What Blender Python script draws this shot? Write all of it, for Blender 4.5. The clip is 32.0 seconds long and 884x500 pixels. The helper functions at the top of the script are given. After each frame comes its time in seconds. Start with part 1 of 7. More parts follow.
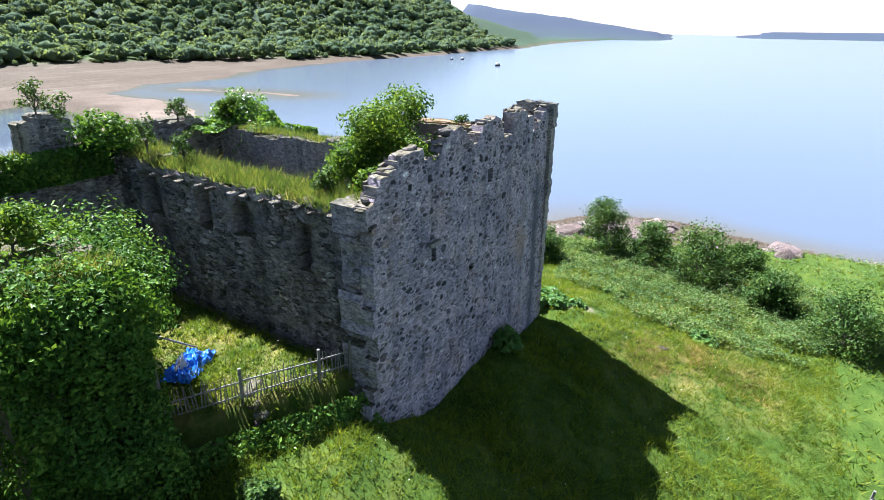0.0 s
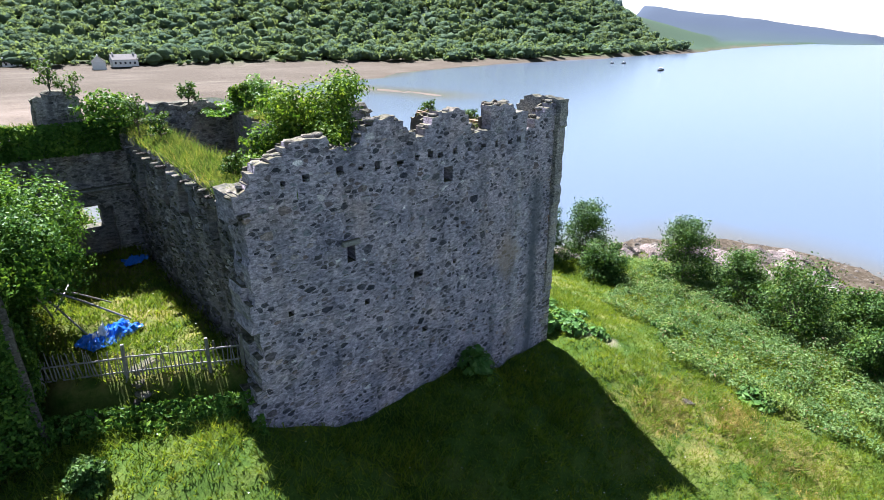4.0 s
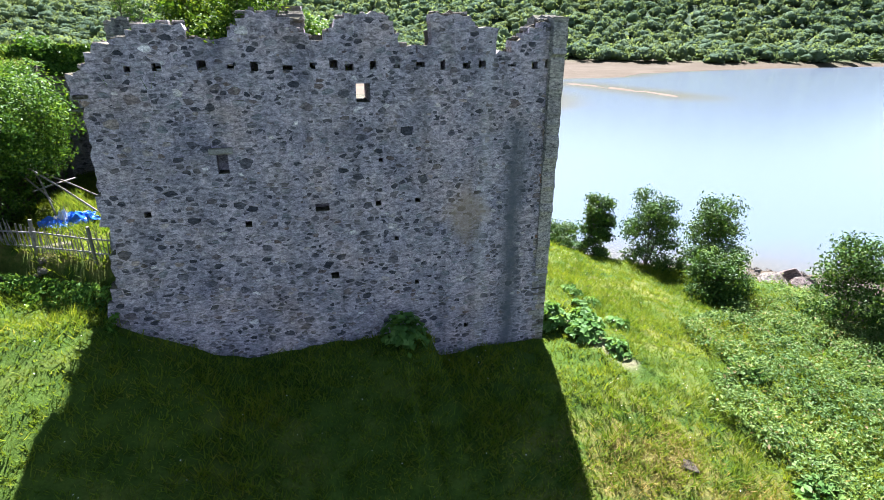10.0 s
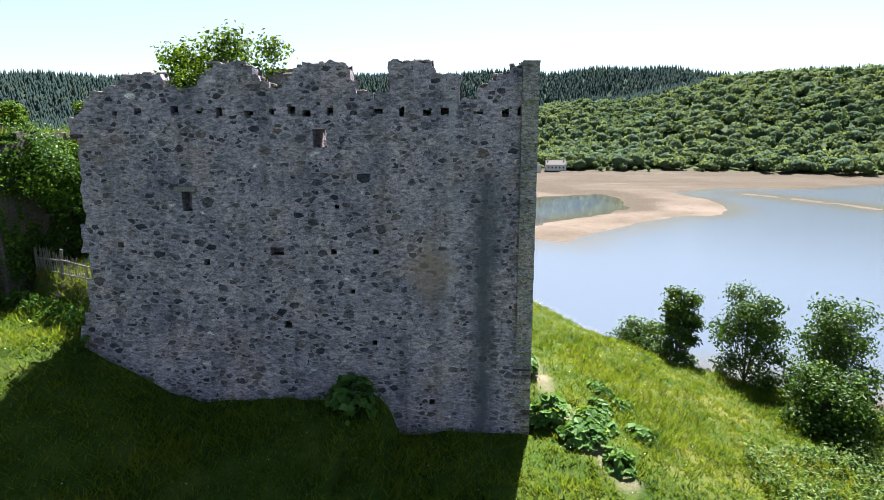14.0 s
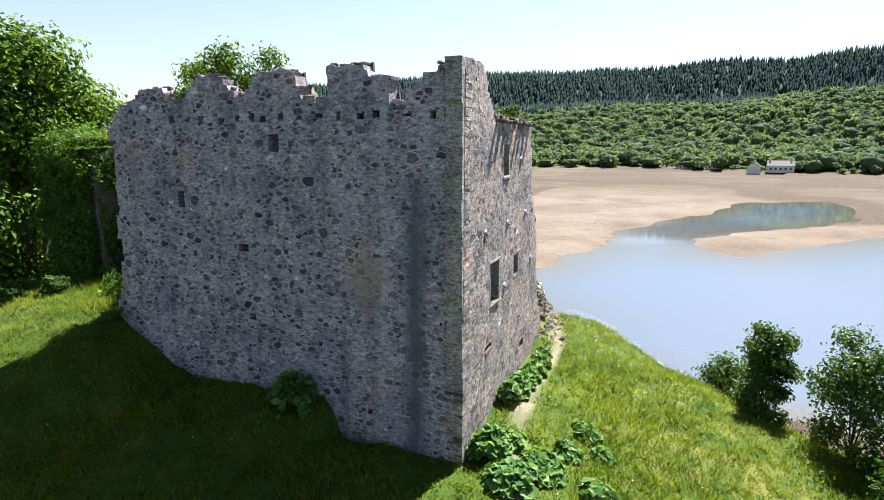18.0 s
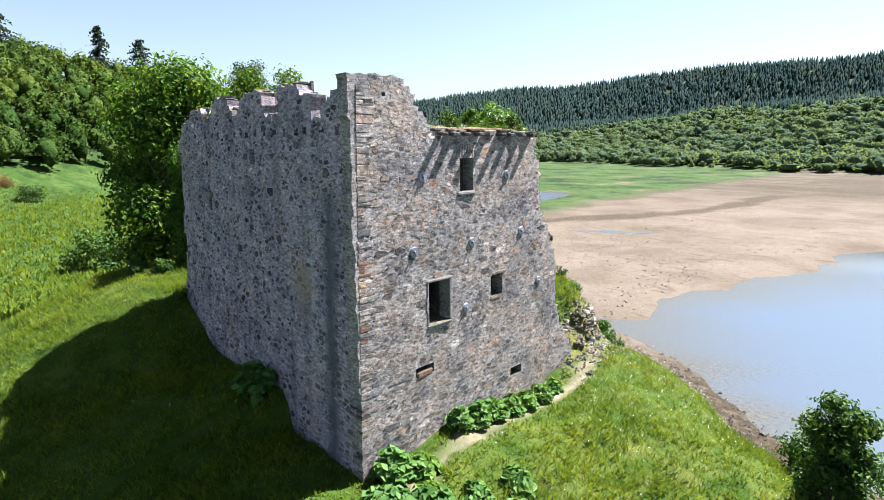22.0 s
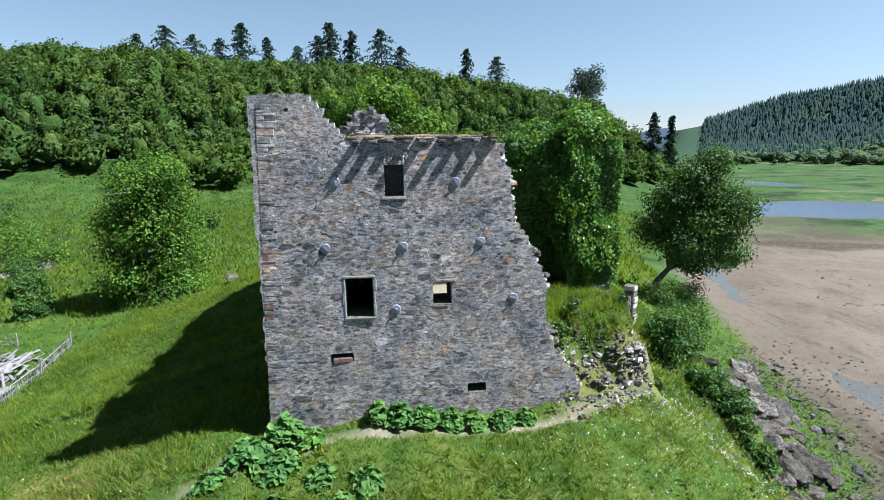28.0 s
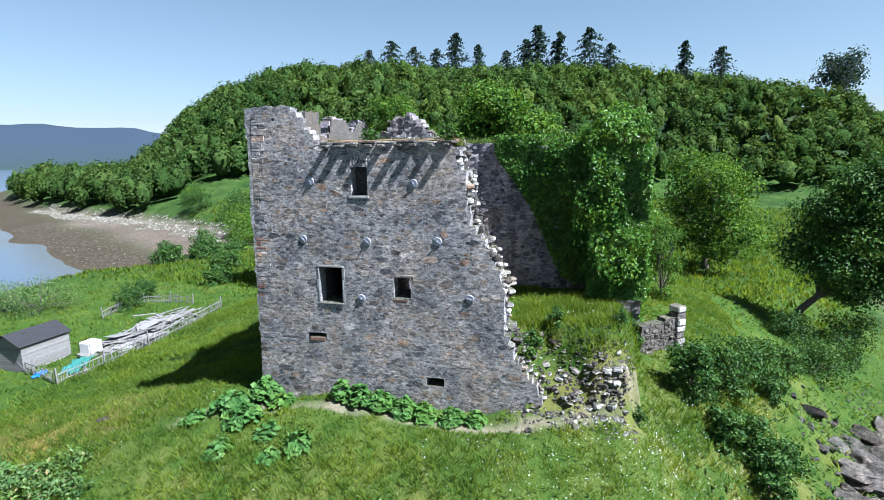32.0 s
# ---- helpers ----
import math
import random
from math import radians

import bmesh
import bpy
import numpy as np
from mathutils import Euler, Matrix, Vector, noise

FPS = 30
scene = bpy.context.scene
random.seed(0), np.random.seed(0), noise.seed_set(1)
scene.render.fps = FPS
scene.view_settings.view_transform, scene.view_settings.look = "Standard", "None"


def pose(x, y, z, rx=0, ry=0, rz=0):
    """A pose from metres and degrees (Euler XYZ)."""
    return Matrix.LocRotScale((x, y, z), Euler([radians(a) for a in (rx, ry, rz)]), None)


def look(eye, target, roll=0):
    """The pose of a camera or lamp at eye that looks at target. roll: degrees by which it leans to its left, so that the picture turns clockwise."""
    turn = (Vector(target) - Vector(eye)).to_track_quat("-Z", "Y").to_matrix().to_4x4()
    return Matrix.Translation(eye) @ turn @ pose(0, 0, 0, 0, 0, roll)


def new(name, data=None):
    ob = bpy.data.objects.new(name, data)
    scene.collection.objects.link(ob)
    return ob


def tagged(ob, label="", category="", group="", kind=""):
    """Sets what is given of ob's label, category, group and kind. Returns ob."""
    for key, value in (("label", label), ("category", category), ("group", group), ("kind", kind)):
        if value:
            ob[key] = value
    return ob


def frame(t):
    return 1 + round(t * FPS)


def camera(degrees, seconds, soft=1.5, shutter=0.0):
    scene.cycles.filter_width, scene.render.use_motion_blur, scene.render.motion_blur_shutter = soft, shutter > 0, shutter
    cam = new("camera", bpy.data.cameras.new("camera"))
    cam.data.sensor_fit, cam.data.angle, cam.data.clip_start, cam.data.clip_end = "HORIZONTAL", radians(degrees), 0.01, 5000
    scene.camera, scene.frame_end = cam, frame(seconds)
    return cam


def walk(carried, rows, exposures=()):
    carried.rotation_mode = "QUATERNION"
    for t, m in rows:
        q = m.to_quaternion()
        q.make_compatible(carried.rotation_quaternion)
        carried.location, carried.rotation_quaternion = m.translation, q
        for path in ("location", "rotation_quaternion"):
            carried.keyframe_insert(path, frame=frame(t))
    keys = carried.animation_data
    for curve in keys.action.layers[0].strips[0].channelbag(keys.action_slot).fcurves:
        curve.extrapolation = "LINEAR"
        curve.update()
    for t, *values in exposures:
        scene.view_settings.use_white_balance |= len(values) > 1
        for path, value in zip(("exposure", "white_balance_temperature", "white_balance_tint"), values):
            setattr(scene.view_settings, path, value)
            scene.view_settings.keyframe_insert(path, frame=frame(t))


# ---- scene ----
cam = camera(79.0, 32.0, 0.5)
METRES, EYE, TURN = 75.0, 25.5, -58.34
BASE = pose(-29.08, -10.53, EYE, 0, 0, TURN)
ROWS = [
    (0.0, 0.0, 0.0, 0.0, 0.34, -22.53, -0.82),
    (0.5, 0.0146, 0.0034, -0.0072, 2.12, -22.52, -0.78),
    (1.0, 0.0301, 0.0079, -0.0117, 3.8, -22.48, -0.74),
    (1.5, 0.0446, 0.0131, -0.0134, 5.78, -22.45, -0.72),
    (2.0, 0.0597, 0.0197, -0.0134, 8.16, -22.46, -0.71),
    (2.5, 0.0724, 0.026, -0.0128, 10.42, -22.44, -0.68),
    (3.0, 0.0859, 0.033, -0.0117, 13.0, -22.43, -0.66),
    (3.5, 0.0972, 0.0391, -0.0106, 15.11, -22.41, -0.63),
    (5.5, 0.1429, 0.0697, -0.0091, 22.82, -22.34, -0.51),
    (6.0, 0.1538, 0.0784, -0.0101, 25.03, -22.32, -0.46),
    (6.5, 0.1641, 0.0868, -0.0126, 27.01, -22.29, -0.44),
    (7.0, 0.1748, 0.0966, -0.0172, 29.23, -22.29, -0.41),
    (7.5, 0.1845, 0.1063, -0.0231, 31.37, -22.24, -0.39),
    (8.0, 0.1944, 0.1164, -0.03, 33.55, -22.28, -0.39),
    (8.5, 0.2031, 0.126, -0.0366, 35.7, -22.26, -0.39),
    (9.0, 0.2124, 0.137, -0.044, 38.14, -22.22, -0.44),
    (9.5, 0.2203, 0.1474, -0.0502, 40.41, -22.22, -0.46),
    (10.0, 0.2284, 0.1589, -0.0561, 42.99, -22.25, -0.53),
    (10.5, 0.2353, 0.1695, -0.0614, 45.38, -21.43, -0.56),
    (11.0, 0.2412, 0.1808, -0.0674, 47.94, -19.69, -0.57),
    (11.5, 0.2464, 0.1908, -0.0733, 50.29, -18.04, -0.56),
    (12.0, 0.2524, 0.2012, -0.0792, 52.53, -15.55, -0.52),
    (12.5, 0.258, 0.2107, -0.0831, 54.61, -13.0, -0.47),
    (13.0, 0.2646, 0.2219, -0.0849, 56.49, -11.01, -0.4),
    (13.5, 0.27, 0.2338, -0.0855, 58.47, -11.05, -0.31),
    (14.0, 0.2752, 0.2475, -0.0856, 60.89, -11.07, -0.22),
    (14.5, 0.28, 0.2605, -0.0856, 63.3, -11.11, -0.2),
    (16.5, 0.2953, 0.3177, -0.0844, 73.72, -11.18, 0.02),
    (17.0, 0.2972, 0.334, -0.0841, 76.58, -11.2, 0.05),
    (17.5, 0.2988, 0.3489, -0.0836, 79.25, -11.23, 0.06),
    (18.0, 0.3001, 0.3652, -0.0833, 82.18, -11.21, 0.1),
    (18.5, 0.3003, 0.3804, -0.0827, 84.76, -11.21, 0.12),
    (19.0, 0.2997, 0.398, -0.0819, 87.98, -11.14, 0.17),
    (19.5, 0.2985, 0.4138, -0.0813, 90.82, -11.12, 0.18),
    (20.0, 0.2972, 0.4318, -0.0812, 93.92, -11.08, 0.19),
    (20.5, 0.296, 0.4476, -0.0807, 96.51, -11.11, 0.26),
    (21.0, 0.2926, 0.4651, -0.0802, 99.56, -11.03, 0.28),
    (21.5, 0.2884, 0.4799, -0.0796, 102.37, -10.99, 0.33),
    (22.0, 0.2841, 0.496, -0.078, 105.24, -10.95, 0.36),
    (22.5, 0.2794, 0.5111, -0.0761, 107.92, -10.96, 0.4),
    (23.0, 0.2732, 0.5274, -0.0746, 110.97, -10.93, 0.48),
    (23.5, 0.2668, 0.5426, -0.0738, 113.74, -10.89, 0.52),
    (24.0, 0.259, 0.5587, -0.0733, 116.96, -10.87, 0.61),
    (24.5, 0.2509, 0.5738, -0.0739, 119.87, -10.79, 0.66),
    (25.0, 0.2412, 0.5898, -0.0739, 123.2, -10.76, 0.69),
    (25.5, 0.2316, 0.6041, -0.0747, 126.34, -10.63, 0.74),
    (27.5, 0.1879, 0.6566, -0.0776, 138.42, -10.42, 0.81),
    (28.0, 0.1758, 0.6692, -0.0776, 141.48, -10.38, 0.8),
    (28.5, 0.164, 0.6799, -0.0778, 144.09, -10.31, 0.82),
    (29.0, 0.1504, 0.6906, -0.078, 146.92, -10.24, 0.83),
    (29.5, 0.1372, 0.7001, -0.078, 149.65, -10.17, 0.8),
    (30.0, 0.1226, 0.7104, -0.078, 152.63, -10.13, 0.78),
    (30.5, 0.1086, 0.7193, -0.078, 155.38, -10.1, 0.75),
    (31.0, 0.0934, 0.7281, -0.078, 158.3, -10.05, 0.72),
    (31.5, 0.0785, 0.7358, -0.0779, 161.0, -10.01, 0.74),
    (32.0, 0.0616, 0.7432, -0.0782, 163.99, -9.96, 0.73),
]
walk(cam, [(t, BASE @ pose(METRES * x, METRES * y, METRES * z, 90 + pitch, roll, yaw)) for t, x, y, z, yaw, pitch, roll in ROWS],
     exposures=[(0.0, 2.78, 5750, 22), (6.0, 2.86, 5800, 22), (10.0, 3.18, 6000, 22), (13.0, 2.67, 6300, 20), (17.0, 2.62, 6300, 19), (22.0, 2.63, 6100, 18), (25.0, 2.25, 6000, 16), (28.0, 2.09, 5500, 13), (32.0, 2.13, 5350, 13)])

# ---- light ----
SUN = Vector((0.118, 0.557, 0.822))
world = bpy.data.worlds.new("sky")
scene.world = world
world.use_nodes = True
wn = world.node_tree
sky = wn.nodes.new("ShaderNodeTexSky")
sky.sky_type = "NISHITA"
sky.sun_disc = False
sky.sun_elevation, sky.sun_rotation = radians(55), radians(12)
sky.dust_density, sky.ozone_density, sky.air_density = 0.3, 1.0, 1.0
haze = wn.nodes.new("ShaderNodeHueSaturation")
haze.inputs["Saturation"].default_value = 0.72
haze.inputs["Hue"].default_value = 0.475
wn.links.new(sky.outputs[0], haze.inputs["Color"])
wn.links.new(haze.outputs[0], wn.nodes["Background"].inputs[0])
wn.nodes["Background"].inputs[1].default_value = 0.028
lamp = bpy.data.lights.new("sun", "SUN")
lamp.energy, lamp.angle, lamp.color = 5.0, radians(0.55), (1.0, 0.96, 0.9)
new("sun", lamp).matrix_world = look(SUN * 300, (0, 0, 0))


# ---- materials ----
def material(name, rough=0.9, metal=0.0):
    m = bpy.data.materials.new(name)
    m.use_nodes = True
    b = m.node_tree.nodes["Principled BSDF"]
    b.inputs["Roughness"].default_value = rough
    b.inputs["Metallic"].default_value = metal
    b.inputs["Specular IOR Level"].default_value = 0.3
    return m, m.node_tree.nodes, m.node_tree.links, b


def noise_tex(n, l, scale, detail=6, rough=0.6, coord=None, distort=0.0):
    t = n.new("ShaderNodeTexNoise")
    t.inputs["Scale"].default_value, t.inputs["Detail"].default_value = scale, detail
    t.inputs["Roughness"].default_value, t.inputs["Distortion"].default_value = rough, distort
    if coord is not None:
        l.new(coord, t.inputs["Vector"])
    return t.outputs[0]


def ramp(n, l, fac, stops):
    r = n.new("ShaderNodeValToRGB")
    e = r.color_ramp.elements
    while len(e) < len(stops):
        e.new(0.5)
    for k, (p, c) in enumerate(stops):
        e[k].position, e[k].color = p, (*c, 1)
    l.new(fac, r.inputs[0])
    return r.outputs[0]


def mix(n, l, fac, a, b, mode="MIX"):
    m = n.new("ShaderNodeMix")
    m.data_type, m.blend_type = "RGBA", mode
    for v, s in ((fac, m.inputs[0]), (a, m.inputs[6]), (b, m.inputs[7])):
        if isinstance(v, (int, float)):
            s.default_value = v
        elif isinstance(v, tuple):
            s.default_value = (*v, 1)
        else:
            l.new(v, s)
    return m.outputs[2]


def calc(n, l, op, a, b=0.0, c=None):
    m = n.new("ShaderNodeMath")
    m.operation = op
    for k, v in enumerate((a, b) if c is None else (a, b, c)):
        if isinstance(v, (int, float)):
            m.inputs[k].default_value = v
        else:
            l.new(v, m.inputs[k])
    return m.outputs[0]


def remap(n, l, v, a, b, c=0.0, d=1.0):
    m = n.new("ShaderNodeMapRange")
    l.new(v, m.inputs[0])
    for k, x in enumerate((a, b, c, d)):
        m.inputs[k + 1].default_value = x
    return m.outputs[0]


def bump(n, l, b, height, strength=0.5, dist=0.03):
    p = n.new("ShaderNodeBump")
    p.inputs["Strength"].default_value, p.inputs["Distance"].default_value = strength, dist
    l.new(height, p.inputs["Height"])
    l.new(p.outputs[0], b.inputs["Normal"])


def where(n):
    return n.new("ShaderNodeNewGeometry").outputs["Position"]


def piece_random(n, l):
    """One value a piece, for single objects and for islands of a joined mesh."""
    g = n.new("ShaderNodeNewGeometry").outputs["Random Per Island"]
    o = n.new("ShaderNodeObjectInfo").outputs["Random"]
    return calc(n, l, "FRACT", calc(n, l, "ADD", g, o))


def stretched(n, l, coord, x, y, z):
    m = n.new("ShaderNodeMapping")
    l.new(coord, m.inputs[0])
    m.inputs["Scale"].default_value = (x, y, z)
    return m.outputs[0]


def dim(stops, k):
    return [(p, tuple(v * k for v in c)) for p, c in stops]


def stone_material(name, stops, tint=(0.3, 0.22, 0.14), streak=0.5, mottle=0.0, stain=False, relief=0.7, spot=9.0, earthy=0.55, crag=False):
    m, n, l, b = material(name, 0.92)
    p = where(n)
    r = piece_random(n, l)
    base = ramp(n, l, r, dim(stops, 0.67))
    b.inputs["Specular IOR Level"].default_value = 0.08
    grain = noise_tex(n, l, 22, 8, 0.7, p)
    base = mix(n, l, 0.55, base, ramp(n, l, grain, [(0.36, (0.25, 0.25, 0.25)), (0.5, (0.9, 0.9, 0.9)), (0.64, (1.6, 1.6, 1.6))]), "MULTIPLY")
    lich = noise_tex(n, l, 5.5, 6, 0.7, p)
    base = mix(n, l, remap(n, l, lich, 0.58, 0.72, 0, 0.55), base, (0.33, 0.33, 0.31))
    warm = noise_tex(n, l, 0.45, 4, 0.6, p)
    base = mix(n, l, remap(n, l, warm, earthy, earthy + 0.2, 0, 0.4), base, tint)
    run = noise_tex(n, l, 1.0, 5, 0.6, stretched(n, l, p, 1.6, 1.6, 0.12))
    base = mix(n, l, remap(n, l, run, 0.52, 0.72, 0, streak), base, (0.045, 0.047, 0.05))
    # moss on upward faces, painted strong enough to dim their sunlit tops
    nz = n.new("ShaderNodeSeparateXYZ")
    l.new(n.new("ShaderNodeNewGeometry").outputs["True Normal"], nz.inputs[0])
    moss_dimming = calc(n, l, "MULTIPLY", remap(n, l, nz.outputs[2], 0.45, 0.85), remap(n, l, noise_tex(n, l, 3.0, 5, 0.6, p), 0.3, 0.5, 0.15 if crag else 0.8, 0.35 if crag else 1.0))
    base = mix(n, l, moss_dimming, base, ramp(n, l, noise_tex(n, l, 7.0, 5, 0.6, p), [(0.35, (0.04, 0.045, 0.025)), (0.6, (0.09, 0.085, 0.06))]))
    if mottle:
        spots = noise_tex(n, l, spot, 9, 0.8, stretched(n, l, p, 0.8, 0.8, 1.8))
        base = mix(n, l, mottle, base, ramp(n, l, spots, [(0.38, (0.22, 0.22, 0.235)), (0.46, (0.68, 0.68, 0.69)), (0.52, (1, 1, 1)), (0.6, (1.55, 1.5, 1.46))]), "MULTIPLY")
        broad = noise_tex(n, l, 0.55, 7, 0.68, p)
        base = mix(n, l, mottle, base, ramp(n, l, broad, [(0.34, (0.58, 0.61, 0.68)), (0.5, (1, 1, 1)), (0.66, (1.28, 1.2, 1.14))]), "MULTIPLY")
    if stain:
        # a damp run below the wall head and a lime run beside it
        sep = n.new("ShaderNodeSeparateXYZ")
        l.new(p, sep.inputs[0])
        edge = calc(n, l, "MULTIPLY", noise_tex(n, l, 1.5, 5, 0.7, stretched(n, l, p, 1.5, 1.5, 0.5)), 1.1)
        damp = remap(n, l, calc(n, l, "ADD", calc(n, l, "ABSOLUTE", calc(n, l, "ADD", sep.outputs[0], 1.75)), edge), 0.6, 1.2, 0.9, 0)
        damp = calc(n, l, "MULTIPLY", damp, remap(n, l, sep.outputs[2], 18.6, 17.8, 0, 1))
        base = mix(n, l, damp, base, (0.075, 0.085, 0.1))
        lime = remap(n, l, calc(n, l, "ADD", calc(n, l, "ABSOLUTE", calc(n, l, "ADD", sep.outputs[0], 3.0)), edge), 0.4, 0.9, 0.22, 0)
        base = mix(n, l, lime, base, (0.55, 0.55, 0.55))
        tan = calc(n, l, "ADD", calc(n, l, "ABSOLUTE", calc(n, l, "ADD", sep.outputs[0], 3.7)), calc(n, l, "MULTIPLY", calc(n, l, "ABSOLUTE", calc(n, l, "SUBTRACT", sep.outputs[2], 14.7)), 0.8))
        base = mix(n, l, remap(n, l, calc(n, l, "ADD", tan, edge), 1.1, 1.9, 0.5, 0), base, (0.3, 0.23, 0.17))
        ochre = remap(n, l, noise_tex(n, l, 0.4, 3, 0.5, p), 0.52, 0.7, 0, 0.4)
        base = mix(n, l, ochre, base, mix(n, l, 1.0, base, (1.25, 1.05, 0.8), "MULTIPLY"))
    l.new(base, b.inputs["Base Color"])
    if crag:
        fold = noise_tex(n, l, 2.2, 12, 0.78, stretched(n, l, p, 1, 1, 2.2), 0.8)
        bump(n, l, b, fold, 1.0, 0.5)
    else:
        bump(n, l, b, noise_tex(n, l, 30, 8, 0.7, p), relief, 0.03)
    return m


# one rubble in copies by light: blue shade tint in A, darker C, sunlit B
STONE_A = stone_material("shade_tinted_rubble", [(0, (0.06, 0.065, 0.085)), (0.22, (0.125, 0.125, 0.155)), (0.42, (0.215, 0.21, 0.25)), (0.5, (0.2, 0.155, 0.15)), (0.56, (0.3, 0.29, 0.34)), (0.68, (0.4, 0.385, 0.455)), (0.8, (0.24, 0.26, 0.3)), (0.9, (0.44, 0.42, 0.49)), (0.94, (0.36, 0.29, 0.27)), (1, (0.8, 0.78, 0.82))], (0.37, 0.31, 0.27), 0.45, 0.8, True, 0.7, 5.0)
STONE_C = stone_material("stained_shade_toned_rubble", [(0, (0.1, 0.097, 0.104)), (0.4, (0.235, 0.224, 0.234)), (0.8, (0.37, 0.347, 0.35)), (1, (0.55, 0.53, 0.53))], (0.2, 0.14, 0.09), 0.75, 0.8, False, 0.9, 5.0, 0.48)
STONE_B = stone_material("sun_toned_rubble", [(0, (0.09, 0.09, 0.098)), (0.22, (0.19, 0.187, 0.188)), (0.5, (0.31, 0.302, 0.296)), (0.74, (0.44, 0.425, 0.408)), (0.83, (0.38, 0.33, 0.285)), (0.92, (0.29, 0.23, 0.18)), (0.955, (0.37, 0.24, 0.16)), (1, (0.68, 0.66, 0.63))], (0.32, 0.255, 0.185), 0.25, 1.0, False, 0.75, 4.5, 0.42)
# mortar of the shaded face carries the same blue skylight tint
MORTAR_A = stone_material("lime_mortar_weathered_shade_tint", [(0, (0.43, 0.4, 0.472)), (1, (0.43, 0.4, 0.472))], (0.36, 0.31, 0.3), 0.45, 0.9, True, 0.7, 6.0)
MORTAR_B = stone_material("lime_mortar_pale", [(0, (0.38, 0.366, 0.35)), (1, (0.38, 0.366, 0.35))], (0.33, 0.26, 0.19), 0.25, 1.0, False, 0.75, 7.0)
RUBBLE = stone_material("broken_core", [(0, (0.09, 0.082, 0.072)), (0.5, (0.15, 0.138, 0.122)), (1, (0.23, 0.213, 0.19))], (0.17, 0.125, 0.08), 0.3, 0.7)
ROCK = stone_material("shore_rock", [(0, (0.1, 0.09, 0.08)), (0.5, (0.17, 0.155, 0.14)), (1, (0.3, 0.275, 0.25))], (0.16, 0.11, 0.06), 0.3, 0.6, crag=True)
SEA_ROCK = stone_material("pink_sea_rock", [(0, (0.17, 0.13, 0.12)), (0.5, (0.3, 0.24, 0.225)), (1, (0.42, 0.35, 0.325))], (0.42, 0.36, 0.28), 0.3, 0.7, crag=True)
OUTCROP = stone_material("pale_outcrop_rock", [(0, (0.1, 0.086, 0.074)), (0.5, (0.19, 0.168, 0.146)), (1, (0.35, 0.32, 0.28))], (0.2, 0.15, 0.1), 0.35, 0.9, crag=True, spot=3.0)
LIME = stone_material("broken_lime_core", [(0, (0.3, 0.28, 0.245)), (0.5, (0.52, 0.49, 0.44)), (1, (0.74, 0.7, 0.64))], (0.36, 0.28, 0.19), 0.1, 0.6)
DRESSED = stone_material("dressed_stone", [(0, (0.27, 0.268, 0.26)), (1, (0.36, 0.352, 0.34))], (0.36, 0.32, 0.26), 0.1, 0.2)
BRICKRED = stone_material("red_sandstone", [(0, (0.22, 0.125, 0.095)), (1, (0.3, 0.18, 0.135))], (0.22, 0.12, 0.08), 0.3, 0.4)


def leaf_material(name, stops, translucent=0.35, patch=0.08, rough=0.55, gloss=0.06, clump=0.0, vary=0.75, hollow_shade=0.9):
    m, n, l, b = material(name, rough)
    b.inputs["Specular IOR Level"].default_value = gloss
    p = where(n)
    g = n.new("ShaderNodeNewGeometry").outputs["Random Per Island"]
    base = ramp(n, l, g, dim(stops, 0.55))
    tone = noise_tex(n, l, patch, 3, 0.6, p)
    base = mix(n, l, vary, base, ramp(n, l, tone, [(0.3, (0.55, 0.7, 0.7)), (0.5, (1, 1, 1)), (0.7, (1.45, 1.25, 0.8))]), "MULTIPLY")
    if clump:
        # leaf masses, with shade painted into the gaps between them
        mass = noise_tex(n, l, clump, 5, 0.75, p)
        base = mix(n, l, hollow_shade, base, ramp(n, l, mass, [(0.34, (0.45, 0.5, 0.52)), (0.5, (0.95, 0.95, 0.95)), (0.66, (1.4, 1.35, 1.15))]), "MULTIPLY")
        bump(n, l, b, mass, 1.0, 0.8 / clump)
    l.new(base, b.inputs["Base Color"])
    t = n.new("ShaderNodeBsdfTranslucent")
    l.new(mix(n, l, 1.0, base, (1.5, 1.35, 0.55), "MULTIPLY"), t.inputs[0])
    s = n.new("ShaderNodeMixShader")
    s.inputs[0].default_value = translucent
    l.new(b.outputs[0], s.inputs[1])
    l.new(t.outputs[0], s.inputs[2])
    l.new(s.outputs[0], n["Material Output"].inputs[0])
    return m


GRASS_BLADE = leaf_material("grass_blades", [(0, (0.09, 0.17, 0.016)), (0.5, (0.146, 0.236, 0.024)), (0.9, (0.2, 0.272, 0.036)), (1, (0.25, 0.27, 0.07))], 0.5, 0.35)
# two copies of one ivy: sunlight put into this colour, IVY kept darker
SUNLIT_IVY = leaf_material("sun_toned_ivy_leaves", [(0, (0.05, 0.14, 0.02)), (0.6, (0.12, 0.28, 0.04)), (1, (0.24, 0.42, 0.07))], 0.35, 0.5, 0.4, 0.2)
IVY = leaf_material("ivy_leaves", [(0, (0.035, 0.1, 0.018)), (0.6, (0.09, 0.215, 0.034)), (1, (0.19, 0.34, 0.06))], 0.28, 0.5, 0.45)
SYCAMORE = leaf_material("sycamore_leaves", [(0, (0.04, 0.11, 0.014)), (0.6, (0.1, 0.21, 0.026)), (1, (0.21, 0.335, 0.05))], 0.34, 0.3)
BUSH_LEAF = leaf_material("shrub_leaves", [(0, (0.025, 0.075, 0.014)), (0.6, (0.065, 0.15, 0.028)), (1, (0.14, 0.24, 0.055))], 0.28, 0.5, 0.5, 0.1)
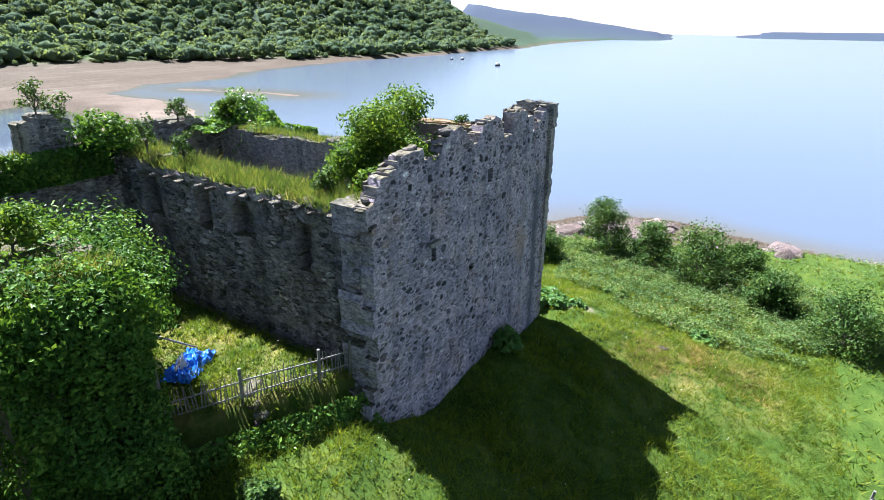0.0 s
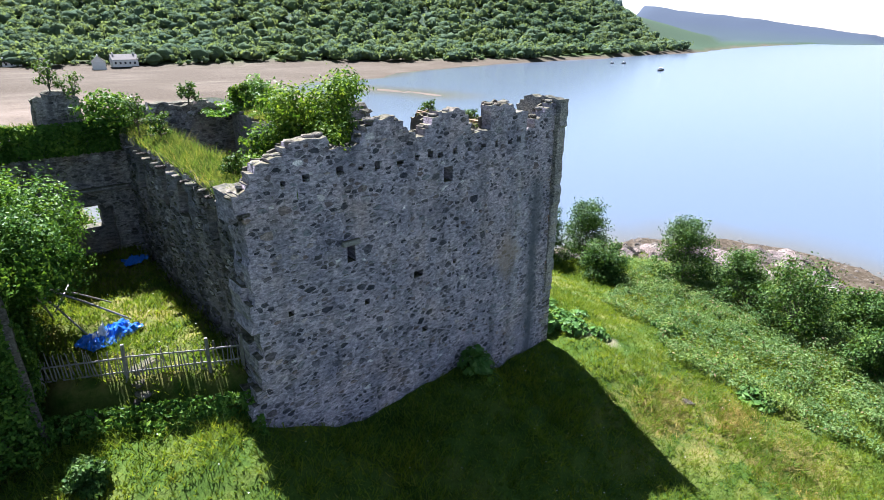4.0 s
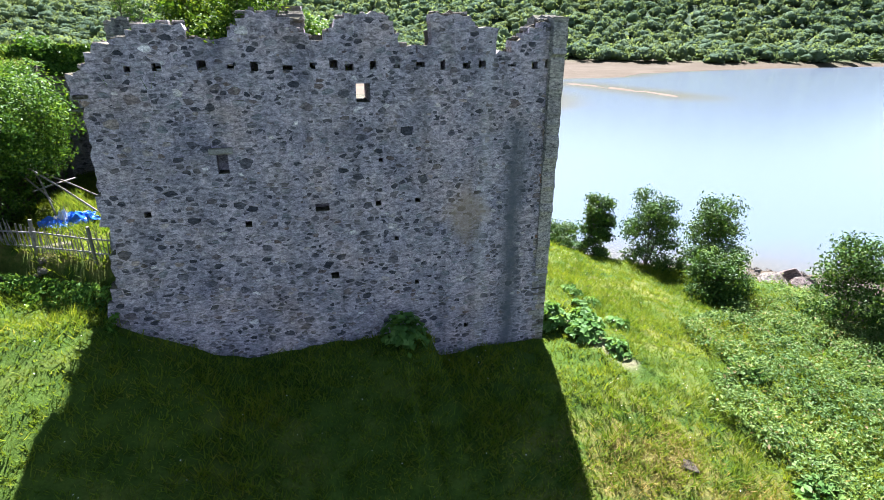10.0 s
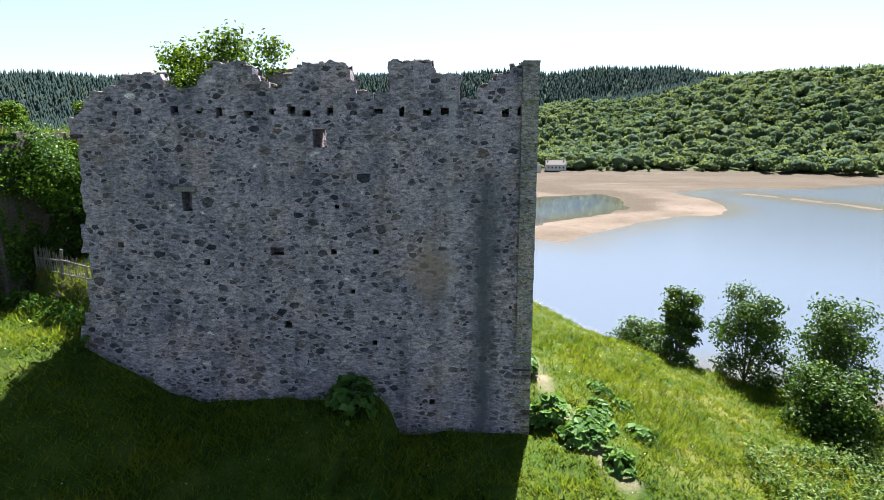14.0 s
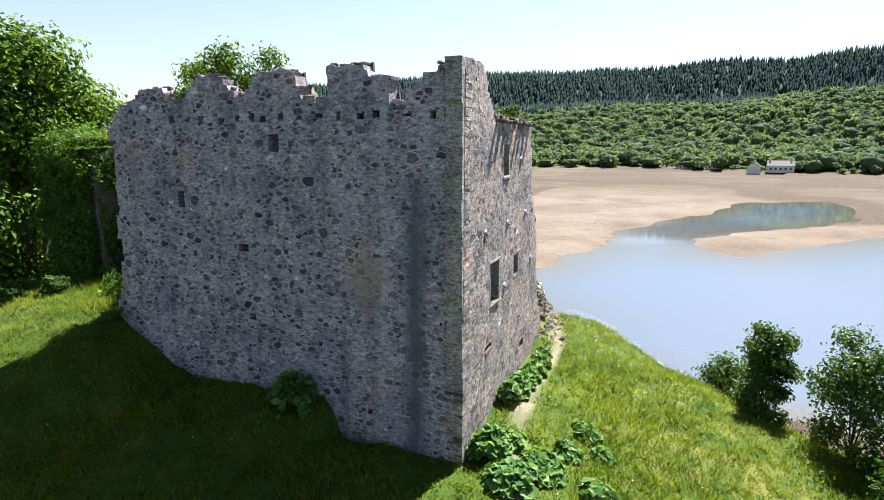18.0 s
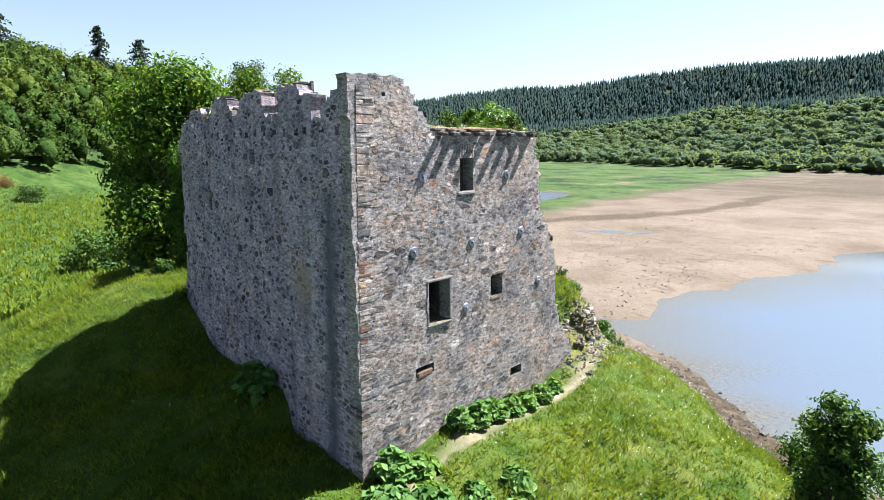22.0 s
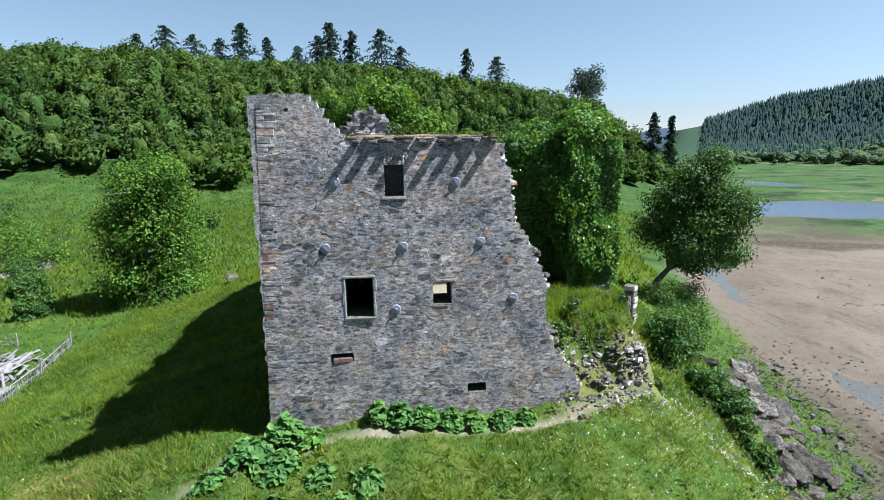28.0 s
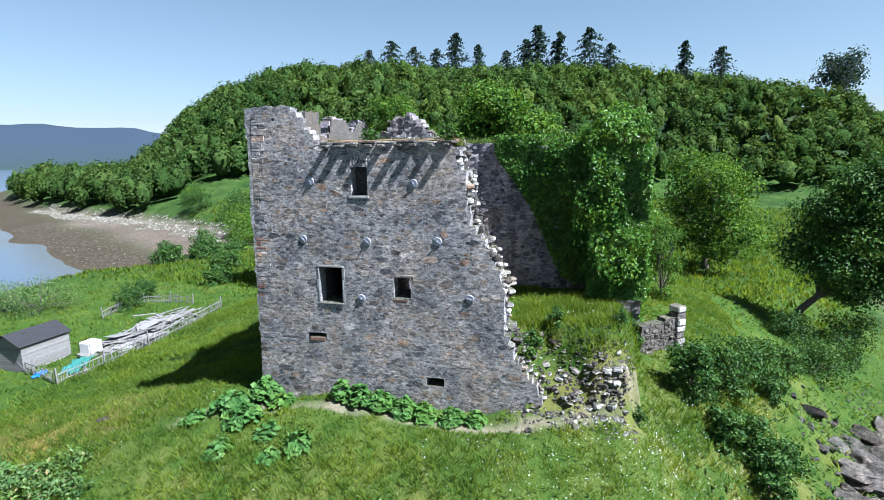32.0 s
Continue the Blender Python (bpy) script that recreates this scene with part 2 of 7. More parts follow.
DOCK = leaf_material("butterbur_leaves", [(0, (0.07, 0.17, 0.04)), (0.6, (0.12, 0.26, 0.06)), (1, (0.19, 0.34, 0.1))], 0.35, 0.8, 0.5)
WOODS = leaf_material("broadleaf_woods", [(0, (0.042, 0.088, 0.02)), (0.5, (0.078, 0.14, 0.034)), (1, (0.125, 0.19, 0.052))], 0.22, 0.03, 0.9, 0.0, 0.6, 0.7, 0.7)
# paler, bluer copy of WOODS with haze and backlight in its colour
FAR_WOODS = leaf_material("hazed_far_woods", [(0, (0.145, 0.225, 0.15)), (0.5, (0.16, 0.245, 0.158)), (1, (0.18, 0.27, 0.165))], 0.42, 0.015, 0.95, 0.0, 0.25, 0.4, 0.3)
# needles lightened and blued to carry distance haze in their colour
CONIFER = leaf_material("conifer_needles_hazed", [(0, (0.045, 0.076, 0.072)), (1, (0.056, 0.092, 0.084))], 0.3, 0.02, 0.95, 0.0, 0.0, 0.5)
WALL_GRASS = leaf_material("wall_head_grass", [(0, (0.06, 0.13, 0.026)), (0.5, (0.12, 0.2, 0.05)), (0.85, (0.19, 0.24, 0.08)), (1, (0.34, 0.31, 0.17))], 0.4, 0.9)
BRACKEN = leaf_material("bracken_and_bramble", [(0, (0.07, 0.15, 0.04)), (0.6, (0.15, 0.26, 0.08)), (0.93, (0.22, 0.33, 0.13)), (1, (0.32, 0.25, 0.16))], 0.35, 0.4)
DRY = leaf_material("dead_grass", [(0, (0.17, 0.17, 0.045)), (0.6, (0.3, 0.26, 0.08)), (1, (0.44, 0.36, 0.15))], 0.3, 0.5)
RUST = leaf_material("rusty_bracken", [(0, (0.14, 0.1, 0.035)), (0.6, (0.24, 0.15, 0.06)), (1, (0.3, 0.22, 0.09))], 0.2, 0.5)
PETAL = material("white_petals", 0.7)[0]
PETAL.node_tree.nodes["Principled BSDF"].inputs["Base Color"].default_value = (0.5, 0.5, 0.45, 1)


def plain(name, colour, rough=0.8, metal=0.0, scale=8.0, spread=0.35):
    m, n, l, b = material(name, rough, metal)
    p = where(n)
    v = noise_tex(n, l, scale, 6, 0.65, p)
    lo, hi = tuple(c * (1 - spread) for c in colour), tuple(min(1, c * (1 + spread)) for c in colour)
    base = ramp(n, l, v, [(0.3, lo), (0.7, hi)])
    base = mix(n, l, 0.5, base, ramp(n, l, piece_random(n, l), [(0, (0.6, 0.6, 0.6)), (1, (1.3, 1.3, 1.3))]), "MULTIPLY")
    l.new(base, b.inputs["Base Color"])
    bump(n, l, b, noise_tex(n, l, scale * 4, 5, 0.6, p), 0.3, 0.01)
    return m


OLD_WOOD = plain("grey_weathered_wood", (0.15, 0.144, 0.135), 0.85, 0, 14)
PALE_WOOD = plain("bleached_planks", (0.135, 0.129, 0.118), 0.85, 0, 10)
BARK = plain("tree_bark", (0.075, 0.064, 0.05), 0.95, 0, 9)
TARP = plain("blue_tarpaulin", (0.015, 0.11, 0.42), 0.35, 0, 3, 0.25)
WHITE = plain("white_paint", (0.6, 0.6, 0.58), 0.7, 0, 2, 0.08)
SLATE = plain("dark_roofing", (0.018, 0.018, 0.02), 0.95, 0, 6)
STEEL = plain("galvanised_disc", (0.24, 0.25, 0.28), 0.55, 0.5, 12, 0.15)
GLASS = plain("dark_window_glass", (0.02, 0.025, 0.03), 0.1, 0, 2, 0.1)
NETTING = plain("green_netting", (0.02, 0.1, 0.085), 0.7, 0, 6)
SOIL = plain("brown_earth", (0.13, 0.085, 0.05), 0.95, 0, 9)


def ground_material():
    m, n, l, b = material("ground_cover", 0.95)
    b.inputs["Specular IOR Level"].default_value = 0.08
    p = where(n)

    def mask(name):
        a = n.new("ShaderNodeAttribute")
        a.attribute_name = name
        return a.outputs["Fac"]
    big, mid, fine = noise_tex(n, l, 0.09, 5, 0.6, p), noise_tex(n, l, 0.7, 6, 0.65, p), noise_tex(n, l, 9, 8, 0.7, p)
    grass = ramp(n, l, mid, [(0.25, (0.018, 0.044, 0.006)), (0.5, (0.036, 0.07, 0.009)), (0.75, (0.064, 0.098, 0.016))])
    grass = mix(n, l, remap(n, l, big, 0.5, 0.72, 0, 0.4), grass, (0.07, 0.105, 0.018))
    grass = mix(n, l, 0.7, grass, ramp(n, l, fine, [(0.25, (0.35, 0.4, 0.35)), (0.5, (1, 1, 1)), (0.75, (1.5, 1.45, 1.2))]), "MULTIPLY")
    dry = calc(n, l, "MULTIPLY", mask("dry"), remap(n, l, mid, 0.42, 0.62))
    grass = mix(n, l, dry, grass, (0.19, 0.15, 0.052))
    sand = ramp(n, l, noise_tex(n, l, 0.05, 8, 0.65, p, 0.6), [(0.3, (0.076, 0.061, 0.045)), (0.43, (0.104, 0.084, 0.061)), (0.6, (0.128, 0.107, 0.082))])
    streak = noise_tex(n, l, 0.11, 9, 0.72, stretched(n, l, p, 1.0, 3.2, 1.0), 0.8)
    sand = mix(n, l, remap(n, l, streak, 0.55, 0.62, 0, 0.65), sand, (0.066, 0.052, 0.038))
    sand = mix(n, l, 0.5, sand, ramp(n, l, noise_tex(n, l, 1.2, 8, 0.75, p), [(0.32, (0.3, 0.27, 0.23)), (0.47, (0.9, 0.9, 0.88)), (0.6, (1, 1, 1)), (0.75, (1.2, 1.2, 1.2))]), "MULTIPLY")
    weed = ramp(n, l, noise_tex(n, l, 1.5, 8, 0.75, p), [(0.3, (0.016, 0.014, 0.008)), (0.5, (0.042, 0.033, 0.02)), (0.7, (0.11, 0.095, 0.073))])
    path = ramp(n, l, noise_tex(n, l, 3, 8, 0.7, p), [(0.3, (0.15, 0.12, 0.085)), (0.7, (0.27, 0.225, 0.17))])
    hill = ramp(n, l, noise_tex(n, l, 0.012, 6, 0.6, p), [(0.35, (0.012, 0.026, 0.01)), (0.55, (0.02, 0.038, 0.014)), (0.7, (0.04, 0.046, 0.022))])
    far = n.new("ShaderNodeVectorMath")
    far.operation = "LENGTH"
    l.new(p, far.inputs[0])
    # rank meadow green, darkened to stand in for blades shading one another
    rough = ramp(n, l, noise_tex(n, l, 0.16, 9, 0.75, p), [(0.36, (0.008, 0.02, 0.005)), (0.5, (0.023, 0.052, 0.009)), (0.68, (0.055, 0.08, 0.021))])
    rushes = ramp(n, l, noise_tex(n, l, 0.035, 9, 0.72, p), [(0.42, (0.012, 0.024, 0.008)), (0.48, (0.028, 0.056, 0.013)), (0.57, (0.034, 0.062, 0.016)), (0.63, (0.085, 0.08, 0.045))])
    blotch = ramp(n, l, noise_tex(n, l, 1.7, 9, 0.8, p), [(0.33, (0.3, 0.34, 0.34)), (0.5, (1, 1, 1)), (0.67, (1.7, 1.55, 1.3))])
    rough = mix(n, l, 0.85, rough, blotch, "MULTIPLY")
    rushes = mix(n, l, 0.8, rushes, ramp(n, l, noise_tex(n, l, 0.5, 9, 0.8, p), [(0.33, (0.3, 0.32, 0.3)), (0.5, (1, 1, 1)), (0.67, (1.7, 1.6, 1.5))]), "MULTIPLY")
    specks = noise_tex(n, l, 2.6, 9, 0.85, p)
    sand = mix(n, l, remap(n, l, specks, 0.57, 0.66, 0, 0.75), sand, (0.035, 0.028, 0.018))
    drift = noise_tex(n, l, 0.028, 9, 0.75, p, 0.5)
    sand = mix(n, l, remap(n, l, drift, 0.5, 0.6, 0, 0.5), sand, (0.075, 0.06, 0.045))
    # muddy upper flats, streaked with wrack
    mud = ramp(n, l, noise_tex(n, l, 0.05, 9, 0.75, stretched(n, l, p, 0.5, 2.6, 1.0), 0.6), [(0.38, (0.03, 0.025, 0.015)), (0.5, (0.058, 0.049, 0.033)), (0.62, (0.105, 0.092, 0.07))])
    sand = mix(n, l, remap(n, l, far.outputs["Value"], 190, 260, 0, 0.85), sand, mud)
    grass = mix(n, l, remap(n, l, far.outputs["Value"], 38, 70, 0, 0.9), grass, rough)
    grass = mix(n, l, mask("marsh"), grass, rushes)
    # distance haze painted in: hills turn paler, then bluer, with range
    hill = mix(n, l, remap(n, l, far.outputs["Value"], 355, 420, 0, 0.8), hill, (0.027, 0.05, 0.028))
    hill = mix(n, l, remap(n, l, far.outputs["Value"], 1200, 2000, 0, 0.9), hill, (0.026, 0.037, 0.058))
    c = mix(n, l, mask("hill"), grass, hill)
    c = mix(n, l, mask("sand"), c, sand)
    c = mix(n, l, mask("weed"), c, weed)
    c = mix(n, l, mask("path"), c, path)
    c = mix(n, l, 1.0, c, (0.86, 0.86, 0.86), "MULTIPLY")
    l.new(c, b.inputs["Base Color"])
    bump(n, l, b, noise_tex(n, l, 7, 8, 0.75, p), 0.8, 0.12)
    return m


GROUND = ground_material()


def water_material():
    m, n, l, b = material("sea_water", 0.2)
    p = where(n)
    b.inputs["Specular IOR Level"].default_value = 0.5
    w = n.new("ShaderNodeAttribute")
    w.attribute_name = "shallow"
    shoal = ramp(n, l, noise_tex(n, l, 2.6, 8, 0.8, p), [(0.35, (0.03, 0.03, 0.02)), (0.6, (0.075, 0.068, 0.05))])
    l.new(mix(n, l, w.outputs["Fac"], (0.05, 0.068, 0.09), shoal), b.inputs["Base Color"])
    # ripples on the open loch, none in the sheltered pool
    q = n.new("ShaderNodeAttribute")
    q.attribute_name = "calm"
    l.new(remap(n, l, q.outputs["Fac"], 0, 1, 0.2, 0.05), b.inputs["Roughness"])
    bump(n, l, b, calc(n, l, "MULTIPLY", noise_tex(n, l, 2.6, 5, 0.6, stretched(n, l, p, 1, 0.6, 1)), remap(n, l, q.outputs["Fac"], 0, 1, 1.0, 0.25)), 0.028, 0.2)
    return m


WATER = water_material()


# ---- mesh helpers ----
def quick(name, verts, *faces, smooth=False, attrs=None):
    """A mesh from arrays: verts (N, 3) and groups of faces of one size each (M, k)."""
    me = bpy.data.meshes.new(name)
    verts = np.asarray(verts, dtype=np.float32)
    faces = [np.asarray(f, dtype=np.int32) for f in faces if len(f)]
    me.vertices.add(len(verts))
    me.vertices.foreach_set("co", verts.ravel())
    sizes = np.concatenate([np.full(len(f), f.shape[1], dtype=np.int32) for f in faces])
    me.loops.add(int(sizes.sum()))
    me.loops.foreach_set("vertex_index", np.concatenate([f.ravel() for f in faces]))
    me.polygons.add(len(sizes))
    me.polygons.foreach_set("loop_start", np.concatenate([[0], np.cumsum(sizes)[:-1]]).astype(np.int32))
    me.polygons.foreach_set("use_smooth", np.full(len(sizes), bool(smooth)))
    for key, values in (attrs or {}).items():
        a = me.attributes.new(key, "FLOAT", "POINT")
        a.data.foreach_set("value", np.asarray(values, dtype=np.float32))
    me.update(calc_edges=True)
    return me


def put(name, me, mat, parent=None, label="", **tags):
    ob = new(name, me)
    if mat is not None:
        me.materials.append(mat)
    if parent is not None:
        ob.parent = parent
    tagged(ob, label, **tags)
    return ob


def part(name, bm, mat, parent, label=""):
    me = bpy.data.meshes.new(name)
    bm.to_mesh(me)
    bm.free()
    return put(name, me, mat, parent, label)


def empty(name, place, label, category, group="", kind=""):
    ob = new(name)
    ob.location = place
    return tagged(ob, label, category, group, kind)


def box(bm, size, m=None, bevel=0.0):
    r = bmesh.ops.create_cube(bm, size=1)
    vs = r["verts"]
    bmesh.ops.scale(bm, vec=size, verts=vs)
    if m is not None:
        bmesh.ops.transform(bm, matrix=m, verts=vs)
    if bevel:
        es = list({e for v in vs for e in v.link_edges})
        bmesh.ops.bevel(bm, geom=es, offset=bevel, segments=1, affect="EDGES")
    return bm


def wobble(p, scale, seed=0.0):
    """A cheap smooth noise in about -1 to 1 for arrays of points (N, k)."""
    p = np.asarray(p, dtype=np.float64) * scale
    out = np.zeros(len(p))
    for k, (a, b, c, w) in enumerate(((1.0, 0.7, 1.3, 1.0), (-1.9, 1.3, 0.6, 0.6), (2.7, -2.1, 1.7, 0.45), (0.6, 3.9, -3.1, 0.35))):
        z = p[:, 2] * c if p.shape[1] > 2 else 0
        out += w * np.sin(p[:, 0] * a + p[:, 1] * b + z + seed * (k + 1.7) + 1.3 * np.sin(p[:, 1] * a * 0.9 - p[:, 0] * b * 0.7 + seed + k))
    return out / 1.9


def smooth(v, a, b):
    t = np.clip((v - a) / (b - a), 0, 1)
    return t * t * (3 - 2 * t)


# ---- the lie of the land ----
SHORE = np.array([(60, -60), (46, -24), (50, 0), (46, 10), (33, 18), (18, 24), (5, 28.5), (-3, 35), (-9, 39), (-22, 42), (-45, 50), (-62, 56), (-78, 72), (-105, 95), (-150, 128), (-230, 180), (-420, 260),
                  (-2600, 900), (-2600, -60), (-600, -190), (-330, -305), (-255, -345), (-205, -322), (-130, -205), (-90, -145), (-70, -105), (-53, -68), (-30, -64), (0, -62)], dtype=float)
SANDS = np.array([(-10, 40), (-13, 46), (-16, 57), (-13, 76), (-12, 82), (-6, 90), (-6, 105), (4.6, 133), (26, 190), (52, 200), (56, 180), (46, 146), (32, 127), (20, 117), (11, 106), (11, 88), (18, 89), (31, 109), (56, 130), (70, 140), (81, 159), (86, 186), (82, 214), (110, 232), (150, 236), (215, 268), (337, 298), (260, 420), (-300, 620), (-300, 180), (-60, 60), (-22, 40)], dtype=float)


COVE = np.array([(-36, -66), (-39, -54), (-46, -46), (-57, -43), (-70, -48), (-88, -62), (-98, -84), (-112, -116), (-128, -166), (-150, -215), (-190, -290), (-160, -270), (-104, -167), (-88, -138), (-63, -90), (-49, -68)], dtype=float)

POOL = np.array([(-8, 94), (-4, 112), (5, 138), (24, 192), (54, 202), (62, 176), (50, 144), (34, 122), (20, 114), (12, 104), (8, 95)], dtype=float)
WRACK = np.array([(-70, 268), (-24, 261), (13, 266), (36, 244), (34, 204), (52, 207), (60, 190), (57, 170), (47, 146)], dtype=float)


def line_distance(x, y, pts, closed=False):
    best = np.full(x.shape, 1e9)
    n = len(pts)
    for k in range(n if closed else n - 1):
        a, b = pts[k], pts[(k + 1) % n]
        d = b - a
        t = np.clip(((x - a[0]) * d[0] + (y - a[1]) * d[1]) / (d @ d), 0, 1)
        best = np.minimum(best, np.hypot(x - a[0] - t * d[0], y - a[1] - t * d[1]))
    return best


def signed(x, y, pts):
    d = line_distance(x, y, pts, True)
    inside = np.zeros(x.shape, dtype=bool)
    n = len(pts)
    for k in range(n):
        (ax, ay), (bx, by) = pts[k], pts[(k + 1) % n]
        if ay != by:
            inside ^= ((ay > y) != (by > y)) & (x < (bx - ax) * (y - ay) / (by - ay) + ax)
    return np.where(inside, d, -d)


def inland(x, y):
    return signed(x, y, SHORE)


def bearing(x, y):
    """Degrees to the left of +y."""
    return np.degrees(np.arctan2(-x, y))


FAR_SHORE = np.array([(-180, 9000), (-80, 9000), (-76, 1800), (-66, 790), (-58, 560), (-50, 450), (-42, 405), (-34, 395), (-14, 360), (5, 395), (13, 410), (25, 480), (40, 620), (60, 640), (72, 900), (90, 9000), (180, 9000)], dtype=float)
NEAR_RIDGE = np.array([(-180, 0), (-68, 0), (-65, .012), (-59, .045), (-52, .08), (-46, .105), (-32, .118), (-14, .08), (0, .066), (20, .06), (30, .04), (45, .03), (58, .0), (70, 0), (180, 0)])
FAR_RIDGE = np.array([(-180, 0), (-104, 0), (-96, .006), (-88, .005), (-85, 0), (-80, 0), (-75, .014), (-70, .026), (-62, .042), (-45, .08), (-20, .127), (0, .127), (13, .128), (26, .116), (42, .096), (50, .08), (58, .045), (70, .015), (90, .015), (128, .03), (135, .0545), (138.7, .053), (142, .0575), (146, .0595), (156, .04), (180, 0)])
NEAR_HILL = np.array([(-180, 0), (56, 0), (63, .04), (66, .062), (70, .085), (77, .115), (93, .13), (111, .14), (121, .13), (127.6, .085), (132.6, .03), (137, 0), (180, 0)])
PATH = np.array([(3.0, -2.5), (2.2, -1.0), (1.5, 0.8), (1.15, 2.4), (1.0, 4.0), (0.88, 6.1), (0.8, 8.2), (0.8, 10.3), (0.75, 12.0), (0.2, 14.0), (-0.8, 15.8), (-2.0, 16.8)], dtype=float)


def hills(x, y):
    r, th = np.hypot(x, y), bearing(x, y)
    rs = np.interp(th, FAR_SHORE[:, 0], FAR_SHORE[:, 1])
    e1, e2 = np.interp(th, NEAR_RIDGE[:, 0], NEAR_RIDGE[:, 1]), np.interp(th, FAR_RIDGE[:, 0], FAR_RIDGE[:, 1])
    p = np.stack([x, y], 1)
    w = wobble(p, 0.012, 2.0)
    h1 = smooth(r, rs, rs + 330) * (10 + e1 * (rs + 330)) * (e1 > 0.004) * (1 + 0.08 * w)
    r2 = np.where(th < -84, 3900, np.where(np.abs(th) > 60, 2300, np.maximum(1050, rs + 480)))
    h2 = smooth(r, r2 * 0.7, r2) * (e2 * r2 + 8 * (e2 > 0.0035)) * (1 + 0.05 * w)
    near = np.where(r > rs, 1.6 + smooth(r, rs, rs + 40) * 3, -3)
    e3 = np.interp(th, NEAR_HILL[:, 0], NEAR_HILL[:, 1])
    h3 = smooth(r, 125 + 60 * smooth(100 - th, 0, 30), 330) * (e3 * 330 + 14 * smooth(e3, 0, 0.05)) * (1 + 0.06 * w) * (1 - 0.6 * smooth(r, 380, 700))
    high = np.maximum(h1, h2)
    return np.maximum(np.where(high > 0.6, high, -9.0), near), h3


def ground(x, y, want_masks=False):
    x, y = np.atleast_1d(np.asarray(x, dtype=float)), np.atleast_1d(np.asarray(y, dtype=float))
    p = np.stack([x, y], 1)
    d = inland(x, y) + 1.2 * wobble(p, 0.35, 5.0) * np.exp(-np.hypot(x, y) / 120) + 4 * wobble(p, 0.05, 1.0) * smooth(np.hypot(x, y), 60, 150)
    flat = smooth(-x, 40, 75) * smooth(y, 20, 60)
    cove = smooth(signed(x, y, COVE) + 1.5 * wobble(p, 0.3, 2.0), -7, 2)
    rise = 0.15 + 4.9 * smooth(d - 3.5 * smooth(y, 19, 26) * smooth(20 + x, -20, 10), 0, 16) * (1 - 0.8 * flat) + 1.0 * smooth(d, 20, 120)
    land = np.where(d > 0, rise + cove * (0.15 + 0.05 * d - rise), 0.15 + 0.12 * d)
    qx, qy = np.maximum(np.maximum(-25 - x, x), 0), np.maximum(np.maximum(-y, y - 17), 0)
    q = np.hypot(qx, qy)
    foot = np.interp(x, [-24, -17.5, -16.8, -15.7, -14.3, -13.1, -12.2, -10.8, -9.0, -7.5, -6.0, -5.35, -4.95, 0, 3], [2.95, 2.95, 2.7, 2.1, 1.3, 0.68, 0.58, 0.62, 0.72, 0.82, 1.0, 0.98, -0.45, -0.42, 0])
    lee = 0.5 + 0.5 * np.exp(-(np.minimum(y, 0) / 2.0) ** 2)
    top = 8.9 + foot * np.where(x < -6.5, 1.0, lee ** 3) * smooth(10 - y, 0, 8) + 1.3 * smooth(-x, 2, 12) * smooth(y, 2, 12)
    mound = (top - 5.0) * np.exp(-(q / 11.0) ** 1.6)
    mound *= smooth(d, 2, 13)
    z = land + mound
    # the rocky shelf on the seaward side
    e = x - np.interp(y, [-60, -24, -14, -4, 6, 14, 20], [55, 40, 34, 28, 25, 22, 17])
    shelf = smooth(e, -2.0, 2.0) * (y < 21) * (1 - smooth(y, 17, 21)) * (x > 0)
    z = z + shelf * (np.minimum(z, np.maximum(2.5 - 0.11 * e, 0.05 * d) + 0.3 * wobble(p, 0.6, 2.0)) - z)
    # rough, tussocky surface near the castle; worn path; raised court and floor inside the walls
    near = np.exp(-(q / 45) ** 2) * smooth(d, 4, 12)
    z += near * (0.12 * wobble(p, 1.1, 3.0) + 0.06 * wobble(p, 3.3, 8.0) + 0.05 * wobble(p, 6.5, 2.0))
    z += np.exp(-(np.maximum(np.abs(x - 0.6) - 1.0, 0) / 1.6) ** 2) * np.interp(y, [-2, 0, 2, 4, 6, 8, 10.3, 12, 14, 16, 18, 20], [0, 0.0, 0.15, 0.4, 0.1, -0.15, -0.38, 0.0, 0.2, 0.5, 0.3, 0])
    dp = line_distance(x, y, PATH)
    z -= 0.1 * np.exp(-(dp / 0.35) ** 2)
    court = smooth(x, -22.6, -21.8) * (1 - smooth(x, -16.3, -15.6)) * smooth(y - (1.0 + (-16.3 - x) * 0.58), -0.6, 0.35) * (1 - smooth(y, 16, 16.6))
    z += court * (13.45 + 0.1 * wobble(p, 0.9, 4.0) - z)
    inner = (x < -0.9 + 1.2 * smooth(y, 11.8, 13.2)) & (x > -15.2) & (y > 0.8) & (y < 17.2)
    step = 12.2 + 0.12 * wobble(p, 1.2, 6.0) - (3.1 * smooth(x + 0.3 * wobble(p, 1.3, 2.0), -3.0, -0.2) + 0.12 * wobble(p, 3.0, 1.0)) * smooth(y, 11.6, 12.8) - 2.4 * smooth(y + 0.25 * wobble(p, 1.4, 5.0), 16.2, 17.2) * smooth(x, -9, -6)
    z = np.where(inner, np.maximum(z, step), z)
    # sand flats in the bay, cut by channels
    r, th = np.hypot(x, y), bearing(x, y)
    bay = smooth(y, 24, 37) * smooth(-d, -2, 8)
    ds = signed(x, y, SANDS) + 2.2 * wobble(p, 0.09, 6.0) + 1.5 * wobble(p, 0.21, 2.0)
    flats = 0.1 * smooth(ds, -8, 0) + np.clip(0.07 * ds, -2.0, 0.42) + (0.1 * wobble(p, 0.07, 2.4) + 0.12 * wobble(p, 0.021, 0.6)) * smooth(ds, -6, 6)
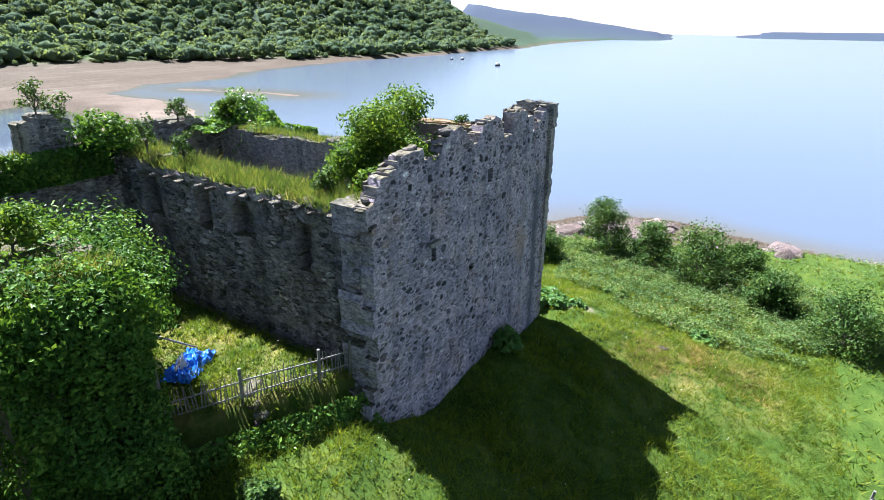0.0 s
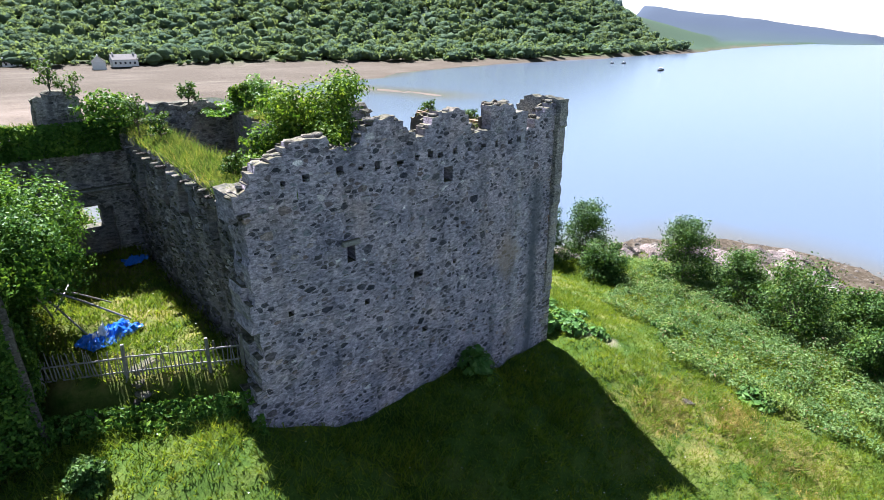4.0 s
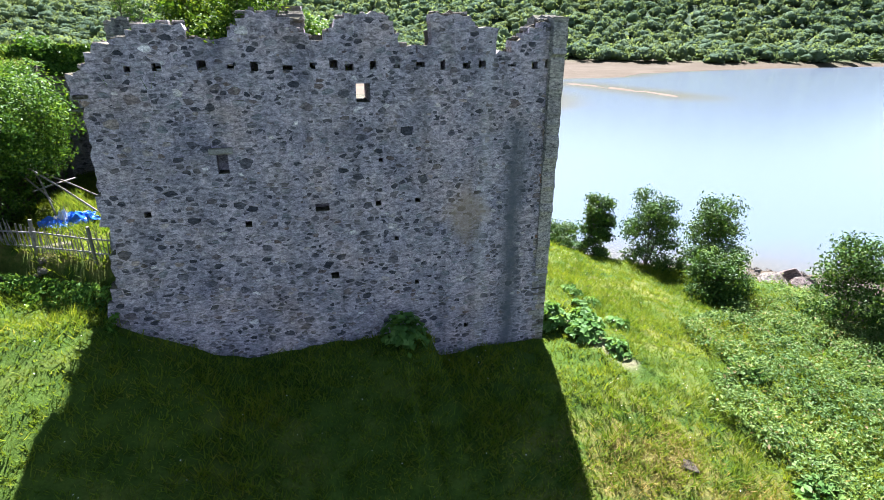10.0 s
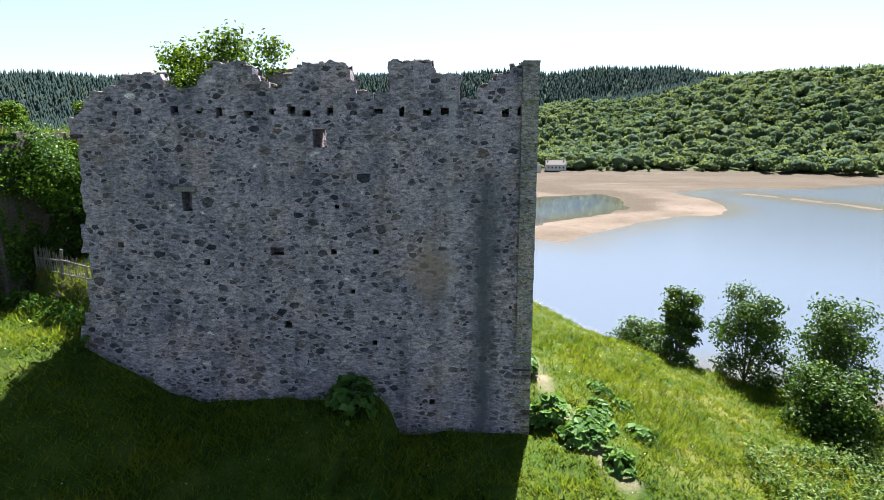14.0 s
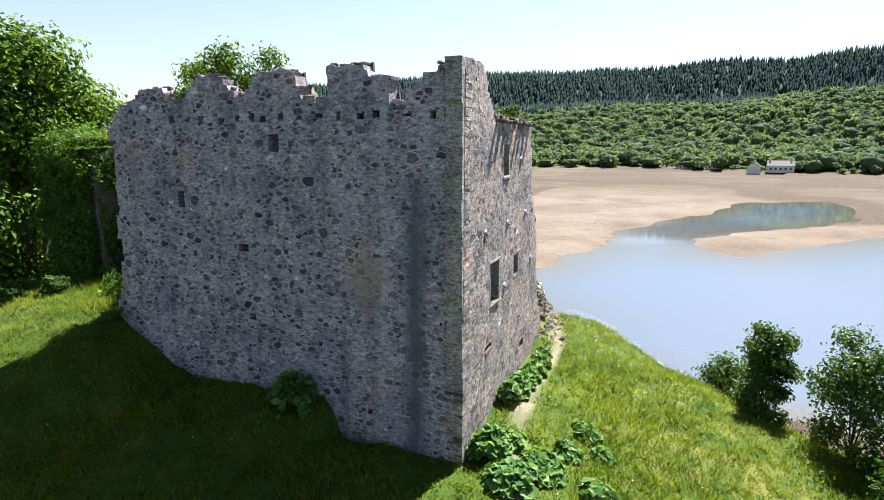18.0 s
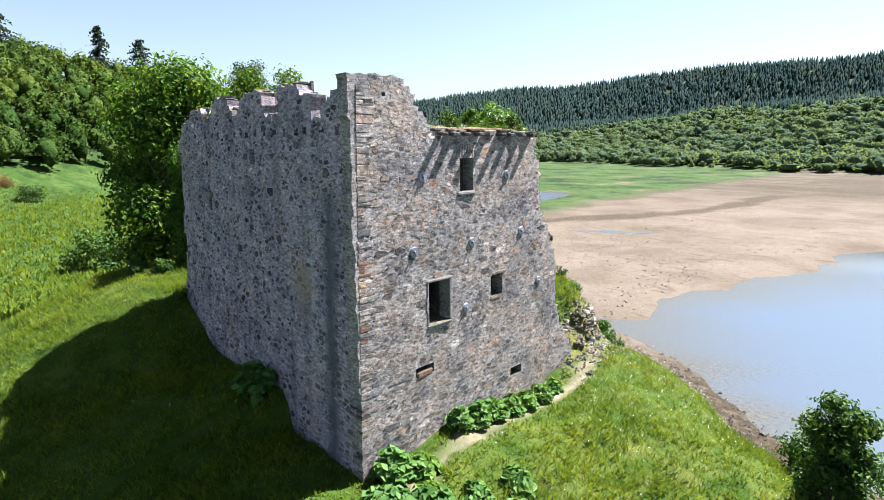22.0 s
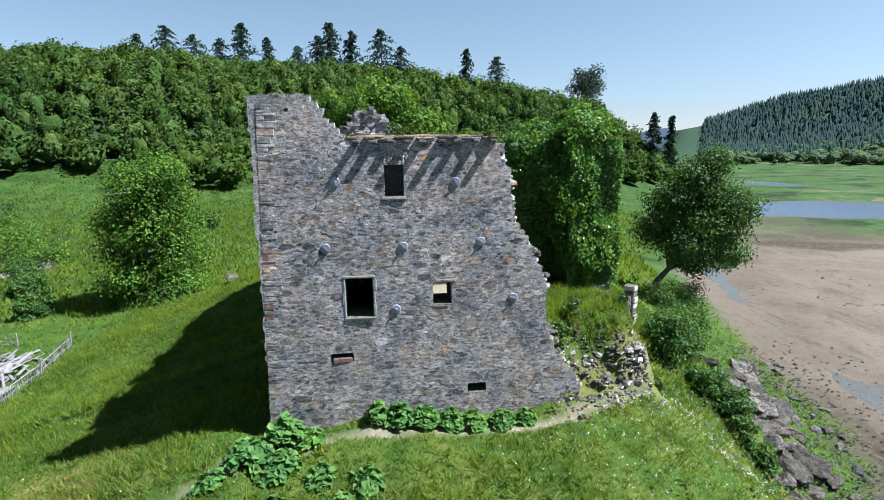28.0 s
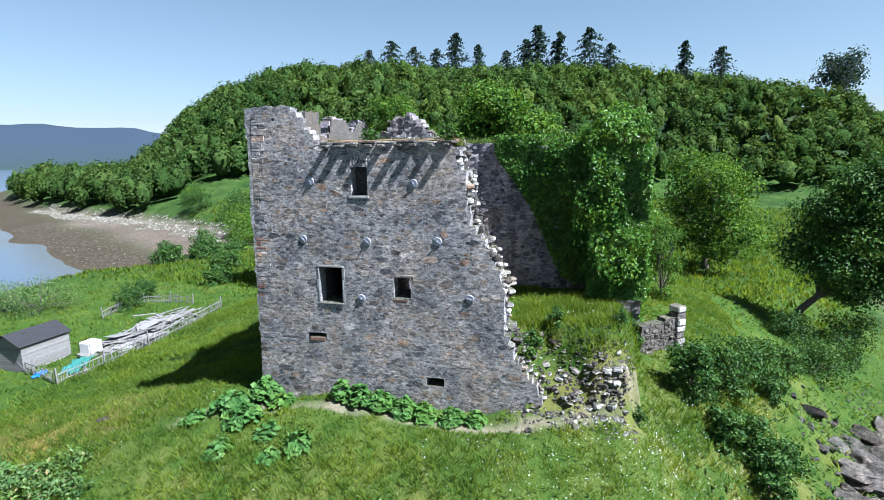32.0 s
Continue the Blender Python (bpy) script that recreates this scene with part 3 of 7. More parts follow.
    flats -= 0.8 * np.exp(-(((x + 48 + 3 * wobble(p, 0.2, 1.0)) / 11) ** 2 + ((y - 104 - 0.3 * x - 14 + 3 * wobble(p, 0.16, 3.0)) / 4) ** 2) ** 2) + 0.3 * smooth(y, 235, 250) * (1 - smooth(y, 262, 280)) * smooth(x, -60, 40)
    # a thin spit beyond the channel
    spit = line_distance(x, y, np.array([(112, 205), (119, 188), (124, 162), (126, 152)], dtype=float)) + 2 * wobble(p, 0.1, 3.0)
    flats = np.maximum(flats, 0.13 - 0.05 * spit)
    marsh = smooth(-x - 0.04 * (y - 90) + 4 * wobble(p, 0.08, 5.0), 73, 88) * smooth(y - 40 + 0.25 * x, 0, 60)
    flats = flats + marsh * (0.9 - flats) * 0.95
    sway = 10 * wobble(p, 0.06, 2.0)
    mpool = np.exp(-(((x + 134 + sway) / 26) ** 2 + ((y - 150 + sway) / 36) ** 2) ** 2) + np.exp(-(((x + 250) / 28) ** 2 + ((y - 215) / 12) ** 2) ** 2)
    z = np.where(d < 2, np.maximum(np.where(d > -3, z, -9), bay * flats + (1 - bay) * np.maximum(-3.0, 0.15 + 0.12 * np.minimum(d, 0))), z)
    hi, h3 = hills(x, y)
    z = np.maximum(z, hi) + h3 * smooth(d, 8, 60)
    z -= mpool * 2.4 * (r < 400) * (z < 4)
    if not want_masks:
        return z
    beach = (1 - smooth(z, 1.6, 3.0)) * (1 - marsh) * (r < 1500)
    sand = beach * np.maximum(smooth(y, 18, 40), cove * smooth(z, 0.45, 1.0))
    turfed = smooth(d, 1.5, 4.5) * (y > 15) * (r < 300)
    sand *= 1 - turfed
    sand = np.maximum(sand, ((z < 3.2) & (r > 300) & (r < 900)) * 0.7 * (1 - marsh))
    weed = beach * (1 - smooth(y, 18, 40)) * (1 - cove * smooth(z, 0.5, 1.1)) + 0.3 * bay * smooth(wobble(p, 0.09, 7.0), 0.45, 0.75) * (z < 0.6) + (1 - smooth(np.abs(d + 2), 4, 10)) * (z < 3) * (1 - marsh) * 0.95 * (1 - 0.85 * smooth(y, 35, 42))
    weed = np.maximum(weed, (z < 3.2) * smooth(r, 150, 290) * (r < 900) * (0.62 + 0.3 * wobble(p, 0.05, 3.0)) * (1 - marsh) * (x > -60))
    weed = np.maximum(weed, 0.8 * marsh * (1 - marsh) * 4 * smooth(wobble(p, 0.12, 2.0), -0.5, 0.3) * (z < 1.5))
    mud = line_distance(x, y, np.array([(-84, 74), (-72, 90), (-67, 114), (-50, 140), (-47, 180), (-46, 225), (-10, 260)], dtype=float)) + 3 * wobble(p, 0.12, 4.0)
    weed = np.maximum(weed, 0.95 * (1 - smooth(mud, 2, 5)) * (z < 2))
    weed = np.maximum(weed, 0.2 * smooth(-x, 46, 56) * smooth(y, 85, 112) * (1 - marsh) * (z < 2) * (0.7 + 0.5 * wobble(p, 0.07, 2.0)))
    wrack = line_distance(x, y, WRACK) + 5 * wobble(p, 0.07, 1.5)
    weed = np.maximum(weed, 0.95 * (1 - smooth(wrack, 6, 15)) * (z < 2))
    weed *= 1 - 0.9 * turfed
    hill = np.maximum(smooth(z, 14, 20) * (r > 60), smooth(r, 650, 800) * (z > 0))
    worn = np.exp(-(dp / 0.3) ** 4) * (0.65 + 0.35 * wobble(p, 1.5, 1.0))
    worn = np.maximum(worn, 0.85 * ((x > -9.2) & (x < -1.6) & (y > 6.6) & (y < 10.2)))
    dry = 0.9 * np.exp(-(((x - 1) / 3.5) ** 2 + ((y + 6.8) / 2.4) ** 2)) + 0.7 * np.exp(-(((x - 3) / 4) ** 2 + ((y + 12) / 3) ** 2)) + 0.45 * np.exp(-(((x + 2) / 9) ** 2 + ((y - 22) / 6) ** 2)) + 0.35 * np.exp(-(((x - 8) / 5) ** 2 + ((y - 6) / 7) ** 2)) + court * 0.6 + 0.45 * np.exp(-(((x + 0.9) / 1.7) ** 2 + ((y - 14.4) / 2.4) ** 2) ** 2) + 0.12 * (r < 60) * smooth(wobble(p, 0.25, 4.0), 0.1, 0.8)
    return z, {"sand": np.clip(sand, 0, 1), "weed": np.clip(weed, 0, 1), "hill": hill, "path": np.clip(worn, 0, 1), "dry": np.clip(dry, 0, 1), "marsh": marsh}


def graded(c, fine, span, far, grow=1.045):
    out = [0.0]
    step = fine
    while out[-1] < far:
        out.append(out[-1] + step)
        if out[-1] > span:
            step *= grow
    out = np.array(out)
    return c + np.concatenate([-out[:0:-1], out])


gx, gy = graded(-6.0, 0.4, 28, 4300, 1.042), graded(2.0, 0.4, 28, 4300, 1.042)
GX, GY = np.meshgrid(gx, gy)
gz, masks = ground(GX.ravel(), GY.ravel(), True)
nx, ny = len(gx), len(gy)
ii = (np.arange(ny - 1)[:, None] * nx + np.arange(nx - 1)[None, :]).ravel()
quads = np.stack([ii, ii + 1, ii + nx + 1, ii + nx], 1)
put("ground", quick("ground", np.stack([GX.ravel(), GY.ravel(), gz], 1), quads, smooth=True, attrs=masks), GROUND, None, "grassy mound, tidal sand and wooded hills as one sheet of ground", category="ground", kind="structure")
wx = graded(20.0, 6.0, 260, 4600, 1.09)
WX, WY = np.meshgrid(wx, wx + 60)
wz = ground(WX.ravel(), WY.ravel())
k = len(wx)
ii = (np.arange(k - 1)[:, None] * k + np.arange(k - 1)[None, :]).ravel()
put("water", quick("water", np.stack([WX.ravel(), WY.ravel(), np.zeros(k * k)], 1), np.stack([ii, ii + 1, ii + k + 1, ii + k], 1), smooth=True, attrs={"shallow": np.clip(1 + wz / 0.9, 0, 1), "calm": smooth(signed(WX.ravel(), WY.ravel(), POOL) + 3 * wobble(np.stack([WX.ravel(), WY.ravel()], 1), 0.1, 1.0), -5, 6)}), WATER, None, "calm pale blue sea loch with faint ripples", category="water", kind="structure")


# ---- castle walls ----
def slab(name, s0, s1, z0, z1, inside, place, thick, openings=(), step=0.2, rough=0.025):
    """A wall with real openings: cells of a fine grid, kept where inside() says, closed all round. Openings: (s0, s1, z0, z1, sill slope)."""
    def lines(a, b, cuts):
        g = list(np.arange(a, b + step * 0.5, step))
        g = [v for v in g if all(abs(v - c) > step * 0.45 for c in cuts)] + [c for c in cuts if a < c < b]
        return np.array(sorted(g))
    gs = lines(s0, s1, sorted({o[0] for o in openings} | {o[1] for o in openings}))
    gz_ = lines(z0, z1, sorted({o[2] for o in openings} | {o[3] for o in openings}))
    cs, cz = np.meshgrid((gs[:-1] + gs[1:]) / 2, (gz_[:-1] + gz_[1:]) / 2, indexing="ij")
    keep = inside(cs.ravel(), cz.ravel()).reshape(cs.shape)
    for o in openings:
        keep &= ~((cs > o[0]) & (cs < o[1]) & (cz > o[2]) & (cz < o[3]))
    S, Z = np.meshgrid(gs, gz_, indexing="ij")
    S, Z = S.ravel().copy(), Z.ravel().copy()
    p = np.stack([S, Z], 1)
    free = np.ones(len(S))
    for o in openings:
        free *= ~((S > o[0] - 0.25) & (S < o[1] + 0.25) & (Z > o[2] - 0.25) & (Z < o[3] + 0.25))
    js, jz = 0.075 * wobble(p, 7.1, 1.0) * free, 0.075 * wobble(p, 6.3, 4.0) * free
    dep = rough * wobble(p, 4.0, 2.0) * free
    m, n = len(gs), len(gz_)
    front = np.stack(place(S + js, Z + jz, dep), 1)
    back = np.stack(place(S + js, Z + jz, -thick + 0 * dep), 1)
    verts = np.concatenate([front, back])
    off = m * n
    a, b = np.nonzero(keep)
    i = a * n + b
    f = [np.stack([i, i + n, i + n + 1, i + 1], 1), np.stack([i, i + 1, i + n + 1, i + n], 1) + off]
    pad = np.pad(keep, 1)
    for da, db, u, v in ((-1, 0, 0, 1), (1, 0, n + 1, n), (0, -1, n, 0), (0, 1, 1, n + 1)):
        e = i[~pad[a + 1 + da, b + 1 + db]]
        f.append(np.stack([e + u, e + v, e + v + off, e + u + off], 1))
    f = np.concatenate(f)
    used, inv = np.unique(f, return_inverse=True)
    return quick(name, verts[used], inv.reshape(f.shape))


def stones(rng, s0, s1, z0, z1, inside, place, openings=(), size=1.0, proud=(0.015, 0.05), bare=0.0, clear=0.03, big=0.5, chamfer=0.16, foot=-0.03, bevel=0.86, tip=0.02, gap=0.007, spin=0.0, chips=0):
    """Front faces of rubble stones laid in wavering courses: (N, 16, 3) corners."""
    out = []
    # first the big stones, then flat courses round them
    for cz in np.arange(z0, z1, 0.5 * size):
        for cs in np.arange(s0, s1, 0.8 * size):
            if rng.random() < big:
                w, h = rng.uniform(0.3, 0.62) * size, rng.uniform(0.2, 0.36) * size
                out.append((cs + rng.uniform(0, 0.8 * size - min(w, 0.7 * size)), cz + rng.uniform(0, 0.48 * size - min(h, 0.4 * size)), w, h))
    large = np.array(out).reshape(-1, 4)
    z = z0
    while z < z1:
        h = rng.uniform(0.07, 0.2) * size
        s = s0 - rng.uniform(0, 0.4)
        while s < s1:
            w = rng.uniform(0.12, 0.5) * size
            hit = (large[:, 0] < s + w) & (large[:, 0] + large[:, 2] > s) & (large[:, 1] < z + h) & (large[:, 1] + large[:, 3] > z)
            if not hit.any():
                out.append((s, z + rng.uniform(-0.015, 0.015), w, h))
            s = s + w if not hit.any() else max(s + 0.08, min(s + w, float((large[hit, 0] + large[hit, 2]).max())))
        z += h
    if chips:
        # pinnings in the gaps between the larger stones
        c = 0.025
        used = np.zeros((int((s1 - s0) / c) + 2, int((z1 - z0) / c) + 2), dtype=bool)
        for s, z, w, h in out:
            used[max(0, int((s - s0) / c)):max(0, int((s + w - s0) / c)), max(0, int((z - z0) / c)):max(0, int((z + h - z0) / c))] = True
        for s, z, w, h in zip(rng.uniform(s0, s1, chips), rng.uniform(z0, z1, chips), rng.uniform(0.06, 0.3, chips), rng.uniform(0.05, 0.14, chips)):
            cell = used[int((s - s0) / c):int((s + w - s0) / c) + 1, int((z - z0) / c):int((z + h - z0) / c) + 1]
            if not cell.any():
                cell[:] = True
                out.append((s, z, w, h))
    a = np.array(out)
    a[:, 1] += 0.09 * wobble(a[:, :2], 0.7, 9.0)
    ok = np.ones(len(a), dtype=bool)
    for u in (0.02, 0.98):
        for v in (0.02, 0.98):
            cs, cz = a[:, 0] + u * a[:, 2], a[:, 1] + v * a[:, 3]
            ok &= inside(cs, cz)
            for o in openings:
                ok &= ~((cs > o[0] - clear) & (cs < o[1] + clear) & (cz > o[2] - clear) & (cz < o[3] + clear))
    for o in openings:
        ok &= ~((a[:, 0] < o[1]) & (a[:, 0] + a[:, 2] > o[0]) & (a[:, 1] < o[3]) & (a[:, 1] + a[:, 3] > o[2]))
    if bare:
        ok &= rng.random(len(a)) > bare * (0.6 + 0.8 * (wobble(a[:, :2], 0.55, 3.0) > 0)) * np.where(a[:, 3] > 0.2 * size, 0.45, 1.3)
    a = a[ok]
    n = len(a)
    u = np.array([chamfer, 1 - chamfer, 1, 1, 1 - chamfer, chamfer, 0, 0])
    v = np.array([0, 0, 0.2, 0.8, 1, 1, 0.8, 0.2])
    ju, jv = rng.uniform(-0.8, 0.8, (n, 8)) * chamfer, rng.uniform(-0.15, 0.15, (n, 8))
    U, Vv = np.clip(u + ju, 0, 1), np.clip(v + jv, 0, 1)
    ring = []
    spun = rng.normal(size=n) * spin
    d = rng.uniform(*proud, n) * np.where(rng.random(n) < 0.08, 2.5, 1.0)
    tilt = rng.uniform(-tip, tip, (n, 2))
    for shrink, depth in ((1.0, -0.02), (bevel, 1.0)):
        S = a[:, 0:1] + gap + (a[:, 2:3] - 2 * gap) * (0.5 + (U - 0.5) * shrink)
        Z = a[:, 1:2] + gap + (a[:, 3:4] - 2 * gap) * (0.5 + (Vv - 0.5) * shrink)
        if spin:
            q = spun[:, None]
            ms, mz = a[:, 0:1] + a[:, 2:3] / 2, a[:, 1:2] + a[:, 3:4] / 2
            S, Z = ms + (S - ms) * np.cos(q) - (Z - mz) * np.sin(q), mz + (S - ms) * np.sin(q) + (Z - mz) * np.cos(q)
        D = np.full(S.shape, foot) if depth < 0 else d[:, None] + tilt[:, :1] * (U - 0.5) + tilt[:, 1:] * (Vv - 0.5)
        ring.append(np.stack(place(S.ravel(), Z.ravel(), D.ravel()), 1).reshape(n, 8, 3))
    return np.concatenate(ring, 1)


def clip(poly, a, b, c):
    """The part of a polygon where a x + b y <= c."""
    out = []
    for (x0, y0), (x1, y1) in zip(poly, poly[1:] + poly[:1]):
        e0, e1 = a * x0 + b * y0 - c, a * x1 + b * y1 - c
        if e0 <= 0:
            out.append((x0, y0))
        if (e0 < 0 < e1) or (e1 < 0 < e0):
            t = e0 / (e0 - e1)
            out.append((x0 + t * (x1 - x0), y0 + t * (y1 - y0)))
    return out


def rubble(rng, s0, s1, z0, z1, inside, place, openings=(), classes=((0.2, 900), (0.14, 4000), (0.095, 12000)), proud=(0.002, 0.012), bare=0.0, fill=(0.82, 0.95), aspect=1.9, clear=0.03, tip=0.05, foot=-0.03, bevel=0.84, jag=0.07):
    """Random rubble: many-sided stones of mixed sizes fitted against one another. (N, 16, 3) corners."""
    px, py, pr = np.empty(40000), np.empty(40000), np.empty(40000)
    n = 0
    for r, tries in classes:
        for x, y, q in zip(rng.uniform(s0, s1, tries), rng.uniform(z0 * aspect, z1 * aspect, tries), r * rng.uniform(0.8, 1.25, tries)):
            if not n or ((px[:n] - x) ** 2 + (py[:n] - y) ** 2 > (0.86 * (pr[:n] + q)) ** 2).all():
                px[n], py[n], pr[n] = x, y, q
                n += 1
    px, py, pr = px[:n], py[:n], pr[:n]
    polys, cen = [], []
    for k in range(n):
        d = (px - px[k]) ** 2 + (py - py[k]) ** 2
        x, y, q = float(px[k]), float(py[k]), float(pr[k])
        near = np.nonzero(d < (2.3 * q + 0.35) ** 2)[0]
        near = near[np.argsort(d[near])][1:20]
        w, h = q * 1.7, q * rng.uniform(1.0, 1.6)
        poly = [(x - w, y - h), (x + w, y - h), (x + w, y + h), (x - w, y + h)]
        for j in near:
            u, v, s = float(px[j]), float(py[j]), float(pr[j])
            poly = clip(poly, 2 * (u - x), 2 * (v - y), u * u + v * v - s * s - x * x - y * y + q * q)
            if len(poly) < 3:
                break
        if len(poly) < 3:
            continue
        while len(poly) != 8:
            e = [math.hypot(b[0] - a[0], b[1] - a[1]) for a, b in zip(poly, poly[1:] + poly[:1])]
            if len(poly) < 8:
                j = e.index(max(e))
                a, b = poly[j], poly[(j + 1) % len(poly)]
                poly.insert(j + 1, ((a[0] + b[0]) / 2, (a[1] + b[1]) / 2))
            else:
                poly.pop(e.index(min(e)))
        polys.append(poly)
    a = np.array(polys)
    a[:, :, 1] /= aspect
    mid = a.mean(1, keepdims=True)
    size = np.ptp(a, axis=1)
    a = a + rng.uniform(-jag, jag, a.shape) * size[:, None]
    ok = np.ones(len(a), dtype=bool)
    q = mid + (a - mid) * 0.8
    for k in range(8):
        ok &= inside(q[:, k, 0], q[:, k, 1])
    lo, hi = q.min(1), q.max(1)
    for o in openings:
        ok &= ~((lo[:, 0] < o[1] + clear) & (hi[:, 0] > o[0] - clear) & (lo[:, 1] < o[3] + clear) & (hi[:, 1] > o[2] - clear))
    if bare:
        ok &= rng.random(len(a)) > bare * (0.5 + (wobble(mid[:, 0], 0.55, 3.0) > 0)) * np.where(size[:, 0] > 0.34, 0.5, 1.2)
    a, mid = a[ok], mid[ok]
    n = len(a)
    f = rng.uniform(*fill, n)[:, None, None]
    d = rng.uniform(*proud, n)
    tilt = rng.uniform(-1, 1, (n, 2)) * tip
    ring = []
    for shrink, up in ((1.0, 0), (bevel, 1)):
        b = mid + (a - mid) * f * shrink
        D = d[:, None] + tilt[:, :1] * (b - mid)[..., 0] + tilt[:, 1:] * (b - mid)[..., 1] if up else np.full((n, 8), foot)
        ring.append(np.stack(place(b[..., 0].ravel(), b[..., 1].ravel(), D.ravel()), 1).reshape(n, 8, 3))
    return np.concatenate(ring, 1)


RING = np.array([(k, (k + 1) % 8, 8 + (k + 1) % 8, 8 + k) for k in range(8)])
FACE = np.arange(8, 16)[None, :]


def lay(blocks, parent, mat, near, label, limit=300):
    """Stones in the near stretch become parts of their own, up to the limit; the rest one mesh."""
    c = blocks.mean(1)
    order = np.nonzero(near(c))[0][:limit]
    for k in order:
        put("stone", quick("stone", blocks[k], RING, FACE), mat, parent)
    rest = np.delete(blocks, order, 0)
    n = len(rest)
    if n:
        base = (np.arange(n) * 16)[:, None, None]
        put("stones", quick("stones", rest.reshape(-1, 3), (RING[None] + base).reshape(-1, 4), (FACE[None] + base).reshape(-1, 8)), mat, parent, label, kind="stuff")


def under(profile, left=None, right=None, low=-99.0):
    px, pz = np.array(profile).T

    def inside(s, z):
        ok = (z < np.interp(s, px, pz)) & (z > low) & (s > px[0]) & (s < px[-1])
        if left is not None:
            q = np.array(left)
            ok &= s > np.interp(z, q[:, 1], q[:, 0])
        if right is not None:
            q = np.array(right)
            ok &= s < np.interp(z, q[:, 1], q[:, 0])
        return ok
    return inside


def front_a(s, z, d):
    return s, 0.024 * (z - 9) - d, z


def front_b(s, z, d):
    return d - 0.038 * s - 0.006 * (z - 9), s, z


def front_c(s, z, d):
    return -15.9 - d + 0 * s, s, z


def front_d(s, z, d):
    return s, 16.0 - d + 0 * s, z


TOP_A = [(-16.9, 19.75), (-16.34, 19.83), (-15.73, 20.29), (-15.5, 20.75), (-14.65, 21.02), (-14.16, 21.38), (-12.92, 21.4), (-12.88, 21.0), (-11.67, 20.96), (-11.46, 21.41), (-11.03, 21.81), (-10.3, 21.78), (-9.75, 21.64), (-9.41, 21.11), (-8.67, 21.08), (-8.24, 21.54), (-8.09, 21.75), (-6.6, 21.73), (-6.33, 21.56), (-6.21, 20.84), (-5.5, 20.66), (-5.12, 20.85), (-5.07, 21.84), (-3.65, 21.82), (-3.5, 21.41), (-2.76, 21.36), (-2.65, 20.51), (-2.26, 20.51), (-1.99, 20.97), (-1.43, 21.34), (-0.99, 21.44), (-0.96, 21.67), (0.0, 21.68)]
LEFT_A = [(-16.8, 7.0), (-16.75, 11.7), (-16.55, 12.6), (-16.3, 13.4), (-16.1, 14.9), (-16.35, 15.7), (-16.2, 16.3), (-16.0, 18.4), (-16.15, 19.0), (-16.34, 19.8), (-15.73, 20.3)]
TOP_B = [(0.0, 21.7), (0.7, 21.85), (2.17, 21.85), (2.45, 21.44), (2.83, 20.94), (3.22, 20.5), (3.44, 20.12), (9.2, 20.15), (9.53, 19.94), (13.4, 19.9)]
RIGHT_B = [(13.2, 7.0), (13.05, 9.5), (12.7, 10.3), (12.0, 11.04), (11.6, 11.9), (11.35, 13.2), (11.5, 14.0), (11.1, 15.0), (10.7, 15.9), (10.2, 16.7), (9.95, 17.3), (9.85, 18.9), (9.5, 19.2), (9.6, 20.2)]
OPEN_A = [(-7.73, -7.24, 18.98, 19.6)]
HOLES_A = OPEN_A + [(-12.48, -12.12, 16.75, 17.42), (-9.4, -8.9, 15.2, 15.48), (-14.98, -14.76, 15.4, 15.6), (-11.85, -11.62, 14.8, 15.03), (-9.02, -8.72, 12.5, 12.76), (-7.22, -7.0, 15.25, 15.45), (-5.72, -5.5, 15.27, 15.45), (-7.03, -6.88, 16.88, 17.02), (-5.78, -5.6, 11.9, 12.08), (-3.7, -3.5, 9.65, 9.85), (-6.55, -6.38, 13.82, 13.98)]
DRAINS = [(s - 0.1 - 0.05 * (k % 3), s + 0.08 + 0.04 * (k % 2), 20.02 + 0.03 * (k % 4), 20.2 + 0.04 * ((k * 7) % 5)) for k, s in enumerate((-14.63, -13.8, -12.46, -11.67, -10.91, -9.87, -9.1, -8.41, -7.85, -7.11, -6.26, -5.41, -4.64, -3.77, -3.13, -2.01, -1.11, -0.55))]
OPEN_B = [(3.2, 4.26, 13.26, 14.84), (6.66, 7.42, 13.62, 14.5), (4.86, 5.6, 18.02, 19.22), (8.05, 8.85, 9.72, 10.1)]
OPEN_B, W3 = [OPEN_B[0], OPEN_B[1], OPEN_B[3]], OPEN_B[2]
HOLES_B = OPEN_B + [W3, (2.5, 3.4, 11.45, 11.8), (1.3, 1.45, 21.2, 21.32)]
NICHES = [(3.3, 4.1, 16.8, 18.85), (6.35, 7.8, 17.5, 19.05), (9.05, 10.1, 17.3, 19.35), (12.65, 14.1, 17.3, 19.3), (0.85, 1.35, 17.6, 18.5)]
OPEN_D = [(-18.45, -17.5, 14.85, 15.98)]
EMBRASURE = [(-19.45, -16.95, 13.3, 16.3)]


def arched(holes):
    """Outside of every round-headed recess (s0, s1, z0, z1)."""
    def outside(s, z):
        ok = np.ones(np.shape(s), dtype=bool)
        for s0, s1, z0, z1 in holes:
            h, m = (s1 - s0) / 2, (s0 + s1) / 2
            rise = np.minimum(1, h) * 0.75
            ok &= ~((np.abs(s - m) < h) & (z > z0) & (z < z1 - rise + rise * np.sqrt(np.clip(1 - ((s - m) / h) ** 2, 0, 1))))
        return ok
    return outside


rng = np.random.default_rng(11)


def deeper(place, by):
    return lambda s, z, d: place(s, z, d - by)


def both(f, g):
    return lambda s, z: f(s, z) & g(s, z)


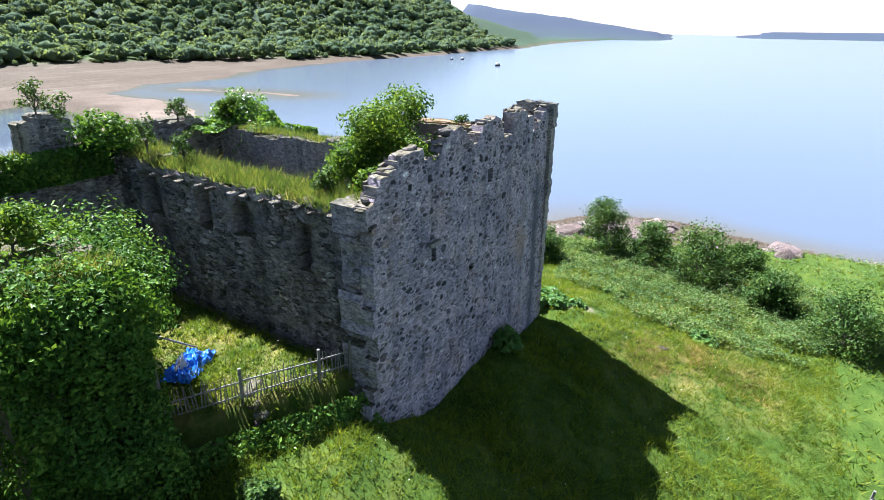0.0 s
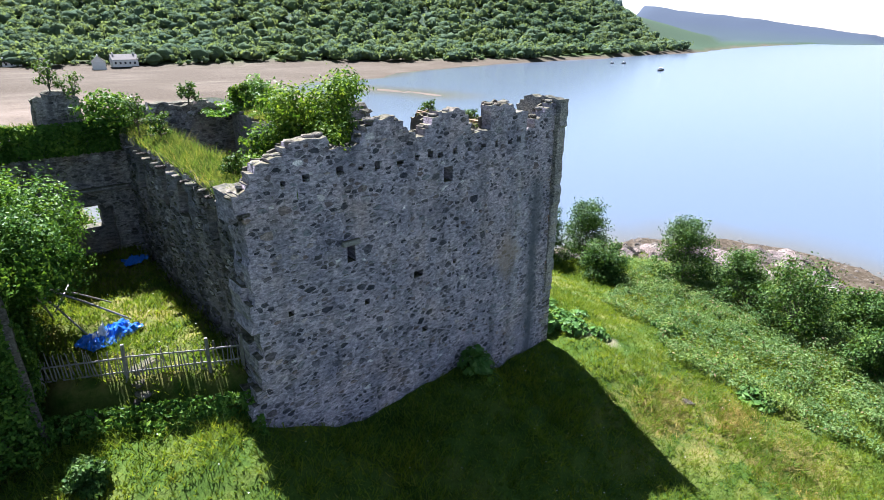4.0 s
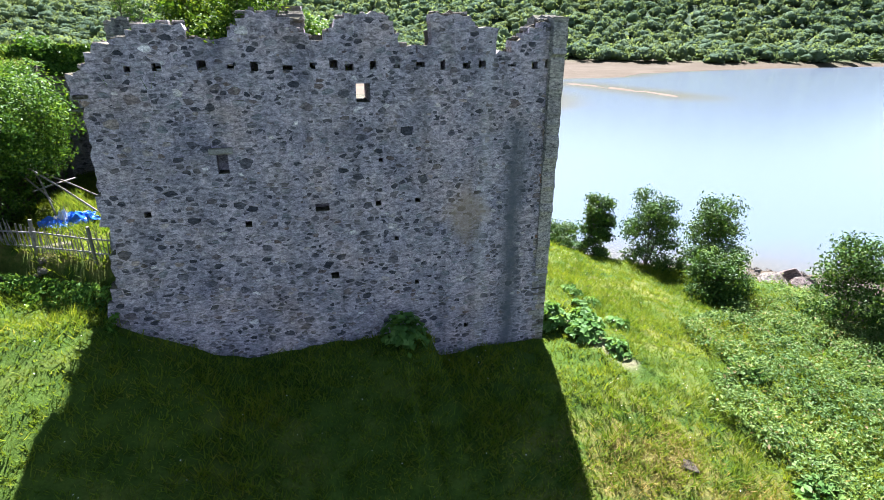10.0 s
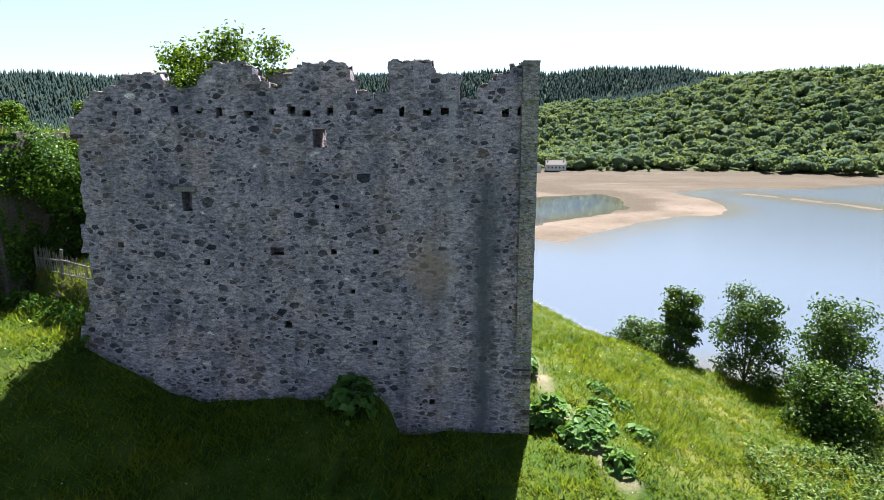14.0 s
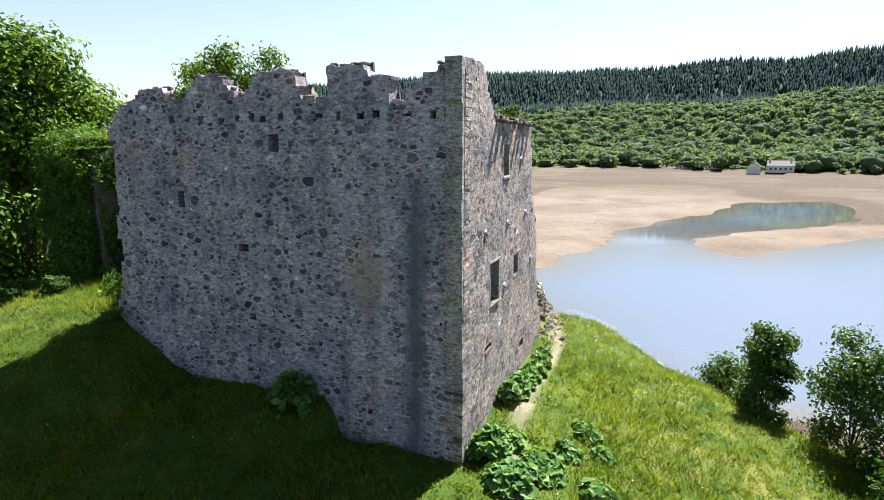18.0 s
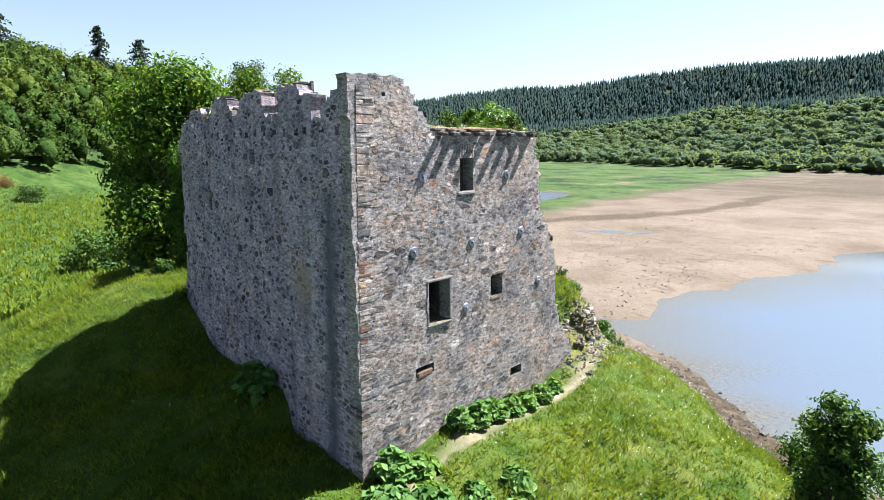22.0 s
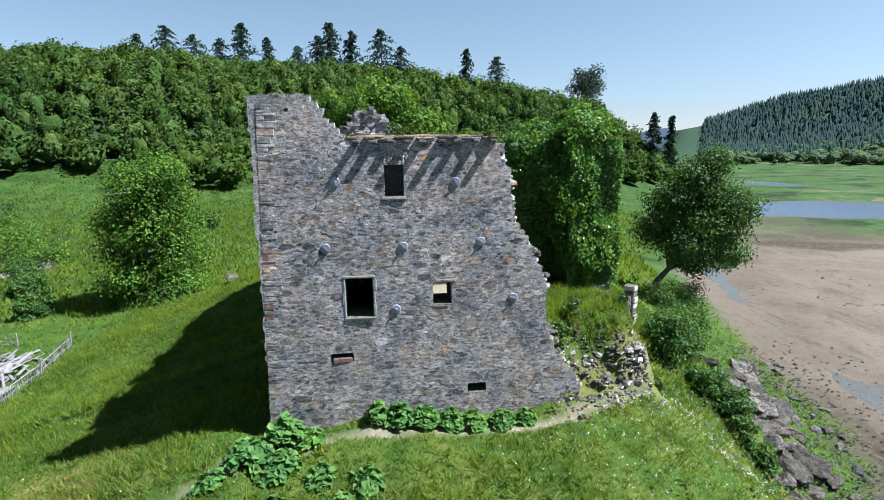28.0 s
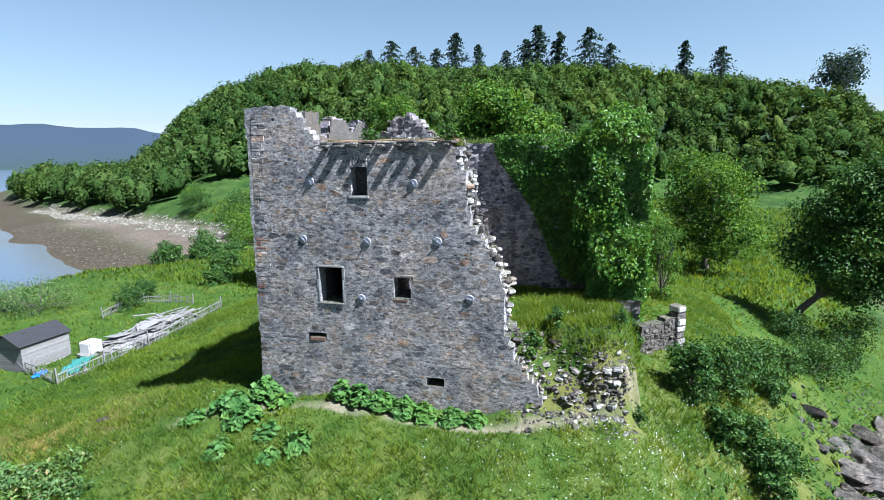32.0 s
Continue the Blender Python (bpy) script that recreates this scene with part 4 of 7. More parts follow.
def block(name, place, size, mat, parent, seed=0, bevel=0.03, turn=0.0, label=""):
    """One squared stone with worn, uneven corners."""
    rg_ = np.random.default_rng(seed)
    bm_ = bmesh.new()
    box(bm_, size, None, min(bevel, min(size) * 0.3))
    for v in bm_.verts:
        v.co += Vector(rg_.uniform(-1, 1, 3)) * min(size) * 0.035
    bmesh.ops.transform(bm_, matrix=pose(*place, 0, 0, turn), verts=bm_.verts)
    return part(name, bm_, mat, parent, label)


wall_a = empty("wall_south", (0, 0, 0), "tall shaded rubble wall of a ruined castle with a broken crenellated top", "castle wall", "", "structure")
in_a = under(TOP_A, LEFT_A)
put("core", slab("core", -16.9, -0.35, 7.4, 22.0, in_a, front_a, 0.55, HOLES_A + DRAINS), MORTAR_A, wall_a, "weathered pinkish grey lime mortar with a blue shade tint")
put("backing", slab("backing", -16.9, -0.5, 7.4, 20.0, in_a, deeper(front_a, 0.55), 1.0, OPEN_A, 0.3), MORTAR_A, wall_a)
# thin darker skin, added so the pale mortar's sunlit back is not too bright
put("inner_face", slab("inner_face", -16.6, -0.4, 19.9, 22.0, in_a, deeper(front_a, 0.56), 0.1, (), 0.2, 0.0), RUBBLE, wall_a, "brown weathered inner face of the parapet, toned down against the sun")
wall_b = empty("wall_east", (0, 0, 0), "sunlit grey rubble wall of a castle tower with a broken end", "castle wall", "", "structure")
in_b = under(TOP_B, None, RIGHT_B)
put("core", slab("core", 0.03, 13.4, 7.6, 22.0, in_b, front_b, 0.55, HOLES_B, 0.2, 0.0004), MORTAR_B, wall_b, "pale lime mortar")
put("backing", slab("backing", 0.6, 13.4, 7.6, 20.1, in_b, deeper(front_b, 0.55), 1.1, OPEN_B), RUBBLE, wall_b, "broken wall core of rubble and lime")
wall_c = empty("wall_courtyard", (0, 0, 0), "dark courtyard wall with doorways and a turfed top", "castle wall", "", "structure")
in_c_solid = under([(0.2, 19.75), (1.5, 19.62), (4, 19.55), (8, 19.55), (12, 19.6), (14.5, 19.9), (16.2, 20.3)])
in_c = both(under([(0.2, 19.75), (1.5, 19.62), (3.0, 19.7), (4, 19.55), (6.2, 19.66), (8, 19.55), (10, 19.7), (12, 19.6), (14.5, 19.9), (16.2, 20.3)]), arched(NICHES))
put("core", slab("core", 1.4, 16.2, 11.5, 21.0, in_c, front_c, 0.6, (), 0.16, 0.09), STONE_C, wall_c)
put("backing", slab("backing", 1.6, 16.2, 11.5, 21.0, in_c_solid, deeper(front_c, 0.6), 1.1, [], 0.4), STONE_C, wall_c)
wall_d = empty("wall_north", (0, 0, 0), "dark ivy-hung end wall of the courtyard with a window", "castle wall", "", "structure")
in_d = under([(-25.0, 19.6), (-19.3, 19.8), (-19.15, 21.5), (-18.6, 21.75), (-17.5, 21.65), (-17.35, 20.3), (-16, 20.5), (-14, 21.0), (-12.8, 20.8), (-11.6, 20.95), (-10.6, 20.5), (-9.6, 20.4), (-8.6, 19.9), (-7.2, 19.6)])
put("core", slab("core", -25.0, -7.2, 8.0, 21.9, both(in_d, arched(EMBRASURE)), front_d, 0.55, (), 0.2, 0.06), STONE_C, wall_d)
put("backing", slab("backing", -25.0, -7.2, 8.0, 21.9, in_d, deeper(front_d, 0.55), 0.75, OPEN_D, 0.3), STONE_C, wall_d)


def front_e(s, z, d):
    return -22.3 + d + 0 * s, s, z


block("ledge", (-19.2, 15.9, 17.0), (6.2, 0.35, 0.2), STONE_C, wall_d, 170, 0.05)


wall_e = empty("wall_west", (0, 0, 0), "stub of a ruined range smothered in ivy", "castle wall", "", "structure")
put("core", slab("core", 3.4, 16.0, 8.0, 20.0, under([(3.4, 18.6), (5, 19.4), (16, 19.6)]), front_e, 2.6, (), 0.4), RUBBLE, wall_e)


def front_f(s, z, d):
    return -9.2 + d + 0 * s, s, z


wall_f = empty("cross_wall", (0, 0, 0), "dark inner cross wall of the tower with a broken stub on top", "castle wall", "", "structure")
in_f = under([(1.4, 20.7), (2.4, 20.8), (3.2, 21.3), (3.5, 21.85), (4.4, 22.0), (5.1, 21.6), (5.5, 21.0), (6.1, 20.5), (7.4, 20.45), (9.0, 20.2), (10.6, 20.25), (12.0, 20.05), (14.0, 20.35), (15.6, 20.6)])
put("core", slab("core", 1.5, 15.5, 10.5, 22.4, in_f, front_f, 1.1, (), 0.2, 0.08), STONE_C, wall_f)
# unseen wall added to keep sun off the floor behind the large window
put("partition", slab("partition", -9.1, -1.75, 11.0, 18.6, under([(-9.2, 18.5), (-5, 18.6), (-1.7, 18.5)]), lambda s, z, d: (s, 6.5 + d, z), 0.7, (), 0.3, 0.08), STONE_C, wall_f)
for x, w in ((-12.3, 4.0), (-5.5, 7.3)):
    bm = bmesh.new()
    box(bm, (w, 4.4, 0.8), pose(x, 3.7, 18.25))
    part("vault", bm, RUBBLE, wall_f)

# stones of the faces
A1 = rubble(rng, -16.8, -0.4, 7.8, 21.9, in_a, front_a, HOLES_A + DRAINS, ((0.26, 260), (0.19, 900), (0.14, 3000), (0.095, 12000)), (-0.004, 0.016), 0.1, (0.62, 0.95), 1.6, 0.03, 0.07, -0.03, 0.8, 0.1)
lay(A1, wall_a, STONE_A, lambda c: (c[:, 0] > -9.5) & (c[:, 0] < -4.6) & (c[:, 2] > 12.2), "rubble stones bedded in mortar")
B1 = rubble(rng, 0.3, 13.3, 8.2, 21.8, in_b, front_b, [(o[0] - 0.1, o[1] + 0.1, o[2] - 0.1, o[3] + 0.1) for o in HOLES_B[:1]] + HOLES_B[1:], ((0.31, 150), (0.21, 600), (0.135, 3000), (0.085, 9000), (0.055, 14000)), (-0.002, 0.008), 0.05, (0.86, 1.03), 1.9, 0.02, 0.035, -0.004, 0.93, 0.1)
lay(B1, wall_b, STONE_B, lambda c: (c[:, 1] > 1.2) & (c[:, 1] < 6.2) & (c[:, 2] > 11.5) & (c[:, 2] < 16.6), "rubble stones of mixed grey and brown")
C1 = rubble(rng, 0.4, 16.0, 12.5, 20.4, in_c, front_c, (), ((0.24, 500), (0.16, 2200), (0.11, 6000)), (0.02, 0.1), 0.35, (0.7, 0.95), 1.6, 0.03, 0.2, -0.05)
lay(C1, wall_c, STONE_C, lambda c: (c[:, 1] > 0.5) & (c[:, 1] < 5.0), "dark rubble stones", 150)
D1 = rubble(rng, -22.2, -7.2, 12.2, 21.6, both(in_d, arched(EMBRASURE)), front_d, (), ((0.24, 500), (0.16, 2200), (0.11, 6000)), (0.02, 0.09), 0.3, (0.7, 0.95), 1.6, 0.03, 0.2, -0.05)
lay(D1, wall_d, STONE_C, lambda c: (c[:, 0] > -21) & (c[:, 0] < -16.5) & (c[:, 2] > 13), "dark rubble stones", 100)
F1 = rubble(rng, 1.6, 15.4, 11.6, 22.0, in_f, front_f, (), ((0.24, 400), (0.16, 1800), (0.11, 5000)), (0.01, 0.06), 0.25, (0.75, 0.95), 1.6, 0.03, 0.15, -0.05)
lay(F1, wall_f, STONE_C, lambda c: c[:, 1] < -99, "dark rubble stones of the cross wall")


# corner stones where the two faces meet, long and short in turn
z, k = 8.2, 0
while z < 21.3:
    h = rng.uniform(0.1, 0.34)
    red = (15.5 < z < 16.0) or (13.0 < z < 14.0 and k % 2 == 0)
    la, lb = (rng.uniform(0.35, 0.75), rng.uniform(0.2, 0.4)) if rng.random() < 0.5 else (rng.uniform(0.25, 0.45), rng.uniform(0.35, 0.75))
    yy = 0.024 * (z - 9)
    block("quoin", (-la / 2 - 0.002 - 0.006 * (z - 9), lb / 2 - 0.012 + yy, z + h / 2), (la, lb, h - 0.03), BRICKRED if red else STONE_B, wall_b, k, 0.012, 2.2)
    z += h
    k += 1

for k, o in enumerate(DRAINS):
    for q in range(3):
        zz, ss = rng.choice((o[2], o[3])) + rng.uniform(-0.05, 0.05), rng.uniform(o[0] - 0.08, o[1] + 0.08)
        block("edge_stone", (ss, 0.024 * (zz - 9) + 0.1, zz), (rng.uniform(0.09, 0.2), 0.24, rng.uniform(0.05, 0.11)), STONE_A, wall_a, 900 + 3 * k + q, 0.02, rng.uniform(-25, 25))

# the large window's dressed surround, lintels and sills
def surround(o, w, parent, seed, proud=0.05):
    s0, s1, z0, z1 = o
    for k in range(3):
        hh = (z1 - z0) / 3
        for side, s in ((0, s0 - w / 2), (1, s1 + w / 2)):
            ww = w * (1.0 + 0.5 * ((k + side) % 2))
            c = s - (ww - w) / 2 if side == 0 else s + (ww - w) / 2
            block("jamb_stone", (-0.235 - 0.038 * c + proud - 0.006 * (z0 - 9), c, z0 + hh * (k + 0.5)), (0.5, ww, hh - 0.015), DRESSED, parent, seed + k + side * 5)
    block("lintel", (-0.23 - 0.038 * s0 + proud - 0.006 * (z0 - 9), (s0 + s1) / 2, z1 + w * 0.55), (0.5, s1 - s0 + 2.2 * w, w * 1.05), DRESSED, parent, seed + 20)
    block("sill", (-0.26 - 0.038 * s0 + proud - 0.006 * (z0 - 9), (s0 + s1) / 2, z0 - w * 0.4), (0.6, s1 - s0 + 1.6 * w, w * 0.75), DRESSED, parent, seed + 21)


surround(OPEN_B[0], 0.1, wall_b, 100, 0.0)
block("lintel", (-0.53, 7.04, 14.58), (0.5, 1.1, 0.13), STONE_B, wall_b, 131)
block("sill", (-0.48, 5.2, 17.94), (0.55, 0.95, 0.13), DRESSED, wall_b, 140)
block("lintel", (-12.3, 0.3, 17.53), (0.75, 0.5, 0.2), DRESSED, wall_a, 141)
for k, s in enumerate(np.arange(4.72, 5.8, 0.14)):
    block("arch_stone", (-0.26 - 0.038 * s, s, 19.52 - 0.4 * (s - 5.23) ** 2), (0.42, 0.11, 0.44), STONE_B, wall_b, 150 + k)

# projecting slabs of the wall-head course
k, s = 0, 3.5
while s < 9.3:
    w = rng.uniform(0.4, 0.8)
    block("slab_stone", (-0.46 + rng.uniform(0, 0.1) - 0.038 * s, s + w / 2, 20.2 + rng.uniform(-0.02, 0.04)), (0.85, w - 0.04, rng.uniform(0.07, 0.1)), OUTCROP if k % 2 else STONE_B, wall_b, 200 + k, 0.02, rng.uniform(-7, 7))
    s += w + rng.uniform(0.02, 0.2)
    k += 1
bm = bmesh.new()
box(bm, (1.0, 5.9, 0.3), pose(-1.3, 6.4, 20.18, 0, 0, 2), 0.1)
bmesh.ops.subdivide_edges(bm, edges=bm.edges, cuts=5, use_grid_fill=True)
for v in bm.verts:
    v.co += Vector(rng.uniform(-1, 1, 3)) * 0.06
part("soil", bm, SOIL, wall_b, "bare brown earth behind the slabs")
for k, s in enumerate(np.arange(3.75, 9.3, 0.66)):
    out = rng.uniform(0.16, 0.3)
    block("corbel", (out - 0.32 - 0.038 * s, s + rng.uniform(-0.08, 0.08), 20.08), (0.6, rng.uniform(0.24, 0.34), 0.12), RUBBLE, wall_b, 240 + k, 0.025)
for k, s in enumerate((0.3, 1.15, 2.0, 2.95, 3.7, 4.8, 5.5, 6.6, 7.2, 8.6, 9.3, 10.6, 11.4, 12.6, 13.9)):
    block("corbel", (-16.02 - rng.uniform(0, 0.12), s, 19.36 + rng.uniform(-0.06, 0.06)), (0.42, rng.uniform(0.16, 0.34), rng.uniform(0.08, 0.14)), (OUTCROP, STONE_C, STONE_A)[k % 3], wall_c, 300 + k, 0.03, rng.uniform(-14, 14))
for k in range(40):
    s = -16.2 + 0.4 * k + rng.uniform(-0.15, 0.15)
    zt = float(np.interp(s, *np.array(TOP_A).T))
    block("cope_stone", (s, 0.62 + rng.uniform(-0.12, 0.1), zt + rng.uniform(-0.04, 0.05)), (rng.uniform(0.16, 0.42), rng.uniform(0.25, 0.42), rng.uniform(0.08, 0.18)), STONE_C if k % 3 else RUBBLE, wall_a, 340 + k, 0.04, rng.uniform(-25, 25))
for k in range(230):
    zt = 9.4 + 10.6 * rng.random()
    s = float(np.interp(zt, *np.array(RIGHT_B)[:, ::-1].T))
    w = rng.uniform(0.1, 0.34)
    block("broken_stone", (-0.2 - rng.uniform(0, 1.35) - 0.038 * s, s + rng.uniform(-0.22, 0.1), zt), (w * rng.uniform(0.8, 1.8), w * rng.uniform(0.7, 1.2), w * rng.uniform(0.5, 0.95)), (LIME, OUTCROP, STONE_B, LIME, LIME)[k % 5], wall_b, 700 + k, 0.07, rng.uniform(-60, 60))
for k in range(34):
    zt = 11.9 + 8.2 * (k / 34)
    s = float(np.interp(zt, *np.array(LEFT_A)[:, ::-1].T))
    block("broken_stone", (s + rng.uniform(0.2, 0.32), 0.024 * (zt - 9) + rng.uniform(0.25, 1.2), zt), (rng.uniform(0.3, 0.55), rng.uniform(0.3, 0.5), rng.uniform(0.14, 0.28)), STONE_A if k % 4 else DRESSED, wall_a, 450 + k, 0.05, rng.uniform(-12, 12))
block("sill_stone", (-0.385, 2.95, 11.5), (0.55, 0.8, 0.24), BRICKRED, wall_b, 160, 0.05, 4)
block("sill_stone", (-0.525, 6.95, 13.5), (0.5, 0.7, 0.16), BRICKRED, wall_b, 161, 0.04, 2)

# tie plates
for k, (s, zz) in enumerate([(2.98, 18.62), (7.62, 18.52), (2.51, 16.08), (5.5, 16.04), (8.63, 16.12), (5.16, 13.51), (9.98, 13.72)]):
    ob = empty("tie_plate", (0.022 - 0.038 * s - 0.006 * (zz - 9), s, zz), "round galvanised steel tie plate bolted to the rubble wall", "tie plate", "tie plates on the wall")
    bm = bmesh.new()
    bmesh.ops.create_cone(bm, cap_ends=True, segments=20, radius1=0.19, radius2=0.17, depth=0.045, matrix=pose(0, 0, 0, 0, 90, 0))
    disc = part("disc", bm, STEEL, ob)
    bm = bmesh.new()
    bmesh.ops.create_cone(bm, cap_ends=True, segments=6, radius1=0.045, radius2=0.04, depth=0.08, matrix=pose(0.05, 0, 0, 0, 90, 0))
    part("bolt", bm, STEEL, disc)
    bm = bmesh.new()
    box(bm, (0.02, 0.035, 0.3), pose(0.03, 0, 0, 20 + 9 * k, 0, 0))
    part("bar", bm, STEEL, ob)

# ---- leaves, trunks, crowns ----
def leaf_quads(rng, c, size, normal=None, flat=0.0, ratio=0.62, spread=0.55):
    """Rhombic leaves at the points c, facing about along normal."""
    n = len(c)
    a = rng.normal(size=(n, 3))
    if normal is not None:
        a = normal * 1.1 + a * spread
    a[:, 2] += flat
    a /= np.linalg.norm(a, axis=1)[:, None] + 1e-9
    t = np.cross(a, rng.normal(size=(n, 3)))
    t /= np.linalg.norm(t, axis=1)[:, None] + 1e-9
    b = np.cross(a, t)
    s = (np.asarray(size) * rng.uniform(0.65, 1.35, n))[:, None]
    v = np.stack([c - t * s * 0.5, c + b * s * 0.5 * ratio + a * s * 0.08, c + t * s * 0.5 - a * s * 0.1, c - b * s * 0.5 * ratio + a * s * 0.08], 1)
    return v.reshape(-1, 3), np.arange(4 * n).reshape(n, 4)


def shell(rng, n, centre, radii, lump=0.18, inner=0.7, seed=0.0):
    """Points in the outer shell of a lumpy ellipsoid, and their outward directions."""
    d = rng.normal(size=(n, 3))
    d /= np.linalg.norm(d, axis=1)[:, None]
    r = 1 + lump * wobble(d, 3.2, seed) + 0.5 * lump * wobble(d, 7.0, seed + 2)
    r = r * rng.uniform(inner, 1.03, n)
    return np.asarray(centre) + d * r[:, None] * np.asarray(radii), d


def tube(points, radii, sides=7):
    pts = np.asarray(points, dtype=float)
    vs, fs = [], []
    for k, (p, r) in enumerate(zip(pts, radii)):
        t = pts[min(k + 1, len(pts) - 1)] - pts[max(k - 1, 0)]
        t /= np.linalg.norm(t) + 1e-9
        u = np.cross(t, (0.3, 1.0, 0.2))
        u /= np.linalg.norm(u)
        w = np.cross(t, u)
        ang = np.arange(sides) * 2 * np.pi / sides
        vs.append(p + r * (np.cos(ang)[:, None] * u + np.sin(ang)[:, None] * w))
    for k in range(len(pts) - 1):
        for j in range(sides):
            fs.append((k * sides + j, k * sides + (j + 1) % sides, (k + 1) * sides + (j + 1) % sides, (k + 1) * sides + j))
    return np.concatenate(vs), np.array(fs)


def join(pieces):
    vs, fs, o = [], [], 0
    for v, f in pieces:
        vs.append(v)
        fs.append(f + o)
        o += len(v)
    return np.concatenate(vs), np.concatenate(fs)


def tree(name, x, y, height, lobes, leaves, size, mat, label, category="tree", trunk=0.3, seed=1, sink=0.2, base=None, inner=0.6, group=""):
    """A tapered trunk, a limb to each lobe of the crown, and a crown of single leaves. Lobes: (dx, dy, dz, rx, rz)."""
    rg = np.random.default_rng(seed)
    z = float(ground(x, y)[0]) - sink if base is None else base
    ob = empty(name, (x, y, z), label, category, group)
    pieces = []
    ctr = np.array([(l[0], l[1], l[2]) for l in lobes])
    mid = np.array([ctr[:, 0].mean() * 0.5, ctr[:, 1].mean() * 0.5, min(height * 0.4, ctr[:, 2].min())])
    pieces.append(tube([(0, 0, 0), mid * (0.4, 0.4, 0.5) + (0.1 * trunk, -0.1 * trunk, 0), mid], [trunk, trunk * 0.8, trunk * 0.6]))
    for l in lobes:
        end = np.array(l[:3]) + (0, 0, 0.25 * l[4])
        k = mid * 0.8
        pieces.append(tube([k, (k + end) / 2 + rg.uniform(-0.3, 0.3, 3) * l[3] * 0.3, end], [trunk * 0.5, trunk * 0.3, trunk * 0.08], 5))
        for _ in range(4):
            d = rg.normal(size=3)
            d /= np.linalg.norm(d)
            pieces.append(tube([(k + end) / 2, np.array(l[:3]) + d * (l[3], l[3], l[4]) * 0.45, np.array(l[:3]) + d * (l[3], l[3], l[4]) * 0.95], [trunk * 0.22, trunk * 0.12, trunk * 0.03], 4))
    put("trunk", quick("trunk", *pieces[0], smooth=True), BARK, ob)
    for q in range(len(lobes)):
        v, f = join(pieces[1 + q * 5:6 + q * 5])
        put("limb", quick("limb", v, f, smooth=True), BARK, ob)
    w = np.array([l[3] ** 2 for l in lobes])
    pts, nrm = [], []
    for j, l in enumerate(lobes):
        p, d = shell(rg, int(leaves * w[j] / w.sum()), l[:3], (l[3], l[3], l[4]), 0.26, inner, seed + j)
        clump = wobble(p, 2.6 / max(l[3], 0.5) * 2.2, seed + j) > -0.75
        pts.append(p[clump])
        nrm.append(d[clump])
    v, f = leaf_quads(rg, np.concatenate(pts), size, np.concatenate(nrm), 0.35)
    put("crown", quick("crown", v, f), mat, ob)
    return ob


# ---- rough trees and shrubs ----
def round_lobes(seed, r, h, n, low=0.35):
    rg = np.random.default_rng(seed)
    out = []
    for k in range(n):
        a = k * 2.4 + rg.uniform(-0.4, 0.4)
        t = (k + 0.5) / n
        z = h * (low + (0.86 - low) * t)
        q = r * (0.62 - 0.4 * max(0, t - 0.4)) * rg.uniform(0.75, 1.15)
        out.append((q * math.cos(a), q * math.sin(a), z, r * rg.uniform(0.36, 0.56), r * rg.uniform(0.28, 0.42)))
    return out + [(0, 0, h * 0.6, r * 0.6, h * 0.3)]


tree("sycamore", -33.0, 5.5, 18.5, round_lobes(3, 6.5, 19.5, 14, 0.04), 38000, 0.38, SYCAMORE, "large bright green sycamore in full leaf beside the castle", trunk=0.4, seed=3, inner=0.35)
tree("oak", -34.0, -17.2, 15.0, round_lobes(4, 5.3, 15.4, 26, 0.03), 34000, 0.3, SYCAMORE, "spreading green field tree standing in the meadow", trunk=0.45, seed=4, inner=0.35)
# darker shrub leaves put shade into the colour of the ash crown
tree("ash", -27.6, 30.4, 14.0, [(-1.5, 1.5, 6.5, 2.6, 2.0), (1.2, 2.6, 5.2, 2.6, 1.9), (0.0, 4.4, 11.4, 2.9, 2.3), (0.6, 6.2, 9.6, 3.0, 2.3), (-1.0, 2.4, 9.2, 2.7, 2.2), (1.0, 4.6, 7.4, 3.0, 2.2), (-0.6, 7.6, 6.6, 2.8, 2.2), (0.8, 8.6, 8.6, 2.2, 1.8), (0.2, 6.6, 4.4, 2.7, 1.9), (-0.8, 9.0, 4.0, 2.2, 1.6), (0.6, 5.6, 13.0, 2.0, 1.7), (0.6, 4.4, 3.4, 2.0, 1.4)], 34000, 0.27, BUSH_LEAF, "leaning shore tree with a dense crown in a shade-dark leaf colour", trunk=0.36, seed=5, inner=0.4)
tree("lime", -52.5, 28.8, 15.0, round_lobes(6, 6.6, 15.5, 16, 0.2), 20000, 0.35, SYCAMORE, "dense rounded green tree in the meadow", trunk=0.5, seed=6, inner=0.35)
for k, (x, y, h, r) in enumerate([(13.7, 11.4, 5.2, 2.3), (17.0, 9.0, 5.3, 2.4), (10.6, 13.2, 4.3, 1.4), (20.6, 1.6, 5.0, 2.5), (20.2, -3.0, 3.6, 2.2), (18.6, -7.4, 4.2, 3.0), (13.0, -17.5, 3.6, 3.1), (14.7, 5.6, 2.6, 2.2), (9.8, 17.4, 3.0, 2.0), (16.5, -13.0, 2.6, 2.2), (22.5, -10.5, 2.6, 2.0)]):
    tree("shrub", x, y, h, round_lobes(20 + k, r, h * 1.25, 15, 0.04), 8000, 0.19, BUSH_LEAF, "leafy green shrub on the slope above the shore", "shrub", 0.07, 20 + k, 0.1, None, 0.3, "shrubs on the slope")

# ---- woods on the hills ----
def ico(sub):
    bm = bmesh.new()
    bmesh.ops.create_icosphere(bm, subdivisions=sub, radius=1)
    v = np.array([q.co[:] for q in bm.verts])
    f = np.array([[q.index for q in t.verts] for t in bm.faces])
    bm.free()
    return v, f


